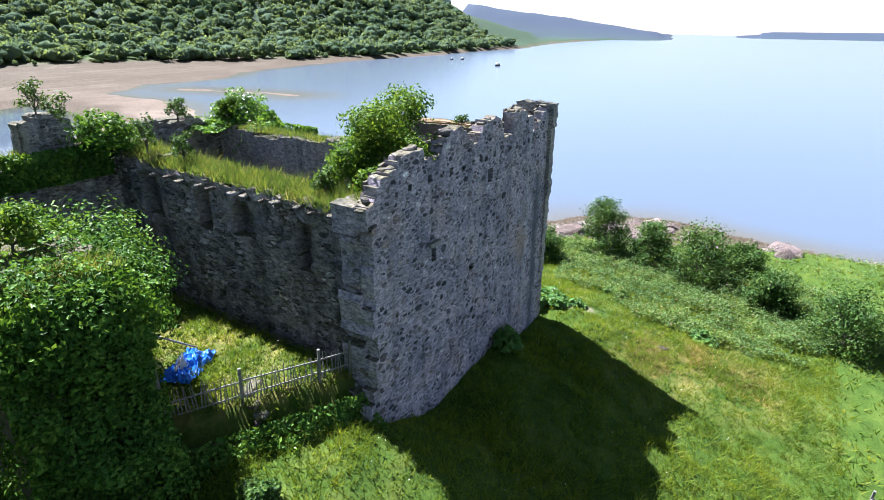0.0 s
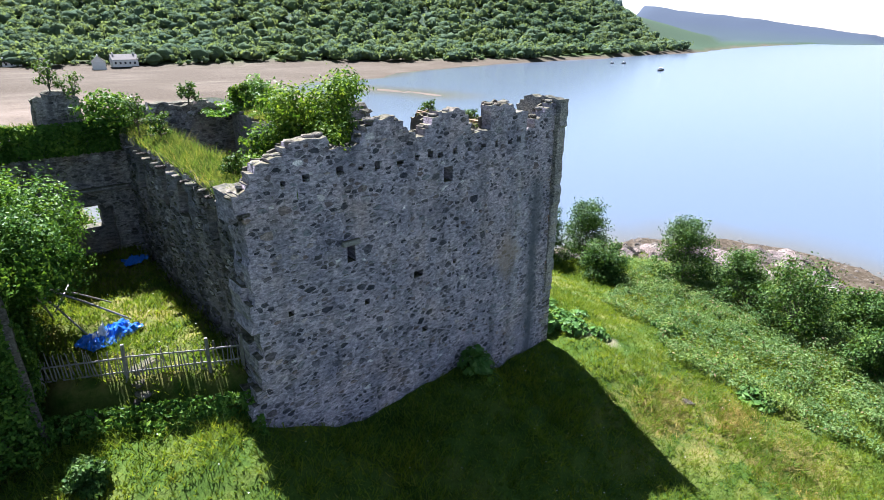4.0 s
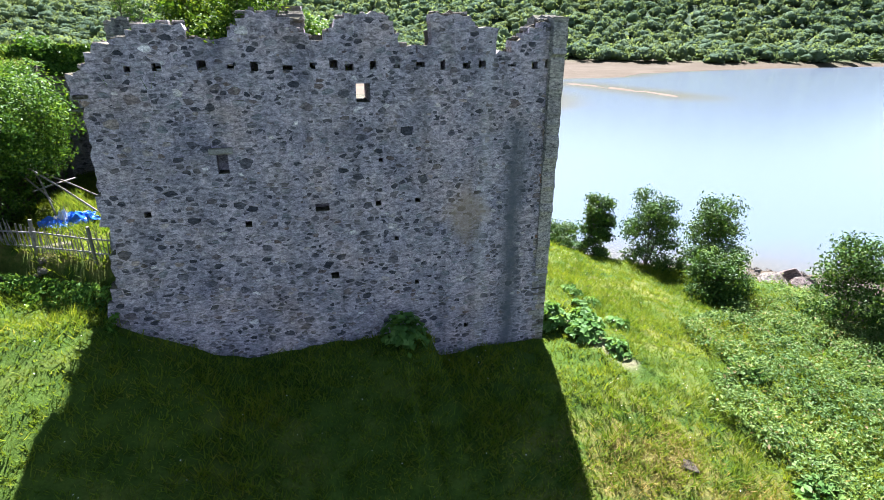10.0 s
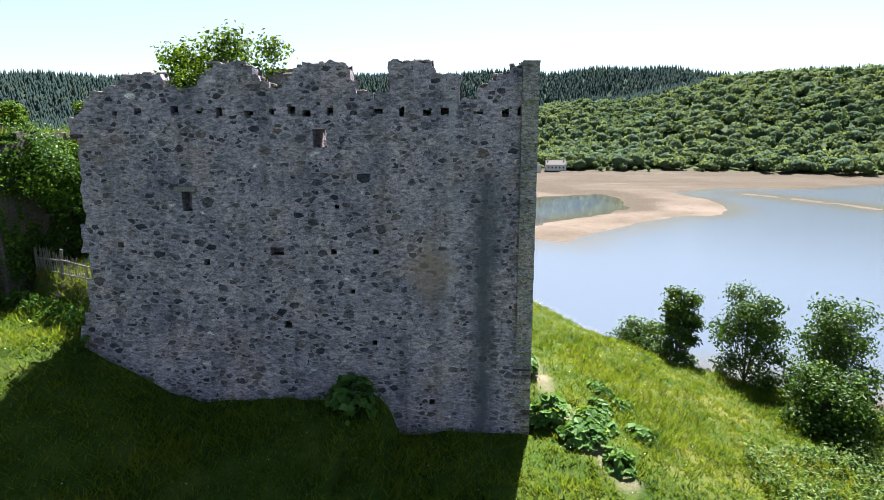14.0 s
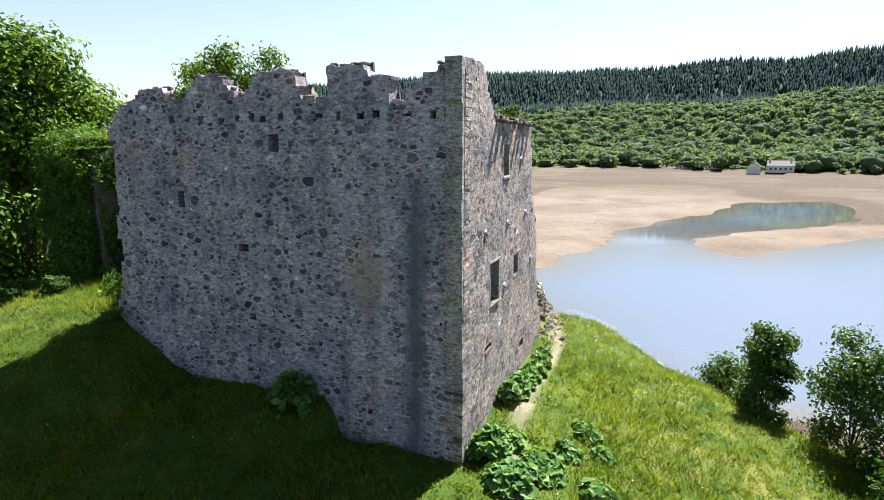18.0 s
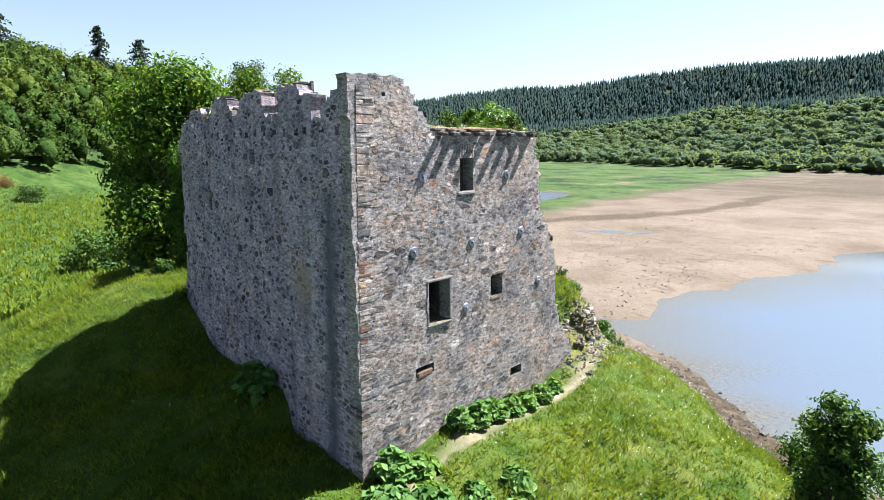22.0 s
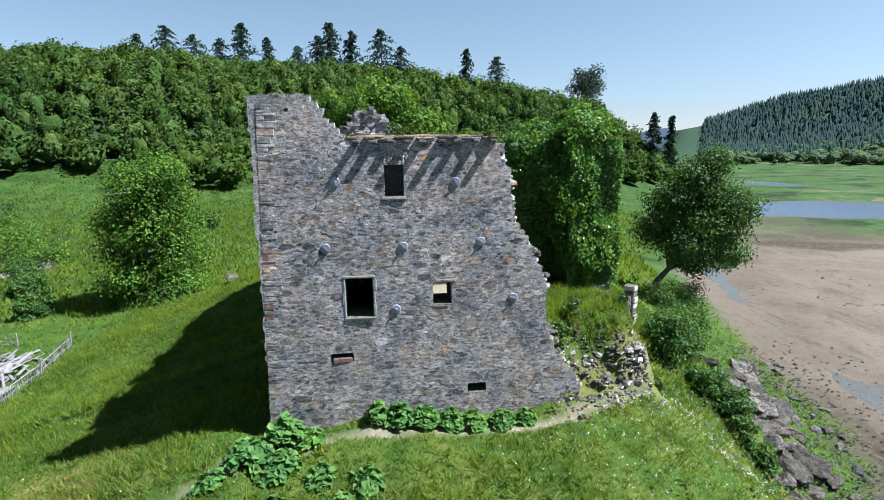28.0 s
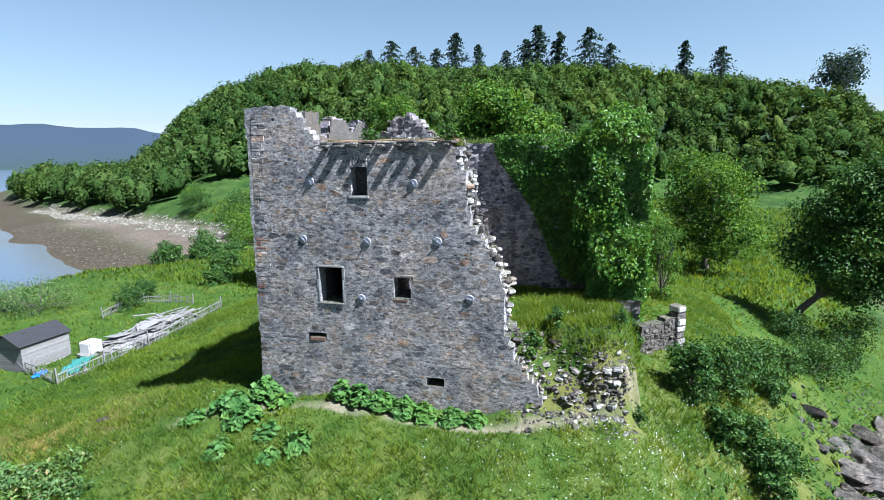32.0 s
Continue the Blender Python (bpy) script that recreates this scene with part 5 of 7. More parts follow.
def broadleaf(rg, x, y, z, r, h, cards, card, heart=0.48, sub=1, tilt=0.7):
    """Many crowns in one mesh: a small dark heart and several lobes of leaf masses round it."""
    n = len(x)
    iv, jf = ico(sub)
    k = len(iv)
    base = np.stack([x, y, z + h * 0.5], 1)
    rad = np.stack([r, r, h * 0.5], 1)
    lump = 1 + 0.16 * rg.normal(size=(n, k))
    v1 = (base[:, None] + iv[None] * heart * rad[:, None] * lump[..., None]).reshape(-1, 3)
    f1 = (jf[None] + (np.arange(n) * k)[:, None, None]).reshape(-1, 3)
    lobe = rg.normal(size=(n, 7, 3))
    lobe[..., 2] = np.abs(lobe[..., 2]) - 0.45
    lobe *= (rg.uniform(0.35, 0.62, (n, 7)) / np.linalg.norm(lobe, axis=2))[..., None]
    pick = lobe[np.arange(n)[:, None], rg.integers(0, 7, (n, cards))]
    d = rg.normal(size=(n, cards, 3))
    d[..., 2] = np.abs(d[..., 2]) - 0.55
    d /= np.linalg.norm(d, axis=2)[..., None]
    c = (base[:, None] + (pick + d * rg.uniform(0.3, 0.46, (n, cards, 1))) * rad[:, None]).reshape(-1, 3)
    v2, f2 = leaf_quads(rg, c, np.repeat(r * card, cards), d.reshape(-1, 3), 0.35, 0.8, tilt)
    return v1, f1, v2, f2


def wood(name, x, y, r, h, cards, card, mat, label, seed, *shape):
    rg = np.random.default_rng(seed)
    z = ground(x, y) - 0.12 * h - 0.3
    v1, f1, v2, f2 = broadleaf(rg, x, y, z, r, h, cards, card, *shape)
    put(name, quick(name, np.concatenate([v1, v2]), f1, f2 + len(v1), smooth=True), mat, None, label, category="woodland", kind="stuff")


rg = np.random.default_rng(5)


def scatter(rg, x0, x1, y0, y1, spacing):
    xs, ys = np.meshgrid(np.arange(x0, x1, spacing), np.arange(y0, y1, spacing))
    xs, ys = xs.ravel().astype(float), ys.ravel().astype(float)
    return xs + rg.uniform(-0.7, 0.7, len(xs)) * spacing, ys + rg.uniform(-0.7, 0.7, len(ys)) * spacing


# near hill
x, y = scatter(rg, -360, -70, -380, 190, 7.4)
hi, h3 = hills(x, y)
dd = inland(x, y)
keep = (h3 > 5 + 3 * wobble(np.stack([x, y], 1), 0.05)) & (dd > 14) & (np.hypot(x, y) < 352)
th = bearing(x, y)
keep |= (dd > 7) & (signed(x, y, COVE) < -5) & (th > 118) & (th < 143.8) & (y < -112 + 0.35 * (x + 110)) & (np.hypot(x, y) < 415)
x, y = x[keep], y[keep]
n = len(x)
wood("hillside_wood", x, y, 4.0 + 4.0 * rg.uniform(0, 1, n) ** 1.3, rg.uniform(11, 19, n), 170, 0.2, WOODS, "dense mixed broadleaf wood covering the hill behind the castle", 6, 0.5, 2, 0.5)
print("near wood", n)
POINT = np.array([(-114, -119), (-128, -164), (-150, -212), (-176, -262), (-205, -275), (-165, -150), (-132, -114)], dtype=float)
x, y = scatter(rg, -205, -110, -280, -110, 5.5)
keep = signed(x, y, POINT) > 0
x, y = x[keep], y[keep]
n = len(x)
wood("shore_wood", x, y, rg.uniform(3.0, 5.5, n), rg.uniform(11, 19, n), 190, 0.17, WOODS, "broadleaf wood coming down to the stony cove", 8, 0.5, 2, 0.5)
# far shore woods: how deep they run, by bearing, before the plantation begins
PLANTED = ((-66, 0, 20, 32, 44, 62), (330, 330, 300, 220, 130, 110))
x, y = scatter(rg, -860, 720, 250, 900, 9.8)
r, th = np.hypot(x, y), bearing(x, y)
rs = np.interp(th, FAR_SHORE[:, 0], FAR_SHORE[:, 1])
e1 = np.interp(th, NEAR_RIDGE[:, 0], NEAR_RIDGE[:, 1])
edge = 14 + 9 * wobble(np.stack([x, y], 1), 0.02, 4.0)
keep = (r > rs + edge) & (r < rs + np.interp(th, PLANTED[0], PLANTED[1]) + 50) & (e1 > 0.006) & (th < 62) & (wobble(np.stack([x, y], 1), 0.015, 2.2) < 1.25)
x, y = x[keep], y[keep]
n = len(x)
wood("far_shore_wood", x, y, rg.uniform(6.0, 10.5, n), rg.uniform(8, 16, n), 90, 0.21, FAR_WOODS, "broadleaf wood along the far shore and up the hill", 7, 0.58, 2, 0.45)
print("far wood", n)


# conifer plantation
def conifers(name, x, y, r, h, label, tiers=2):
    z = ground(x, y) - 0.5
    n = len(x)
    ang = np.arange(7) * 2 * np.pi / 7
    vs, fs = [], []
    for t in range(tiers):
        top = 1 - t / tiers * 0.5
        low = 0.4 if t + 1 < tiers else 0.03
        w = 0.45 + 0.55 * t / max(1, tiers - 1)
        jag = 1 + 0.12 * np.random.default_rng(t).normal(size=(n, 7))
        tip = np.stack([x, y, z + h * top], 1)[:, None]
        rim = np.stack([x[:, None] + np.cos(ang) * r[:, None] * w * jag, y[:, None] + np.sin(ang) * r[:, None] * w * jag, np.repeat((z + h * max(low, 0.03))[:, None], 7, 1)], 2)
        vs.append(np.concatenate([tip, rim], 1).reshape(-1, 3))
        tri = np.array([(0, 1 + k, 1 + (k + 1) % 7) for k in range(7)])
        fs.append((tri[None] + (np.arange(n) * 8)[:, None, None]).reshape(-1, 3) + t * n * 8)
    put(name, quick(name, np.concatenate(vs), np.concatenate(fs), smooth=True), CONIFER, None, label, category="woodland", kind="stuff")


ths, rr = np.meshgrid(np.arange(-66, 62, 0.34), np.arange(560, 1180, 8))
ths, rr = ths.ravel() + rg.uniform(-0.4, 0.4, ths.size), rr.ravel() + rg.uniform(-8, 8, rr.size)
x, y = -np.sin(np.radians(ths)) * rr, np.cos(np.radians(ths)) * rr
rs = np.interp(ths, FAR_SHORE[:, 0], FAR_SHORE[:, 1])
keep = (rr > rs + np.interp(ths, PLANTED[0], PLANTED[1]) + 55 * wobble(np.stack([x, y], 1), 0.01)) & (rr < np.maximum(1050, rs + 480) + 60) & (np.interp(ths, FAR_RIDGE[:, 0], FAR_RIDGE[:, 1]) > 0.05)
x, y = x[keep], y[keep]
n = len(x)
conifers("conifer_plantation", x, y, rg.uniform(2.8, 4.6, n), rg.uniform(11, 18, n), "dark conifer plantation on the distant hills")
print("conifers", n)


# ---- ivy and turf on the walls ----
def foliage(name, pts, nrm, size, mat, parent, label="", seed=1, flat=0.2, kind="stuff"):
    v, f = leaf_quads(np.random.default_rng(seed), pts, size, nrm, flat)
    return put(name, quick(name, v, f), mat, parent, label, kind=kind)


def sheet(rg, n, corner, u, v, normal, depth, lump=1.0, seed=0.0):
    """Points over a flat face, bulging outwards in lumps."""
    a, b = rg.uniform(0, 1, n), rg.uniform(0, 1, n)
    corner, u, v, normal = map(lambda q: np.asarray(q, dtype=float), (corner, u, v, normal))
    p = corner + a[:, None] * u + b[:, None] * v
    out = depth * (0.42 + 0.58 * wobble(p, lump, seed) + 0.2 * wobble(p, lump * 3, seed + 1)) * rg.uniform(0.55, 1.0, n) * (0.4 + 0.6 * np.minimum(1, 4 * np.minimum(b, 1 - b) + 0.3))
    return p + normal * out[:, None], np.repeat(normal[None], n, 0)


def ivy(place, label, seed, sets, size=0.19, mat=IVY):
    ob = empty("ivy", place, label, "ivy", "ivy on the walls")
    for k, (p_, d_) in enumerate(sets):
        foliage("drape", p_ - np.array(place), d_, size, mat, ob, "", seed * 20 + k)
    return ob


rg = np.random.default_rng(21)
ivy((-22.3, 6, 10), "thick mass of dark glossy ivy over the ruined range", 1, [
    sheet(rg, 9000, (-22.5, 3.4, 9.0), (0, 3.0, 0), (0, 0, 10.6), (1, 0, 0), 0.6, 1.3, 1.0), sheet(rg, 13000, (-22.4, 6.0, 9.0), (0, 6.2, 0), (0, 0, 10.6), (1, 0, 0), 1.2, 1.3, 1.0),
    shell(rg, 9000, (-21.0, 8.2, 17.5), (1.75, 2.6, 2.2), 0.3, 0.6, 6.0), shell(rg, 5000, (-21.4, 6.0, 17.6), (1.2, 1.8, 1.6), 0.3, 0.6, 7.0), shell(rg, 4000, (-21.8, 11.5, 17.0), (1.2, 2.4, 2.4), 0.3, 0.6, 8.0),
    sheet(rg, 17000, (-25.9, 3.3, 8.4), (3.4, 0, 0), (0.0, 0, 11.2), (0, -1, 0), 1.7, 1.2, 2.0), sheet(rg, 8000, (-25.9, 3.35, 8.4), (3.4, 0, 0), (0.0, 0, 11.2), (0, -1, 0), 0.5, 1.2, 2.5), sheet(rg, 9000, (-22.4, 3.6, 9.0), (0, 11.5, 0), (0, 0, 10.6), (1, 0, 0), 0.4, 1.3, 1.5),
    shell(rg, 6500, (-23.8, 3.7, 18.2), (1.7, 1.6, 1.8), 0.3, 0.6, 1.0), shell(rg, 5000, (-22.9, 6.4, 18.7), (1.2, 2.8, 1.3), 0.3, 0.6, 2.0), shell(rg, 5000, (-24.9, 4.4, 18.8), (1.6, 2.2, 1.5), 0.3, 0.6, 3.0), shell(rg, 4500, (-23.4, 3.0, 13.0), (1.2, 1.3, 3.2), 0.3, 0.6, 4.0),
    sheet(rg, 8000, (-25.0, 2.6, 19.0), (3.0, 0, 0), (0, 13.2, 0.5), (0, 0, 1), 0.45, 1.4, 3.0),
    sheet(rg, 11000, (-25.2, 2.4, 8.2), (0, 13, 0), (0, 0, 11.3), (-1, 0, 0), 1.1, 1.2, 4.0)], 0.15)
hang_y = rg.uniform(9.5, 15.4, 9000)
hang_z = 20.7 - (20.9 - np.interp(hang_y, [9.5, 10.6, 11.6, 12.6, 13.2, 15.4], [19.9, 18.4, 16.8, 14.6, 13.2, 12.3])) * rg.uniform(0, 1, 9000) ** 0.8
hang_d = 0.25 + 0.35 * (hang_y - 9.5) / 6 * (1 + wobble(np.stack([hang_y, hang_z], 1), 1.2, 4.0))
hang = (np.stack([-9.2 + hang_d * rg.uniform(0.3, 1.0, 9000), hang_y, hang_z], 1), np.repeat([[1.0, 0, 0]], 9000, 0))
ivy((-8, 16, 10), "tall column of ivy in a sunlit leaf tone over the broken end of the wall", 2, [hang,
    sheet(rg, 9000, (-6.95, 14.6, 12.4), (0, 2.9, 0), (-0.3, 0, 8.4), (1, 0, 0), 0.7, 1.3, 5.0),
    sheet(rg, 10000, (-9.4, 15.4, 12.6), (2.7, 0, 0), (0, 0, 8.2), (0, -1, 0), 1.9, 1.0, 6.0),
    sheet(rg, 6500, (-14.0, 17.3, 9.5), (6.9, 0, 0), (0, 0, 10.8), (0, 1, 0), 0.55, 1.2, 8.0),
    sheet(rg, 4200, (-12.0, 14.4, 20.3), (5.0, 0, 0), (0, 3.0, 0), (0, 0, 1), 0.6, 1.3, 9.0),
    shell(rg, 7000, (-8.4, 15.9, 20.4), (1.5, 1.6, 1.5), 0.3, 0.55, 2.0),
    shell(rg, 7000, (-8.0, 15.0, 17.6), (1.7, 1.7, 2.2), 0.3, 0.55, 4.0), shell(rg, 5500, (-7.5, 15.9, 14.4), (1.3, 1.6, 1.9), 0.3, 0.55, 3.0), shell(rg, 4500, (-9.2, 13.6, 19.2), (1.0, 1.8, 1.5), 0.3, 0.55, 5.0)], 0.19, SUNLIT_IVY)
ivy((-21, 15.8, 19), "ivy and turf hanging over the courtyard wall head", 3, [
    sheet(rg, 4200, (-24.5, 15.9, 18.9), (8.4, 0, 0), (0, 0, 1.5), (0, -1, 0), 0.6, 1.4, 1.0), sheet(rg, 3500, (-24.8, 15.5, 19.6), (9.4, 0, 0), (0, 2.2, 0), (0, 0, 1), 0.7, 1.4, 2.0),
    shell(rg, 1800, (-16.2, 15.7, 20.8), (1.5, 1.3, 1.0), 0.3, 0.5, 3.0), shell(rg, 900, (-22.6, 15.9, 20.2), (1.2, 1.0, 0.8), 0.3, 0.5, 4.0)], 0.22)
ivy((-19.5, 2, 11), "brambles and ivy trailing over the bank below the fence", 4, [
    sheet(rg, 3510, (-22.2, 3.7, 12.8), (5.8, -3.1, 0), (0.2, -1.6, -3.0), (-0.4, -0.8, 0.45), 0.6, 1.6, 11.0),
    sheet(rg, 2025, (-22.6, 1.4, 10.6), (4.4, -1.6, -0.2), (0, -2.0, -0.8), (-0.1, -0.3, 1), 0.7, 1.6, 12.0)])


def blades(rg, pts, height, width, lean=0.35):
    """Grass blades as single bent triangles pairs at the points."""
    n = len(pts)
    a = rg.uniform(0, 2 * np.pi, n)
    u = np.stack([np.cos(a), np.sin(a), np.zeros(n)], 1)
    h = height * rg.uniform(0.5, 1.35, n)
    w = width * rg.uniform(0.6, 1.4, n)
    b = rg.uniform(0, 2 * np.pi, n)
    tip = pts + np.stack([np.cos(b) * lean * h * rg.uniform(0.2, 1.5, n), np.sin(b) * lean * h * rg.uniform(0.2, 1.5, n), h], 1)
    v = np.stack([pts - u * w[:, None] / 2, pts + u * w[:, None] / 2, tip], 1)
    return v.reshape(-1, 3), np.arange(3 * n).reshape(n, 3)


def tufts(rg, c, per, spread):
    p = np.repeat(c, per, 0)
    p[:, :2] += rg.normal(size=(len(p), 2)) * spread
    return p


def box_points(rg, n, x0, x1, y0, y1, z):
    return np.stack([rg.uniform(x0, x1, n), rg.uniform(y0, y1, n), np.full(n, z) if np.isscalar(z) else z(n)], 1)


def turf(name, c, height, parent_place, label, seed, per=6):
    rg_ = np.random.default_rng(seed)
    v, f = blades(rg_, tufts(rg_, c, per, 0.12), height * (0.55 + 0.6 * rg_.uniform(0, 1, len(c)).repeat(per) ** 2), 0.032, 0.7)
    put(name, quick(name, v, f), WALL_GRASS, None, label, category="grass", kind="stuff")


c = np.concatenate([box_points(rg, 2300, -15.9, -14.2, 0.6, 16.0, 20.0), box_points(rg, 700, -15.9, -14.0, 0.5, 3.2, 20.0)])
c[:, 2] = 19.52 + 0.012 * c[:, 1] + 0.3 * smooth(c[:, 1], 13, 16) + 0.06 * wobble(c[:, :2], 2.0)
turf("wall_turf", c, 0.5, None, "long dry grass growing on the courtyard wall head", 31)
c = np.concatenate([box_points(rg, 1500, -15.5, -0.8, 0.75, 1.7, 19.95), box_points(rg, 700, -14.0, -10.4, 1.7, 5.8, 18.62), box_points(rg, 400, -4.2, -1.9, 1.7, 5.8, 18.62), box_points(rg, 500, -10.2, -9.3, 6.0, 15.2, 20.3), box_points(rg, 900, -1.75, -0.75, 3.4, 9.4, 20.05), box_points(rg, 1100, -24.8, -22.4, 3.4, 16, 19.5), box_points(rg, 700, -25, -6.6, 16.1, 17.2, 20.2)])
turf("wall_turf", c, 0.34, None, "grass and weeds rooted along the broken wall heads", 32)
# the bed of soil that the turf roots in
bm = bmesh.new()
box(bm, (1.55, 14.6, 0.16), pose(-15.0, 8.6, 19.58, 0.9, 0, 0), 0.05)
bmesh.ops.subdivide_edges(bm, edges=bm.edges, cuts=6, use_grid_fill=True)
for v in bm.verts:
    v.co += Vector(rg.uniform(-1, 1, 3)) * 0.05
part("turf_bed", bm, GROUND, wall_c, "grassy soil")
for x, y, z, h, r, n, nm, lab in [(-12.0, 2.6, 18.7, 4.8, 2.2, 6500, "elder_bush", "leafy green elder bush growing on the wall head"), (-13.4, 3.1, 18.7, 3.2, 1.5, 3000, "elder_bush", "leafy green elder bush growing on the wall head"), (-10.6, 3.6, 18.7, 5.0, 1.5, 1300, "sapling", "thin pale rowan sapling growing on the ruined vault"), (-11.2, 4.8, 18.7, 3.2, 1.3, 1600, "elder_bush", "leafy green elder bush growing on the wall head"),
                              (-15.2, 11.5, 19.7, 1.6, 0.6, 400, "sapling", "thin pale sapling on the courtyard wall"), (-15.6, 13.6, 19.8, 2.2, 0.7, 420, "sapling", "thin pale sapling on the courtyard wall"), (-17.6, 16.6, 20.3, 2.6, 0.8, 420, "sapling", "thin pale sapling on the courtyard wall"), (-18.4, 16.6, 21.5, 2.0, 0.7, 380, "sapling", "thin pale sapling on the courtyard wall"), (-23.6, 12, 19.6, 2.2, 1.1, 900, "sapling", "bright green sapling on the ivy-clad stub"), (-23.8, 6.5, 19.5, 1.5, 1.0, 900, "sapling", "bright green sapling on the ivy-clad stub"), (-15.1, 3.2, 19.6, 1.2, 0.5, 420, "elder_bush", "small green bush on the courtyard wall head"),
                              (-9.8, 15.4, 20.4, 1.6, 0.8, 900, "elder_bush", "leafy green elder bush growing on the wall head"), (-12.4, 15.9, 20.8, 1.3, 0.7, 500, "sapling", "thin pale sapling on the north wall"), (-14.6, 1.4, 19.6, 1.5, 0.8, 700, "elder_bush", "small green bush on the courtyard wall head"), (-1.2, 9.0, 20.1, 0.9, 0.5, 300, "elder_bush", "small green bush on the wall head above the slabs"), (-1.3, 5.4, 20.1, 0.8, 0.5, 240, "elder_bush", "small green bush on the wall head above the slabs")]:
    sd = int(abs(x * 13 + y * 7)) + 1
    tree(nm, x, y, h, round_lobes(sd, r, h, 6, 0.25), int(n * 1.5), 0.155 if n > 500 else 0.12, SYCAMORE if n > 500 else BUSH_LEAF, lab, "bush", 0.05, sd, 0, z, 0.35, "bushes on the walls")

# ---- grass, bracken and flowers on the mound ----
def on_ground(rg, n, x0, x1, y0, y1, test=None):
    x, y = rg.uniform(x0, x1, n), rg.uniform(y0, y1, n)
    if test is not None:
        k = test(x, y)
        x, y = x[k], y[k]
    return np.stack([x, y, ground(x, y) - 0.02], 1)


def open_turf(x, y):
    wall = (x > -25) & (x < 0.15) & (y > -0.1) & (y < 17.4) & ((x > -16.9) | (y > 3.0))
    court = (x > -22) & (x < -16.2) & (y > 1.2 + (-16.3 - x) * 0.58) & (y < 16)
    breach = (x > -9) & (x < -1.7) & (y > 10) & (y < 15.8) & ((x < -2.9) | (y < 12.5)) | (x > -6.5) & (y > 17.0)
    return (~wall | court | breach) & (line_distance(x, y, PATH) > 0.42) & (inland(x, y) > 2.5 + 3 * (x > 0))


rg = np.random.default_rng(41)
c = on_ground(rg, 66000, -28, 20, -17, 24, open_turf)
far = on_ground(rg, 22000, -60, 42, -45, 45, lambda x, y: open_turf(x, y) & ((x < -27) | (x > 19) | (y < -16) | (y > 23)))
lush = 0.5 + 0.5 * wobble(c[:, :2], 0.5, 2.0)
per = 5
p = tufts(rg, c, per, 0.1)
v1, f1 = blades(rg, p, 0.14 + 0.26 * np.repeat(np.clip(lush, 0, 1) ** 1.5, per), 0.045, 0.95)
p = tufts(rg, far, 4, 0.16)
v2, f2 = blades(rg, p, 0.3, 0.1, 1.0)
put("grass", quick("grass", np.concatenate([v1, v2]), np.concatenate([f1, f2 + len(v1)])), GRASS_BLADE, None, "rough tussocky green grass over the castle mound", category="grass", kind="stuff")


c = on_ground(rg, 1500, -7.0, -1.9, 11.6, 17.0)
v, f = blades(rg, tufts(rg, c, 5, 0.1), 0.34, 0.045, 0.8)
put("weeds", quick("weeds", v, f), GRASS_BLADE, None, "long grass and weeds over the rubble slope", category="grass", kind="stuff")
c = np.stack([rg.normal(size=1500) * np.repeat((1.3, 1.2, 0.8), 500) + np.repeat((1.2, 3.2, 3.6), 500), rg.normal(size=1500) * np.repeat((0.7, 1.0, 0.5), 500) + np.repeat((-6.8, -12.0, -9.2), 500)], 1)
c = np.stack([c[:, 0], c[:, 1], ground(c[:, 0], c[:, 1]) - 0.02], 1)
v, f = blades(rg, tufts(rg, c, 8, 0.14), 0.15, 0.028, 1.3)
put("dry_grass", quick("dry_grass", v, f), DRY, None, "patches of dead ochre grass on the mound", category="grass", kind="stuff")


# rushes and rank tufts across the meadow
c = on_ground(rg, 46000, -175, -30, -95, 80, lambda x, y: (inland(x, y) > 8) & (signed(x, y, COVE) < -2) & (rg.uniform(0, 1, len(x)) < 1.15 - np.hypot(x, y) / 260))
v, f = blades(rg, tufts(rg, c, 3, 0.35), 0.55, 0.26, 0.6)
put("rushes", quick("rushes", v, f), GRASS_BLADE, None, "rank grass and rushes across the meadow", category="grass", kind="stuff")


def patch(x, y):
    e = ((x - 17) / 10.5) ** 2 + ((y + 6.5) / 11) ** 2 + 0.35 * wobble(np.stack([x, y], 1), 0.5, 3.0)
    return (e < 1) & (inland(x, y) > 4)


c = on_ground(rg, 24000, 5, 28, -18, 5, patch)
hump = 0.5 + 0.5 * wobble(c[:, :2], 0.7, 5.0) + 0.35 * wobble(c[:, :2], 1.9, 1.0)
c[:, 2] += np.clip(hump, 0.06, 1.2) * rg.uniform(0.45, 1.0, len(c))
c = np.concatenate([c, c + rg.normal(size=c.shape) * 0.1, c + rg.normal(size=c.shape) * 0.13])
v, f = leaf_quads(rg, c, 0.19, np.repeat([[0, 0, 1.0]], len(c), 0), 0.2, 0.5, 0.9)
put("bracken", quick("bracken", v, f), BRACKEN, None, "low tangle of bracken and bramble on the seaward slope", category="bracken", kind="stuff")


c = on_ground(rg, 11000, 15, 38, -32, 9, lambda x, y: (inland(x, y) > 7) & (wobble(np.stack([x, y], 1), 0.45, 6.0) > -0.35))
c[:, 2] += 0.05 + 0.5 * rg.uniform(0, 1, len(c)) * (0.6 + 0.5 * wobble(c[:, :2], 1.1, 3.0))
v, f = leaf_quads(rg, np.concatenate([c, c + rg.normal(size=c.shape) * 0.15]), 0.2, np.repeat([[0, 0, 1.0]], 2 * len(c), 0), 0.4, 0.5)
put("bramble", quick("bramble", v, f), BRACKEN, None, "bramble and rank grass above the rocky shore", category="bramble", kind="stuff")


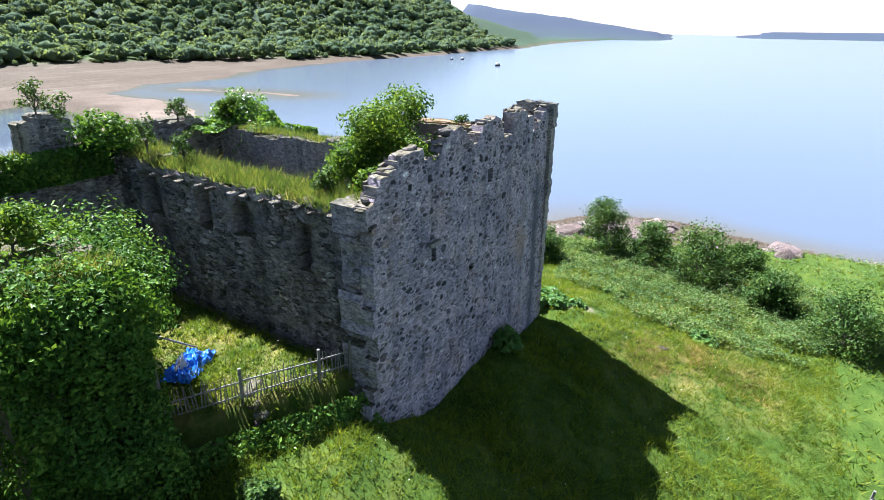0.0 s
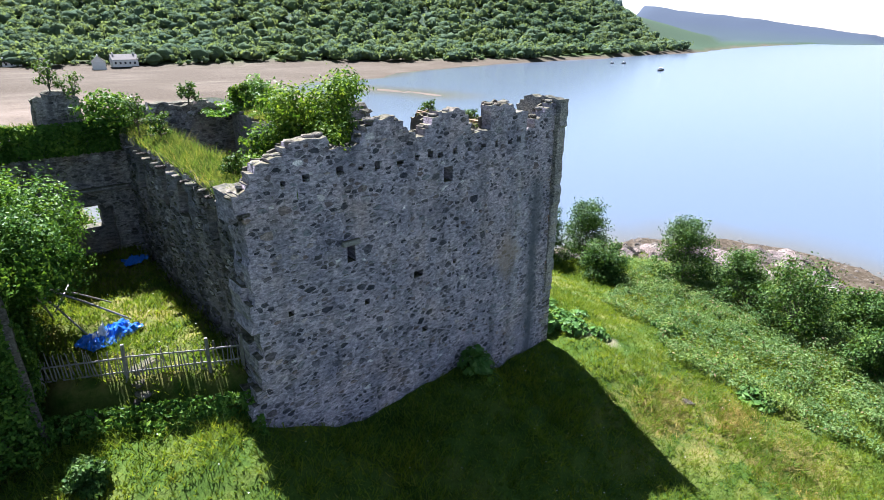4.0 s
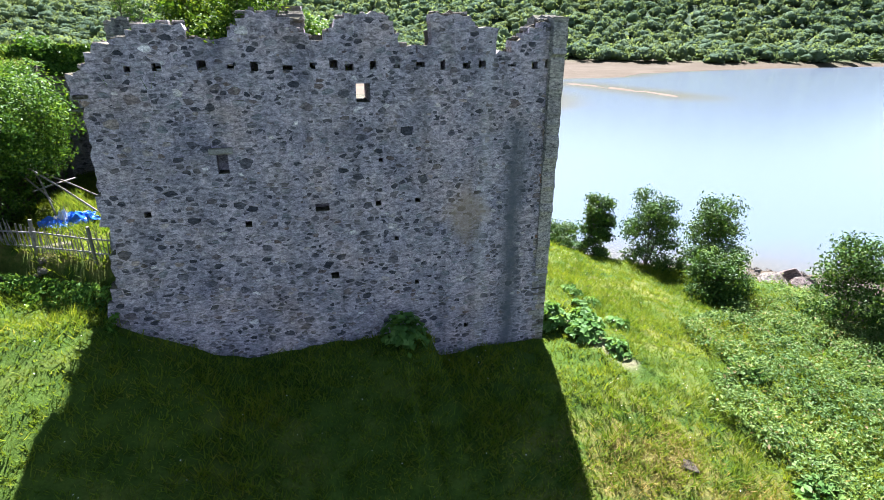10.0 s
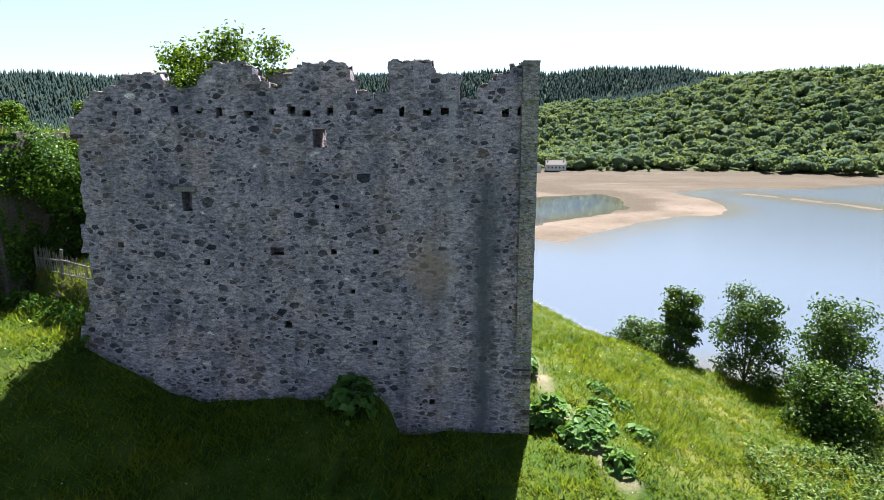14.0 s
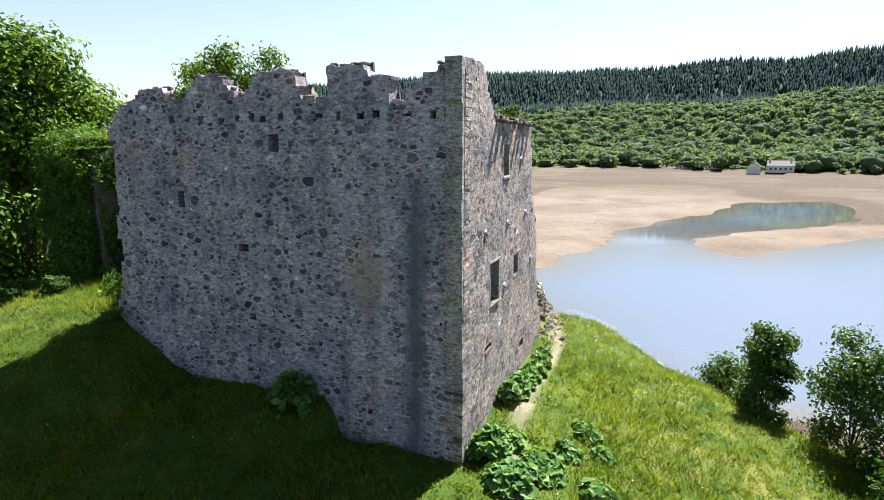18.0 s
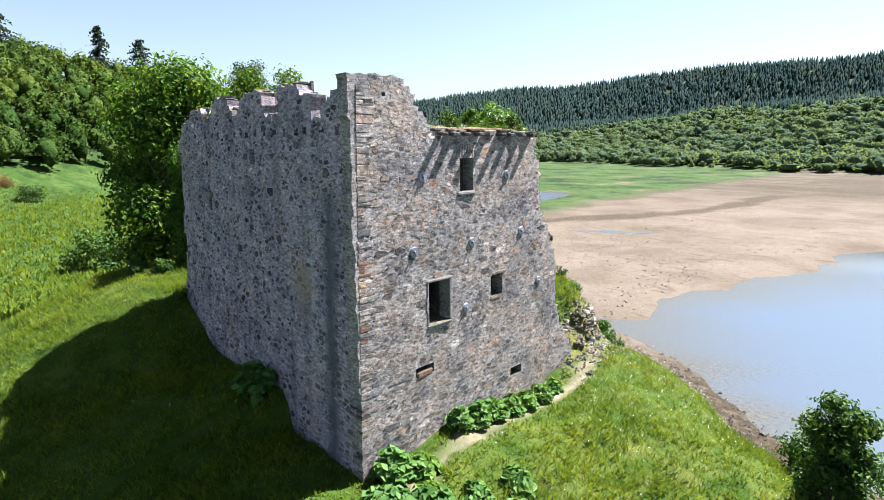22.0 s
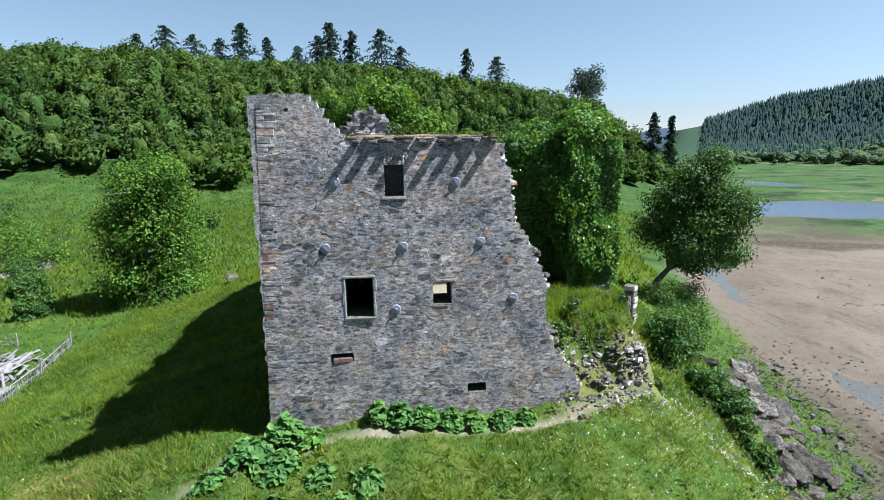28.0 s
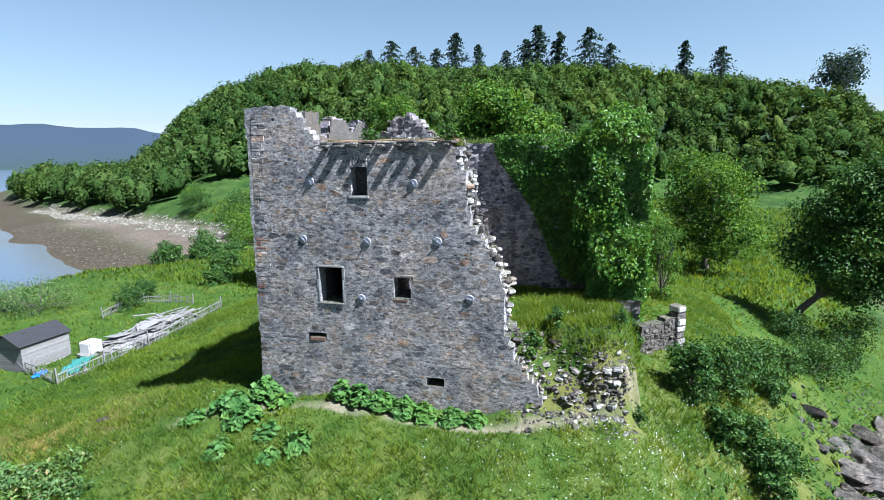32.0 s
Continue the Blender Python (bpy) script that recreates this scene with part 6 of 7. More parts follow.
def bank(x, y):
    return (inland(x, y) > 3.0) & (inland(x, y) < 15 + 3 * wobble(np.stack([x, y], 1), 0.5)) & (y > 19.5 - 0.5 * x * (x > 0))


c = on_ground(rg, 5000, -26, 4, 17, 40, bank)
c[:, 2] += 0.08 + 0.4 * rg.uniform(0, 1, len(c)) * (0.6 + 0.5 * wobble(c[:, :2], 1.4, 2.0))
c = np.concatenate([c, c + rg.normal(size=c.shape) * 0.12])
v, f = leaf_quads(rg, c, 0.22, np.repeat([[0, 0, 1.0]], len(c), 0), 0.4, 0.45)
put("bracken", quick("bracken", v, f), BUSH_LEAF, None, "rank weeds and bramble on the steep bank above the rocks", category="bracken", kind="stuff")


def meadow(x, y):
    e = ((x - 1.2) / 5.4) ** 2 + ((y - 17.5) / 5.6) ** 2
    return (rg.uniform(0, 1, len(x)) < np.exp(-e)) & open_turf(x, y)


c = np.concatenate([on_ground(rg, 9000, -8, 11, 6, 27, meadow), on_ground(rg, 500, -20, 8, -12, 24, open_turf)])
c[:, 2] += rg.uniform(0.22, 0.5, len(c))
v, f = leaf_quads(rg, c, 0.04, np.repeat([[0, 0, 1.0]], len(c), 0), 0.3, 1.0)
put("daisies", quick("daisies", v, f), PETAL, None, "white ox-eye daisies scattered over the bank", category="flowers", kind="stuff")


# large-leaved plants along the foot of the sunlit wall and on the slope
def butterbur(x, y, r, n, h, seed):
    rg_ = np.random.default_rng(seed)
    z = float(ground(x, y)[0])
    ob = empty("butterbur", (x, y, z), "clump of large-leaved green butterbur at the wall foot", "plant", "butterbur clumps")
    n = int(n * 1.7)
    a, q = rg_.uniform(0, 2 * np.pi, n), r * np.sqrt(rg_.uniform(0, 1, n))
    lx, ly = q * np.cos(a), q * np.sin(a)
    lz = ground(x + lx, y + ly) - z + h * (0.35 + 0.65 * (1 - (q / r) ** 2)) * rg_.uniform(0.55, 1.0, n)
    pts = np.stack([lx, ly, lz], 1)
    v_, f_ = leaf_quads(rg_, pts, 0.31, np.stack([lx / r, ly / r, np.full(n, 1.1)], 1), 0.2, 0.85)
    put("leaf_mass", quick("leaf_mass", v_, f_), DOCK, ob, kind="stuff")
    roots = pts[: n // 3].copy()
    stems = []
    for t in roots[::2]:
        stems.append(tube([(t[0] * 0.6, t[1] * 0.6, float(ground(x + t[0] * 0.6, y + t[1] * 0.6)[0]) - z - 0.05), t], [0.015, 0.01], 3))
    v_, f_ = join(stems)
    put("stalk", quick("stalk", v_, f_), DOCK, ob, kind="stuff")


for k, (x, y, r, n, h) in enumerate([(0.75, 0.7, 0.75, 150, 1.2), (1.9, -0.4, 0.9, 150, 0.8), (2.6, 0.7, 0.8, 110, 0.6), (1.2, 1.7, 0.55, 70, 0.6), (0.35, 4.3, 0.5, 90, 0.8), (0.4, 5.2, 0.55, 110, 0.9), (0.4, 6.2, 0.6, 120, 0.85), (0.45, 7.2, 0.55, 110, 0.7), (0.5, 8.2, 0.5, 90, 0.6), (0.45, 9.4, 0.5, 80, 0.55), (0.35, 10.4, 0.4, 50, 0.35), (3.6, 3.9, 0.55, 60, 0.5), (4.3, 3.0, 0.45, 40, 0.4), (4.4, 0.8, 0.6, 60, 0.45), (3.2, 2.2, 0.5, 40, 0.4), (-6.4, -0.75, 0.9, 130, 1.3), (2.9, -1.6, 0.55, 50, 0.45), (9.2, -2.6, 0.9, 90, 0.6), (6.4, -9.2, 1.0, 90, 0.7)]):
    butterbur(x, y, r, n, h, 500 + k)


# ---- rocks ----
def rock_mesh(seed, squash=0.6, sub=2):
    v, f = ico(sub)
    rg_ = np.random.default_rng(seed)
    w = 1 + 0.3 * wobble(v, 1.9, seed * 1.3) + 0.14 * wobble(v, 5.0, seed * 2.1) + 0.09 * wobble(v * (0.5, 0.5, 2.0), 9.0, seed * 0.7)
    v = v * w[:, None]
    for _ in range(18):
        d_ = rg_.normal(size=3)
        d_ /= np.linalg.norm(d_)
        over = np.maximum(0, v @ d_ - rg_.uniform(0.3, 0.7))
        v = v - over[:, None] * d_ * 0.8
    v[:, 2] *= squash
    me = quick("boulder", v, f)
    return me


ROCKS = [rock_mesh(60 + k, 0.34 + 0.05 * k, 3) for k in range(6)]
PALE_ROCKS = [rock_mesh(70 + k, 0.45 + 0.07 * k, 3) for k in range(6)]
SMALL = [rock_mesh(80 + k, 0.7, 1) for k in range(6)]
for me in PALE_ROCKS:
    me.materials.append(OUTCROP)
for me in ROCKS + SMALL:
    me.materials.append(ROCK)
CHUNKS = [rock_mesh(90 + k, 0.7, 1) for k in range(6)]
for me in CHUNKS:
    me.materials.append(RUBBLE)


# fallen masonry on the stump of the cross wall
pile = np.random.default_rng(17)
for k in range(46):
    t = pile.uniform(-1, 1)
    ob = new("stone", CHUNKS[k % 6])
    ob.parent = wall_f
    r = pile.uniform(0.2, 0.42)
    ob.matrix_basis = pose(-9.75 + pile.uniform(-0.5, 0.5), 4.2 + 1.9 * t, 20.5 + 1.4 * (1 - t * t) * pile.uniform(0.4, 1.0), *pile.uniform(-20, 20, 2), pile.uniform(0, 360)) @ Matrix.Diagonal((r * 1.3, r, r * 0.7, 1))


def boulder(x, y, r, seed, sink=0.25, name="boulder", label="weathered grey shore boulder with dark seaweed", group="shore boulders", z=None, shapes=None):
    rg_ = np.random.default_rng(seed)
    ob = new(name, (shapes or ROCKS)[seed % 6] if r > 0.35 else SMALL[seed % 6])
    ob.matrix_basis = pose(x, y, (float(ground(x, y)[0]) if z is None else z) + r * sink, *rg_.uniform(-14, 14, 2), rg_.uniform(0, 360)) @ Matrix.Diagonal((r * rg_.uniform(0.8, 1.5), r * rg_.uniform(0.7, 1.2), r, 1))
    return tagged(ob, label, "rock", group)


rg = np.random.default_rng(71)
coast = np.array([(46, -24), (50, 0), (38, 14), (30, 19), (20, 22), (8, 26), (1, 29), (-4, 33), (-10, 35), (-16, 37), (-24, 40)], dtype=float)
for k in range(150):
    t = rg.uniform(0, len(coast) - 1.001)
    i = int(t)
    q = coast[i] + (coast[i + 1] - coast[i]) * (t - i) + rg.normal(size=2) * (2.2 if k % 3 else 1.0)
    boulder(q[0], q[1], rg.uniform(0.2, 0.55) * (1.7 if k % 12 == 0 else 1), 1000 + k)
for k, (x, y, r) in enumerate([(-12.0, 32.0, 2.4), (-8.8, 30.8, 1.5), (-5.6, 29.6, 1.7), (22.0, 18.5, 2.2), (27.5, 15.5, 2.6), (31.5, 13.0, 2.4), (35.5, 11.5, 2.8), (40.5, 8.0, 2.8), (43.5, 2.5, 2.6), (-10.5, 29.5, 2.6), (-13.5, 31.0, 2.2), (-7.5, 28.2, 1.6), (-4.0, 26.5, 2.0), (-2.0, 25.2, 1.4), (-16.5, 33.5, 1.6), (26.5, 11.0, 3.2), (30.5, 8.0, 2.4), (34.0, 3.0, 2.6), (37.5, -6.0, 2.2), (23.5, 15.0, 2.0), (40, -14, 2.4), (-20.5, 36.5, 1.5)]):
    for q in range(5):
        a = q * 1.26 + k
        d_ = r * (0.62 if q else 0.0)
        boulder(x + d_ * math.cos(a), y + d_ * math.sin(a), r * (0.85 if q == 0 else rg.uniform(0.4, 0.65)), 2000 + 7 * k + q, 0.0, "outcrop", "pale cracked rock outcrop with lichen and turf", "shore outcrops", None, PALE_ROCKS)
CRAGS = [rock_mesh(120 + k, 0.55, 4) for k in range(3)]
for me in CRAGS:
    me.materials.append(OUTCROP)
for k, (x, y, r) in enumerate([(-15.0, 31.2, 1.7), (-12.0, 29.6, 1.5), (-17.8, 33.4, 1.6), (-9.4, 28.4, 1.3), (-13.2, 27.4, 1.1), (-6.8, 27.0, 1.1)]):
    boulder(x, y, r, 5000 + k, 0.12, "outcrop", "craggy folded rock outcrop on the bank above the sand", "shore outcrops", None, [CRAGS[k % 3]] * 6)
bank_rng = np.random.default_rng(55)
for k in range(70):
    x, y = -10.6 + bank_rng.normal() * 1.9, 28.2 + bank_rng.normal() * 1.3
    boulder(x, y, bank_rng.uniform(0.14, 0.5), 6000 + k, 0.15, "boulder", "broken rock lying on the bank above the sand", "bank rocks", None, PALE_ROCKS if k % 4 == 0 else None)
SEA_ROCKS = [rock_mesh(100 + k, 0.42 + 0.05 * k, 3) for k in range(6)]
for me in SEA_ROCKS:
    me.materials.append(SEA_ROCK)
for k, (x, y, r) in enumerate([(38.5, 6.0, 3.6), (43.0, 3.0, 4.2), (46.5, 0.5, 3.0), (34.0, 10.0, 3.2), (30.5, 13.5, 2.8), (34.5, -9.0, 2.6), (32.0, -13.5, 2.4), (37.5, -16.0, 3.0), (41.0, -22.0, 3.2), (36.0, 0.5, 2.8), (40.5, -4.0, 2.6), (28.0, 8.0, 2.0)]):
    for q in range(5):
        a = q * 1.31 + k * 0.7
        d_ = r * (0.7 if q else 0.0)
        boulder(x + d_ * math.cos(a), y + d_ * math.sin(a), r * (0.9 if q == 0 else rg.uniform(0.35, 0.6)), 4000 + 7 * k + q, 0.08, "outcrop", "pinkish brown sea-worn rock on the shore", "shore outcrops", None, SEA_ROCKS)
boulder(-26.0, -8.0, 0.9, 2101, 0.4, "boulder", "pale lichened boulder in the meadow grass", "meadow boulders", None, PALE_ROCKS)
boulder(2.2, -7.2, 0.5, 2102, 0.15, "boulder", "half-buried pale boulder in dry grass", "meadow boulders", None, PALE_ROCKS)
pebbles = []
for k in range(2600):
    t = rg.uniform(0, len(coast) - 1.001)
    i = int(t)
    q = coast[i] + (coast[i + 1] - coast[i]) * (t - i) + rg.normal(size=2) * 3.2
    pebbles.append((q[0], q[1], rg.uniform(0.08, 0.3)))
pebbles = np.array(pebbles)
bv = np.empty((len(SMALL[0].vertices), 3), dtype=np.float32)
SMALL[0].vertices.foreach_get("co", bv.ravel())
bf = np.array([p_.vertices[:] for p_ in SMALL[0].polygons])
pz = ground(pebbles[:, 0], pebbles[:, 1])
pv = np.stack([pebbles[:, 0], pebbles[:, 1], pz], 1)[:, None] + bv[None] * pebbles[:, 2][:, None, None]
put("shingle", quick("shingle", pv.reshape(-1, 3), (bf[None] + (np.arange(len(pebbles)) * len(bv))[:, None, None]).reshape(-1, 3)), ROCK, None, "loose stones and weed along the tide line", category="shingle", kind="stuff")

# weed-grown stones strewn over the sand flats
n = 1500
fx, fy = -rg.gamma(2.0, 16.0, n) - 8, 36 + rg.gamma(2.0, 22.0, n)
keep = (signed(fx, fy, SANDS) > 1.5) & (wobble(np.stack([fx, fy], 1), 0.12, 3.0) > -0.1)
fx, fy = fx[keep], fy[keep]
n = len(fx)
cx, cy = rg.uniform(-125, -36, 9000), rg.uniform(-150, -40, 9000)
keep = signed(cx, cy, COVE) > 0.5
fx, fy = np.concatenate([fx, cx[keep]]), np.concatenate([fy, cy[keep]])
n = len(fx)
oct_v = np.array([(1, 0, 0), (-1, 0, 0), (0, 1, 0), (0, -1, 0), (0, 0, 0.5), (0, 0, -0.4)])
oct_f = np.array([(0, 2, 4), (2, 1, 4), (1, 3, 4), (3, 0, 4), (2, 0, 5), (1, 2, 5), (3, 1, 5), (0, 3, 5)])
fv = np.stack([fx, fy, ground(fx, fy) + 0.02], 1)[:, None] + oct_v[None] * rg.uniform(0.05, 0.22, (n, 1, 1)) * rg.uniform(0.6, 1.5, (n, 6, 1))
put("strewn_stones", quick("strewn_stones", fv.reshape(-1, 3), (oct_f[None] + (np.arange(n) * 6)[:, None, None]).reshape(-1, 3)), ROCK, None, "dark weedy stones strewn over the sand and the cove", category="stones", kind="stuff")

px_, py_ = rg.uniform(-140, -45, 26000), rg.uniform(-190, -42, 26000)
e_ = signed(px_, py_, COVE)
keep = (e_ > -1.5) & (e_ < 9 + 3 * wobble(np.stack([px_, py_], 1), 0.2, 2.0)) & (ground(px_, py_) > 0.8)
px_, py_ = px_[keep], py_[keep]
n = len(px_)
fv = np.stack([px_, py_, ground(px_, py_) + 0.04], 1)[:, None] + oct_v[None] * rg.uniform(0.16, 0.5, (n, 1, 1)) * rg.uniform(0.6, 1.5, (n, 6, 1))
put("storm_beach", quick("storm_beach", fv.reshape(-1, 3), (oct_f[None] + (np.arange(n) * 6)[:, None, None]).reshape(-1, 3)), LIME, None, "pale stones along the head of the cove", category="stones", kind="stuff")

# rubble slope at the broken end and the low wall beyond it
heap = empty("rubble_heap", (-1.5, 14.5, 9.5), "slope of fallen pale masonry overgrown with weeds", "rubble")
def broken_block(seed, mat):
    rg_ = np.random.default_rng(seed)
    bm_ = bmesh.new()
    box(bm_, (1.0, rg_.uniform(0.6, 0.9), rg_.uniform(0.3, 0.5)), None, 0.1)
    for v_ in bm_.verts:
        v_.co += Vector(rg_.uniform(-1, 1, 3)) * 0.09
    me_ = bpy.data.meshes.new("stone")
    bm_.to_mesh(me_)
    bm_.free()
    me_.materials.append(mat)
    return me_


FALLEN = [broken_block(1600 + k, (LIME, OUTCROP, LIME)[k % 3]) for k in range(12)]
for k in range(298):
    x, y = rg.normal() * 0.75 - 0.95, rg.uniform(11.9, 16.4)
    z = float(ground(x, y)[0])
    r = 0.11 + 0.32 * rg.random() ** 3
    ob = new("stone", FALLEN[k % 12])
    ob.parent = heap
    ob.matrix_basis = pose(x + 1.5, y - 14.5, z - 9.5 - r * 0.02, rg.uniform(-14, 14), 12 + rg.uniform(-16, 16), rg.uniform(0, 360)) @ Matrix.Scale(r, 4)
n = 1300
x, y = rg.normal(size=n) * 0.85 - 1.0, rg.uniform(11.6, 16.8, n)
fv = np.stack([x + 1.5, y - 14.5, ground(x, y) - 9.5], 1)[:, None] + oct_v[None] * rg.uniform(0.03, 0.1, (n, 1, 1)) * rg.uniform(0.6, 1.6, (n, 6, 1))
put("gravel", quick("gravel", fv.reshape(-1, 3), (oct_f[None] + (np.arange(n) * 6)[:, None, None]).reshape(-1, 3)), OUTCROP, heap, kind="stuff")
low = empty("low_wall", (-7.2, 18.4, 9.0), "low ruined stone wall with a pale end pier", "wall")


def front_low(s, z, d):
    return -7.0 - 0.62 * s + 0.78 * d, 17.4 + 0.78 * s + 0.62 * d, z


in_low = under([(0.0, 11.0), (0.8, 11.1), (1.4, 11.05), (2.1, 11.2), (2.25, 11.25), (2.9, 11.3)])
me = slab("core", 0.0, 2.9, 8.0, 11.9, in_low, front_low, 0.6)
ob = put("core", me, RUBBLE, low)
ob.location = (7.2, -18.4, -9.0)
L1 = stones(np.random.default_rng(5), 0.05, 2.3, 8.4, 11.6, in_low, front_low, (), 0.7, (0.01, 0.05), 0.1) - np.array((-7.2, 18.4, 9.0))
for b_ in L1:
    put("stone", quick("stone", b_, RING, FACE), RUBBLE, low)
for k in range(8):
    block("pier_stone", (-7.0 - 0.62 * 2.6 + 7.05, 17.4 + 0.78 * 2.6 - 18.55, 0.15 + 0.35 * k), (0.6 - 0.05 * (k % 2), 0.62 + 0.06 * (k % 3), 0.34), LIME if k % 3 else OUTCROP, low, 600 + k, 0.05, 128 + 3 * (k % 3))
tuft = [(-1.6, 12.5, 0.75, 900), (-2.6, 13.4, 0.5, 400), (-3.4, 16.2, 0.5, 350), (-0.9, 16.9, 0.4, 300), (-6.4, 16.6, 0.6, 500), (-5.2, 17.0, 0.5, 400)]
for k, (x, y, r, n) in enumerate(tuft):
    tree("weed_bush", x, y, 1.3, round_lobes(700 + k, r, 1.1, 5, 0.2), n, 0.12, BUSH_LEAF, "weeds and saplings rooted in the rubble slope", "bush", 0.02, 700 + k, 0.1, None, 0.3, "weeds on the rubble")
for k, (x, y, h, r) in enumerate([(-5.2, 19.5, 2.6, 1.3), (-6.6, 20.7, 3.0, 1.5), (-7.9, 21.9, 3.0, 1.5), (-3.6, 20.7, 1.8, 1.0), (-4.4, 21.8, 2.0, 1.2), (-3.4, 22.6, 2.1, 1.2), (-4.6, 23.3, 1.9, 1.2), (-29.8, 35.6, 3.6, 2.6), (-26.8, 34.0, 2.8, 2.0), (-24.5, 29.6, 2.4, 1.8), (-22.5, 31.5, 3.4, 2.4), (-19, 29.5, 2.6, 2.0), (-9.6, 22.6, 2.2, 1.5), (-11.2, 23.6, 2.4, 1.7), (-12.8, 24.4, 2.4, 1.6), (-10.6, 24.4, 1.6, 1.2), (-14.6, 26.0, 2.2, 1.6), (-2.4, 23.4, 1.2, 0.9)]):
    tree("shrub", x, y, h, round_lobes(750 + k, r, h, 9, 0.05), 2600, 0.17, BUSH_LEAF, "leafy green shrub on the bank above the rocks", "shrub", 0.05, 750 + k, 0.1, None, 0.4, "shrubs on the bank")

# ---- the courtyard fence, tarpaulin and poles ----
def paling(name, line, post_gap, step, h, label, seed, lean=0.08, low=0.0):
    """A paling fence along a line of points: posts, two rails a bay, and each pale."""
    rg_ = np.random.default_rng(seed)
    x0, y0 = line[0]
    z0 = float(ground(x0, y0)[0]) + low
    ob = empty(name, (x0, y0, z0), label, "fence")

    def spot(x, y):
        return Vector((x - x0, y - y0, float(ground(x, y)[0]) + low - z0))
    pale = bmesh.new()
    box(pale, (0.055, 0.022, h), pose(0, 0, h / 2), 0.006)
    for v_ in pale.verts:
        if v_.co.z > h * 0.9:
            v_.co.x *= 0.35
    pm = bpy.data.meshes.new("pale")
    pale.to_mesh(pm)
    pale.free()
    pm.materials.append(OLD_WOOD)
    for (ax, ay), (bx, by) in zip(line[:-1], line[1:]):
        length = math.hypot(bx - ax, by - ay)
        turn = math.degrees(math.atan2(by - ay, bx - ax))
        bm_ = bmesh.new()
        box(bm_, (0.1, 0.1, h + 0.45), pose(0, 0, (h + 0.45) / 2 - 0.2), 0.012)
        q = part("post", bm_, OLD_WOOD, ob)
        q.matrix_basis = Matrix.Translation(spot(ax, ay)) @ pose(0, 0, 0, *rg_.uniform(-4, 4, 2), turn)
        a, b = spot(ax, ay), spot(bx, by)
        for t in (0.25, 0.78):
            bm_ = bmesh.new()
            box(bm_, (length, 0.035, 0.06), None, 0.008)
            q = part("rail", bm_, OLD_WOOD, ob)
            d_ = b - a
            q.matrix_basis = Matrix.Translation((a + b) / 2 + Vector((0, 0, h * t))) @ pose(0, 0, 0, 0, -math.degrees(math.atan2(d_.z, length)) + rg_.uniform(-1.5, 1.5), turn)
        for t in np.arange(step * 0.6, length, step):
            g = spot(ax + (bx - ax) * t / length, ay + (by - ay) * t / length)
            q = new("pale", pm)
            q.parent = ob
            q.matrix_basis = Matrix.Translation(g + Vector((0, 0, -0.03))) @ pose(0, 0, 0, 0, 0, turn) @ pose(0, -0.035, 0, math.degrees(lean) * rg_.uniform(-1, 1.2), rg_.uniform(-7, 7), 0) @ Matrix.Diagonal((1, 1, rg_.uniform(0.85, 1.1), 1))
    ax, ay = line[-1]
    bm_ = bmesh.new()
    box(bm_, (0.1, 0.1, h + 0.45), pose(0, 0, (h + 0.45) / 2 - 0.2), 0.012)
    q = part("post", bm_, OLD_WOOD, ob)
    q.matrix_basis = Matrix.Translation(spot(ax, ay))
    return ob


paling("paling_fence", [(-16.35, 1.35), (-17.35, 1.95), (-19.75, 3.3), (-22.0, 4.75)], 1, 0.12, 1.05, "weathered grey paling fence across the courtyard gap", 81)
paling("paling_fence", [(-6.2, -26.6), (-4.7, -21.2), (-3.5, -17.6), (-6.5, -17.1), (-10.6, -17.3), (-14.9, -17.4), (-20.2, -18.3)], 1, 0.14, 0.85, "sagging grey paling fence round a yard of timber", 82, 0.35)
paling("paling_fence", [(-16.8, -28.6), (-19.2, -29.3), (-22.1, -29.0), (-23.0, -26.5), (-22.6, -23.5)], 1, 0.16, 0.85, "sagging grey paling fence behind a heap of timber", 83, 0.4)
for k, (x, y) in enumerate([(34, -13), (35.4, -15), (36.6, -17), (37.8, -19), (39.0, -21), (40.2, -23)]):
    bm = bmesh.new()
    box(bm, (0.1, 0.1, 1.3), pose(0, 0, 0.5), 0.01)
    ob = part("fence_post", bm, OLD_WOOD, None)
    ob.location = (x, y, float(ground(x, y)[0]))
    tagged(ob, "lone weathered fence post above the shore", "post", "shore fence posts")


def crumpled(name, x, y, sx, sy, h, mat, label, seed, turn=0.0):
    n = 26
    a, b = np.meshgrid(np.linspace(-1, 1, n), np.linspace(-1, 1, n), indexing="ij")
    q = np.stack([a.ravel(), b.ravel()], 1)
    edge = 1 + 0.18 * wobble(q, 2.5, seed)
    px, py = q[:, 0] * sx * edge, q[:, 1] * sy * edge
    c_, s_ = math.cos(turn), math.sin(turn)
    wx_, wy_ = x + px * c_ - py * s_, y + px * s_ + py * c_
    fold = h * (0.5 + 0.5 * wobble(q, 4.0, seed + 1)) * np.clip(1.4 - np.abs(q).max(1) * 1.2, 0.12, 1) + 0.35 * h * np.abs(wobble(q, 9.0, seed + 2)) + 0.04
    z = ground(wx_, wy_) + fold
    i = (np.arange(n - 1)[:, None] * n + np.arange(n - 1)[None]).ravel()
    f_ = np.stack([i, i + n, i + n + 1, i + 1], 1)
    top = np.stack([wx_, wy_, z], 1)
    ob = put(name, quick(name, top, f_), mat, None, label, category="tarpaulin")
    ob.modifiers.new("thickness", "SOLIDIFY").thickness = 0.012
    return ob


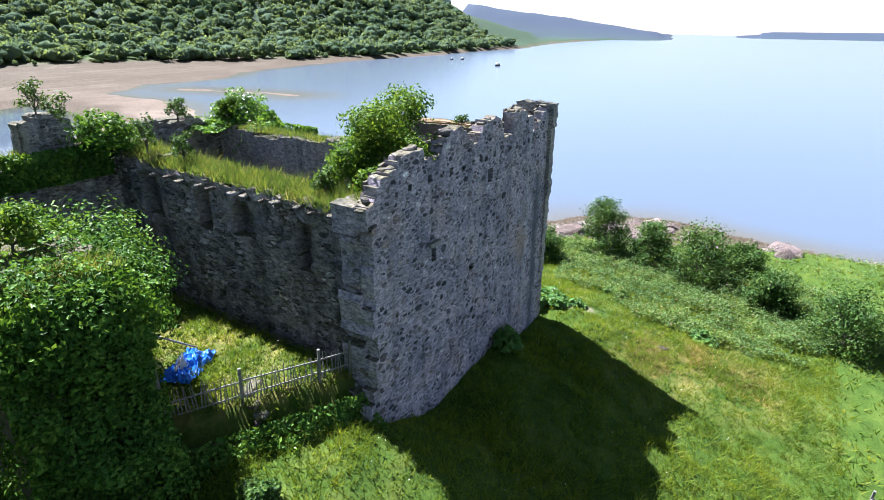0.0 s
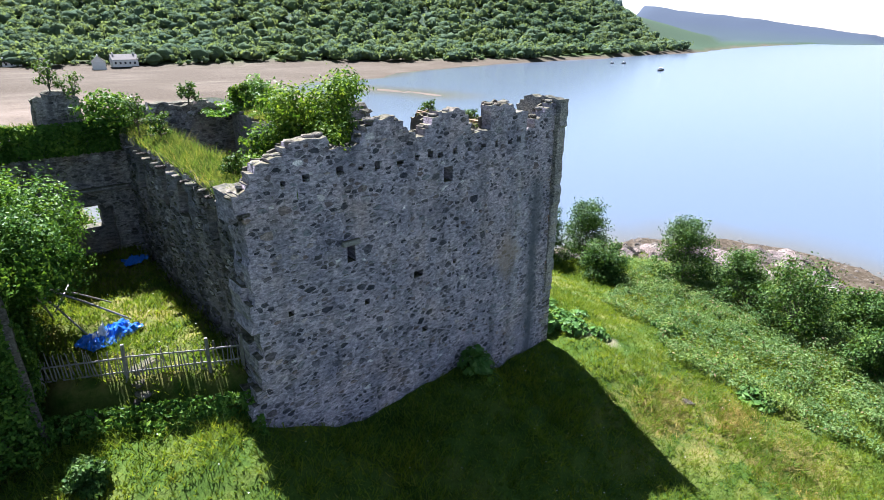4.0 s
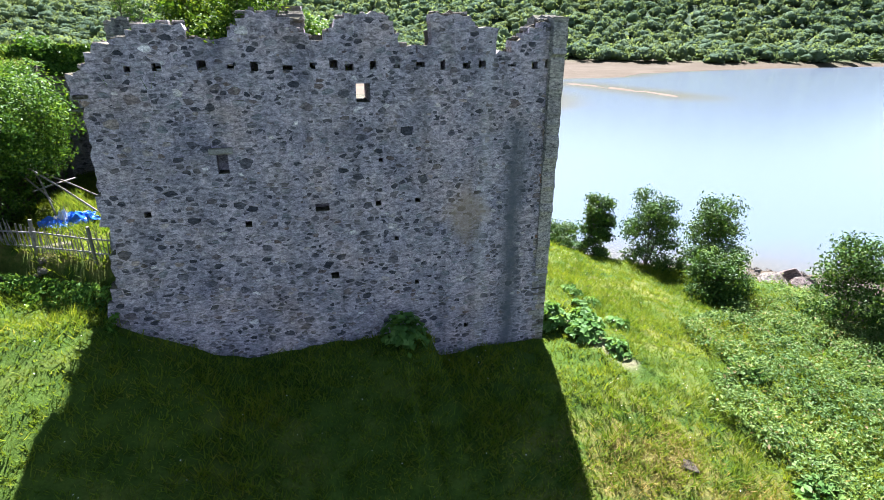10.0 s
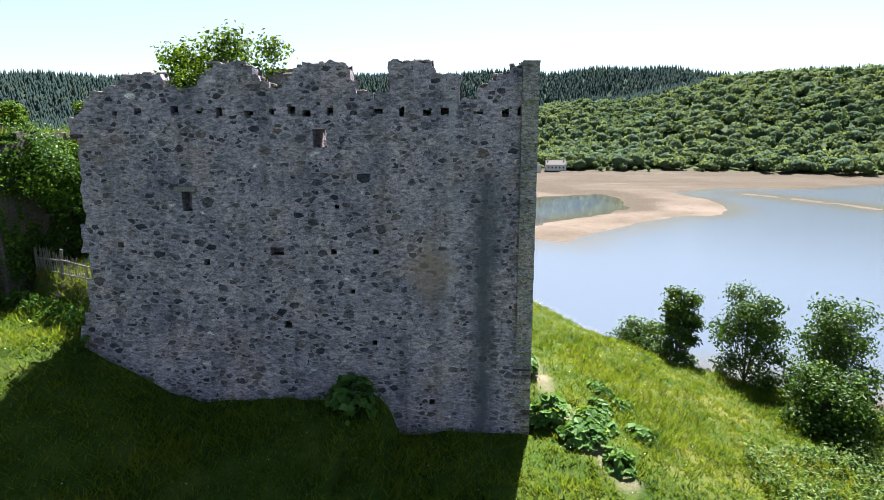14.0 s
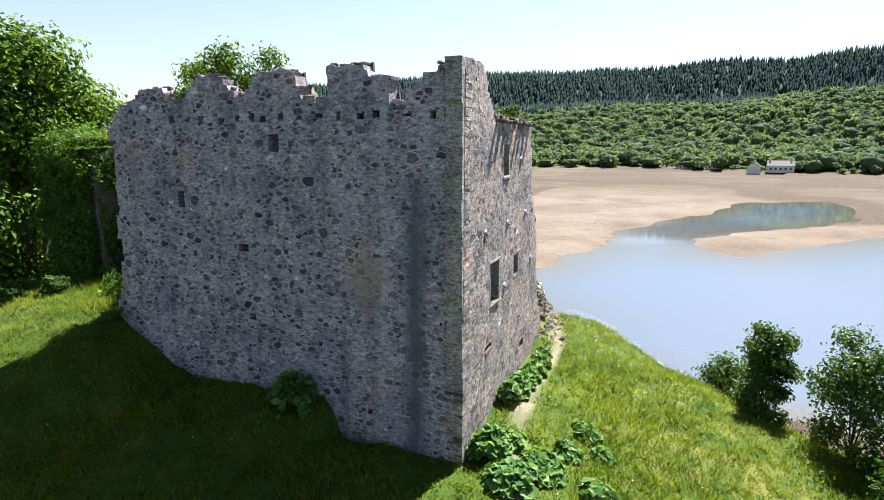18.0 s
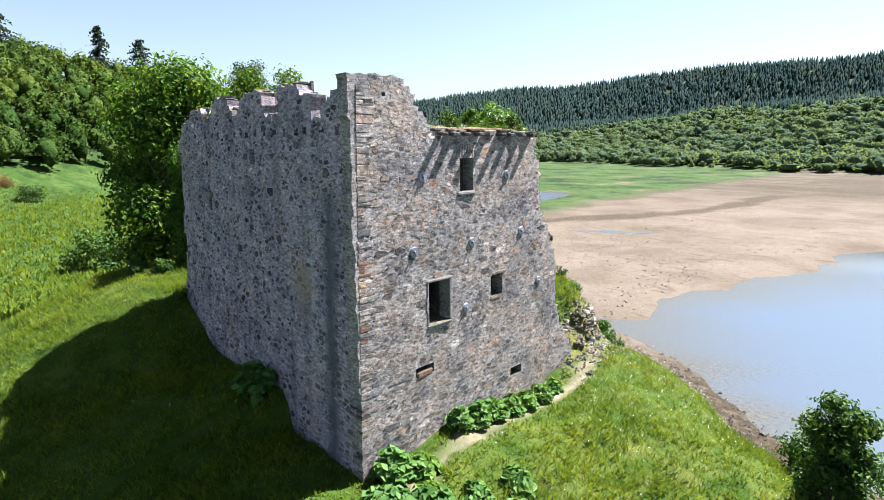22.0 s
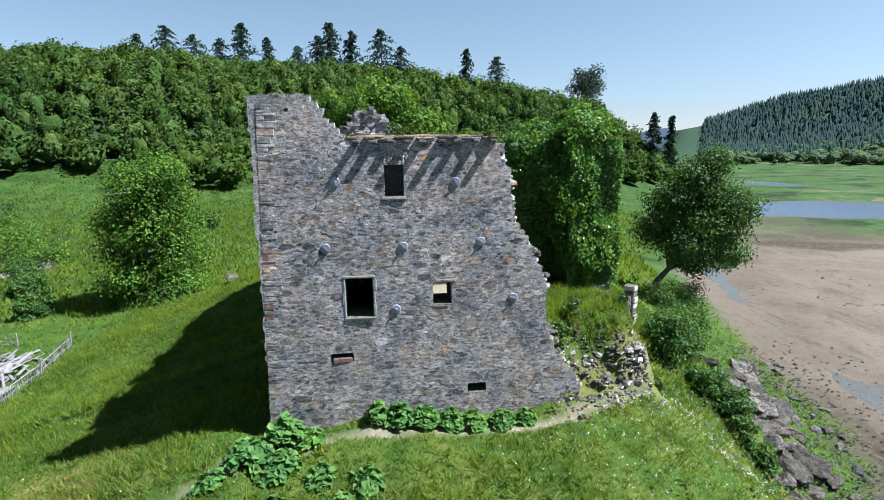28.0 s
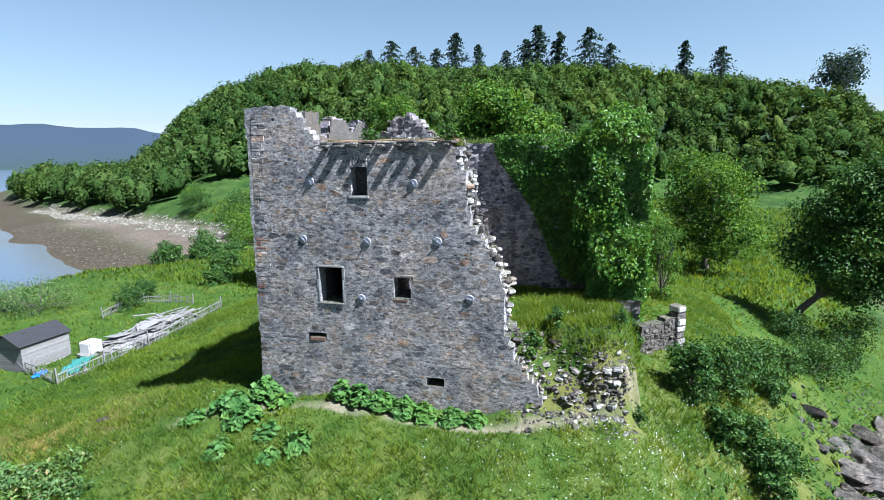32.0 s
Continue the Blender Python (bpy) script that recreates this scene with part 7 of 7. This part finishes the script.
crumpled("tarpaulin", -19.6, 6.5, 1.0, 0.65, 0.4, TARP, "crumpled bright blue tarpaulin on the courtyard grass", 3.0, 0.4)
crumpled("tarpaulin", -19.8, 6.6, 0.28, 0.2, 0.62, WHITE, "crumpled white sheet lying on a blue tarpaulin", 5.0, 0.8)
crumpled("tarpaulin", -16.9, 13.9, 0.55, 0.4, 0.35, TARP, "small blue tarpaulin in the shaded courtyard corner", 7.0)
for k, (a, b, r) in enumerate([((-21.3, 8.2, 15.6), (-18.6, 7.4, 13.5), 0.045), ((-21.2, 8.6, 15.4), (-18.9, 9.6, 13.5), 0.04), ((-21.5, 9.3, 15.3), (-20.2, 7.0, 13.5), 0.04), ((-21.0, 7.4, 14.7), (-20.2, 10.0, 14.6), 0.035), ((-21.4, 8.0, 15.2), (-21.0, 9.4, 13.4), 0.04)]):
    v, f = tube([a, (np.array(a) + b) / 2 + 0.02, b], [r, r, r * 0.9], 6)
    put("pole", quick("pole", v, f, smooth=True), OLD_WOOD, None, "weathered scaffold pole leaning in the courtyard", category="pole", group="leaning poles")
for k in range(16):
    x = -16.6 - 0.34 * k
    y = 1.0 + (-16.3 - x) * 0.58 + rg.uniform(-0.35, 0.1)
    r = rg.uniform(0.18, 0.34)
    boulder(x, y - 0.25, r, 3000 + k, -0.2, "boulder", "rough stone of the bank below the paling fence", "bank stones", 12.9 - rg.uniform(0, 2.2))
for k in range(3):
    block("step_stone", (-19.2 - 0.1 * k + rg.uniform(-0.2, 0.2), 3.6 - 0.35 * k, 13.42 - 0.3 * k), (0.9, 0.5, 0.22), RUBBLE, wall_c, 640 + k, 0.06, 20)

# ---- shed, tank and timber in the yard ----
shed = empty("shed", (-6.7, -23.7, float(ground(-6.7, -23.7)[0])), "grey weathered timber shed with a black felt roof", "shed")
for side, (w, m) in enumerate([(3.5, pose(0, 1.3, 0)), (3.5, pose(0, -1.3, 0, 0, 0, 180)), (2.6, pose(1.75, 0, 0, 0, 0, -90)), (2.6, pose(-1.75, 0, 0, 0, 0, 90))]):
    for k in range(13):
        bm = bmesh.new()
        box(bm, (w, 0.03, 0.155), m @ pose(0, 0, 0.1 + 0.145 * k, 8, 0, 0), 0.006)
        part("board", bm, OLD_WOOD, shed)
for x in (-1.74, 1.74):
    bm = bmesh.new()
    v = [bm.verts.new(q) for q in ((x - 0.02, -1.3, 1.9), (x - 0.02, 1.3, 1.9), (x - 0.02, 0, 2.6), (x + 0.02, -1.3, 1.9), (x + 0.02, 1.3, 1.9), (x + 0.02, 0, 2.6))]
    for q in ((0, 1, 2), (5, 4, 3), (0, 3, 4, 1), (1, 4, 5, 2), (2, 5, 3, 0)):
        bm.faces.new([v[i] for i in q])
    part("gable", bm, OLD_WOOD, shed)
for s in (1, -1):
    bm = bmesh.new()
    box(bm, (3.9, 1.62, 0.05), pose(0, s * 0.72, 2.26, -s * 28, 0, 0), 0.01)
    part("roof", bm, SLATE, shed, "black roofing felt")
gz0 = float(ground(-8.6, -20.6)[0])
tank = empty("water_tank", (-8.6, -20.6, gz0), "white plastic water tank in a metal cage", "tank")
bm = bmesh.new()
box(bm, (1.1, 0.95, 0.95), pose(0, 0, 0.65), 0.06)
part("body", bm, WHITE, tank)
for k in range(6):
    for m in (pose(-0.5 + 0.2 * k, 0.49, 0.65), pose(-0.5 + 0.2 * k, -0.49, 0.65)):
        bm = bmesh.new()
        box(bm, (0.025, 0.025, 1.0), m)
        part("bar", bm, STEEL, tank)
bm = bmesh.new()
box(bm, (1.2, 1.0, 0.14), pose(0, 0, 0.08), 0.01)
part("pallet", bm, OLD_WOOD, tank)
timber = np.random.default_rng(91)
for k in range(130):
    t = timber.uniform(0, 1)
    x, y = -9.6 - 9.6 * t + timber.normal() * 0.8, -19.3 - 2.4 * t + timber.normal() * 1.0
    sheet_of = k % 6 == 0
    bm = bmesh.new()
    if sheet_of:
        box(bm, (timber.uniform(1.6, 2.6), timber.uniform(0.8, 1.25), 0.03), None, 0.006)
    else:
        box(bm, (timber.uniform(1.4, 3.8), timber.uniform(0.07, 0.26), timber.uniform(0.03, 0.07)), None, 0.006)
    ob = part("plank", bm, PALE_WOOD if k % 5 else OLD_WOOD, None)
    ob.matrix_basis = pose(x, y, float(ground(x, y)[0]) + 0.08 + 0.6 * timber.uniform(0, 1) * (1 - abs(2 * t - 1)), timber.uniform(-8, 8), timber.uniform(-9, 9), timber.normal() * 30 + 195)
    tagged(ob, "bleached grey board in a loose heap of timber" if sheet_of else "bleached grey plank in a loose heap of timber", "plank", "timber heap")
crumpled("netting", -6.2, -19.2, 1.2, 0.6, 0.35, NETTING, "heap of green fishing net beside the yard fence", 9.0, 0.5)
crumpled("tarpaulin", -4.6, -20.4, 0.5, 0.35, 0.25, TARP, "small blue tarpaulin beside the timber shed", 11.0, 0.5)

# ---- meadow and shore growth further off ----
for k, (x, y, h, r, mat) in enumerate([(-67, -47, 6, 5, SYCAMORE), (-60, -52, 5, 4, BUSH_LEAF), (-17.5, -37.2, 3.2, 4.2, BRACKEN), (-16.5, -40.5, 3.0, 3.4, BRACKEN), (-20.3, -29.1, 2.6, 1.6, BUSH_LEAF), (-24, -31, 2.2, 1.5, BUSH_LEAF), (-31, -27, 2.4, 1.8, BUSH_LEAF), (-45, -41, 3.2, 1.6, BUSH_LEAF), (-52, -40, 3.0, 2.0, BUSH_LEAF), (-40, -33, 2.6, 2.2, BUSH_LEAF), (-75, -55, 7, 5, SYCAMORE), (-108.7, -94.4, 6, 5, BUSH_LEAF), (-101.2, -75.1, 7, 5, BUSH_LEAF), (-118, -104, 5, 4, SYCAMORE), (-65.7, -57.8, 6, 2.6, BUSH_LEAF), (-60.4, -61.0, 4, 3, BUSH_LEAF), (-84, -62, 8, 6, SYCAMORE), (-55, 20, 7, 4.5, SYCAMORE), (-68, 36, 9, 6, SYCAMORE), (-80, 22, 10, 7, SYCAMORE), (-62, 4, 5, 3.5, BUSH_LEAF), (-75, -12, 4, 3, BUSH_LEAF), (-90, -30, 4, 3, BUSH_LEAF), (-18.0, 19.6, 6.4, 1.7, SYCAMORE), (-164, -16, 3.2, 4.0, RUST), (-165, -9, 2.8, 4.5, RUST), (-172, 2, 3.0, 4.0, RUST), (-156, -4, 4.0, 3.5, BUSH_LEAF), (-150, -22, 4.5, 3.6, BUSH_LEAF), (-158, 8, 4.6, 3.6, BUSH_LEAF), (-23.4, -0.6, 1.2, 0.7, BUSH_LEAF), (-21.6, 0.4, 1.1, 0.65, BUSH_LEAF)]):
    tree("shrub", x, y, h, round_lobes(800 + k, r, h, 8, 0.06), 4200 if x > -26 else 2800, 0.15 if x > -26 else 0.28 if r < 3 else 0.4, mat, "rusty bracken clump at the edge of the meadow" if mat == RUST else "rounded green bush standing in the meadow", "shrub", 0.1, 800 + k, 0.2, None, 0.5, "bushes in the meadow")


def spruce(x, y, h, seed, r=None):
    rg_ = np.random.default_rng(seed)
    r = r or h * 0.3
    z = float(ground(x, y)[0]) - 0.5
    ob = empty("spruce", (x, y, z), "tall dark spruce rising above the wooded ridge", "tree", "spruces on the ridge")
    v_, f_ = tube([(0, 0, 0), (0, 0, h * 0.5), (0.1, 0, h)], [h * 0.018, h * 0.012, 0.03], 6)
    put("trunk", quick("trunk", v_, f_, smooth=True), BARK, ob)
    tips = []
    for tier in np.linspace(0.2, 0.99, 17):
        for _ in range(8):
            a, long = rg_.uniform(0, 2 * np.pi), r * 1.3 * (1.02 - tier) ** 0.5 * rg_.uniform(0.4, 1.15)
            u = np.linspace(0.12, 1, 9)
            tips.append(np.stack([u * long * math.cos(a), u * long * math.sin(a), h * tier + long * (0.25 * u - 0.45 * u ** 2)], 1))
    p_ = np.concatenate(tips)
    p_ += rg_.normal(size=p_.shape) * h * 0.01
    v_, f_ = leaf_quads(rg_, p_, h * 0.055, np.repeat([[0, 0, 1.0]], len(p_), 0), 0.2, 0.6, 1.2)
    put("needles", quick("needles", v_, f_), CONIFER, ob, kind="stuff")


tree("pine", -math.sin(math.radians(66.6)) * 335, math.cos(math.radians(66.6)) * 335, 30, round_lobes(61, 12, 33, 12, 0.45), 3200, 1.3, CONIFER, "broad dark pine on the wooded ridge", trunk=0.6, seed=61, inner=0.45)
# bearing, range, height of the tip above the sea, spread
for k, (th, r, top_z, w) in enumerate([(102.5, 335, 91, 12), (95.0, 335, 86, 11), (93.7, 337, 94, 12), (91.5, 335, 89, 9), (88.3, 335, 90, 15), (86.2, 333, 80, 10), (79.2, 335, 78, 7), (75.8, 335, 73, 10), (59.3, 290, 33, 6), (57.6, 290, 31, 4.0), (104.6, 335, 82, 9), (100.1, 335, 84, 7), (97, 336, 80, 9), (107, 338, 84, 12), (109.5, 340, 88, 12), (112, 338, 80, 10)]):
    x, y = -math.sin(math.radians(th)) * r, math.cos(math.radians(th)) * r
    spruce(x, y, max(9.0 if r < 300 else 22.0, 5 + top_z - float(ground(x, y)[0])), 900 + k, w)

# ---- the far shore: white house, cabins, boats ----
def house(x, y, w, d_, h, turn, label):
    z = float(ground(x, y)[0]) - 0.2
    ob = empty("house", (x, y, z), label, "house", "houses on the far shore")
    ob.rotation_euler = (0, 0, radians(turn))
    bm_ = bmesh.new()
    box(bm_, (w, d_, h), pose(0, 0, h / 2), 0.03)
    for s in (-1, 1):
        v_ = [bm_.verts.new((s * w / 2, -d_ / 2, h)), bm_.verts.new((s * w / 2, d_ / 2, h)), bm_.verts.new((s * w / 2, 0, h + d_ * 0.42))]
        bm_.faces.new(v_)
    part("wall", bm_, WHITE, ob)
    for s in (1, -1):
        bm_ = bmesh.new()
        box(bm_, (w + 0.5, d_ * 0.68, 0.15), pose(0, s * d_ * 0.27, h + d_ * 0.21, -s * 40, 0, 0))
        roof = part("roof", bm_, SLATE if w < 11 else PALE_WOOD, ob)
    for k in range(int(w // 2.6)):
        bm_ = bmesh.new()
        cx, cz = -w / 2 + 1.6 + 2.6 * k, h * 0.55
        for s in (-1, 1):
            box(bm_, (0.1, 0.16, 1.5), pose(cx + s * 0.6, -d_ / 2, cz))
            box(bm_, (1.1, 0.16, 0.1), pose(cx, -d_ / 2, cz + s * 0.7))
        window = part("window", bm_, WHITE, ob)
        bm_ = bmesh.new()
        box(bm_, (1.1, 0.1, 1.3), pose(cx, -d_ / 2, cz))
        part("pane", bm_, GLASS, window)
    for s in (-0.4, 0.4):
        bm_ = bmesh.new()
        box(bm_, (0.9, 0.7, 1.6), pose(s * w, 0, h + d_ * 0.45))
        part("chimney", bm_, WHITE, roof)


house(61, 370, 14, 7, 4.2, 0, "long white cottage with a pale roof on the far shore")
house(47, 368, 8, 7, 4.6, 80, "white gabled cottage with a dark roof on the far shore")
for x, y in [(26, 392), (8, 396)]:
    house(x, y, 9, 4, 2.4, 5, "low grey cabin among trees on the far shore")
for k, (x, y, s) in enumerate([(346, 175, 1.0), (400, 236, 0.8), (392, 242, 0.7)]):
    ob = empty("boat", (x, y, 0.0), "small moored boat on the loch", "boat", "moored boats")
    bm = bmesh.new()
    box(bm, (6.5 * s, 2.2 * s, 1.2 * s), pose(0, 0, 0.3 * s), 0.1)
    for v in bm.verts:
        if v.co.x > 2 * s:
            v.co.y *= 0.3
            v.co.z += 0.3 * s
        if v.co.z < 0:
            v.co.y *= 0.6
    part("hull", bm, SLATE, ob)
    bm = bmesh.new()
    box(bm, (2.0 * s, 1.5 * s, 1.3 * s), pose(-0.6 * s, 0, 1.4 * s), 0.1)
    part("cabin", bm, WHITE, ob)
shore = np.random.default_rng(33)
ths = shore.uniform(-52, 60, 260)
rs = np.interp(ths, FAR_SHORE[:, 0], FAR_SHORE[:, 1]) + shore.uniform(10, 34, 260)
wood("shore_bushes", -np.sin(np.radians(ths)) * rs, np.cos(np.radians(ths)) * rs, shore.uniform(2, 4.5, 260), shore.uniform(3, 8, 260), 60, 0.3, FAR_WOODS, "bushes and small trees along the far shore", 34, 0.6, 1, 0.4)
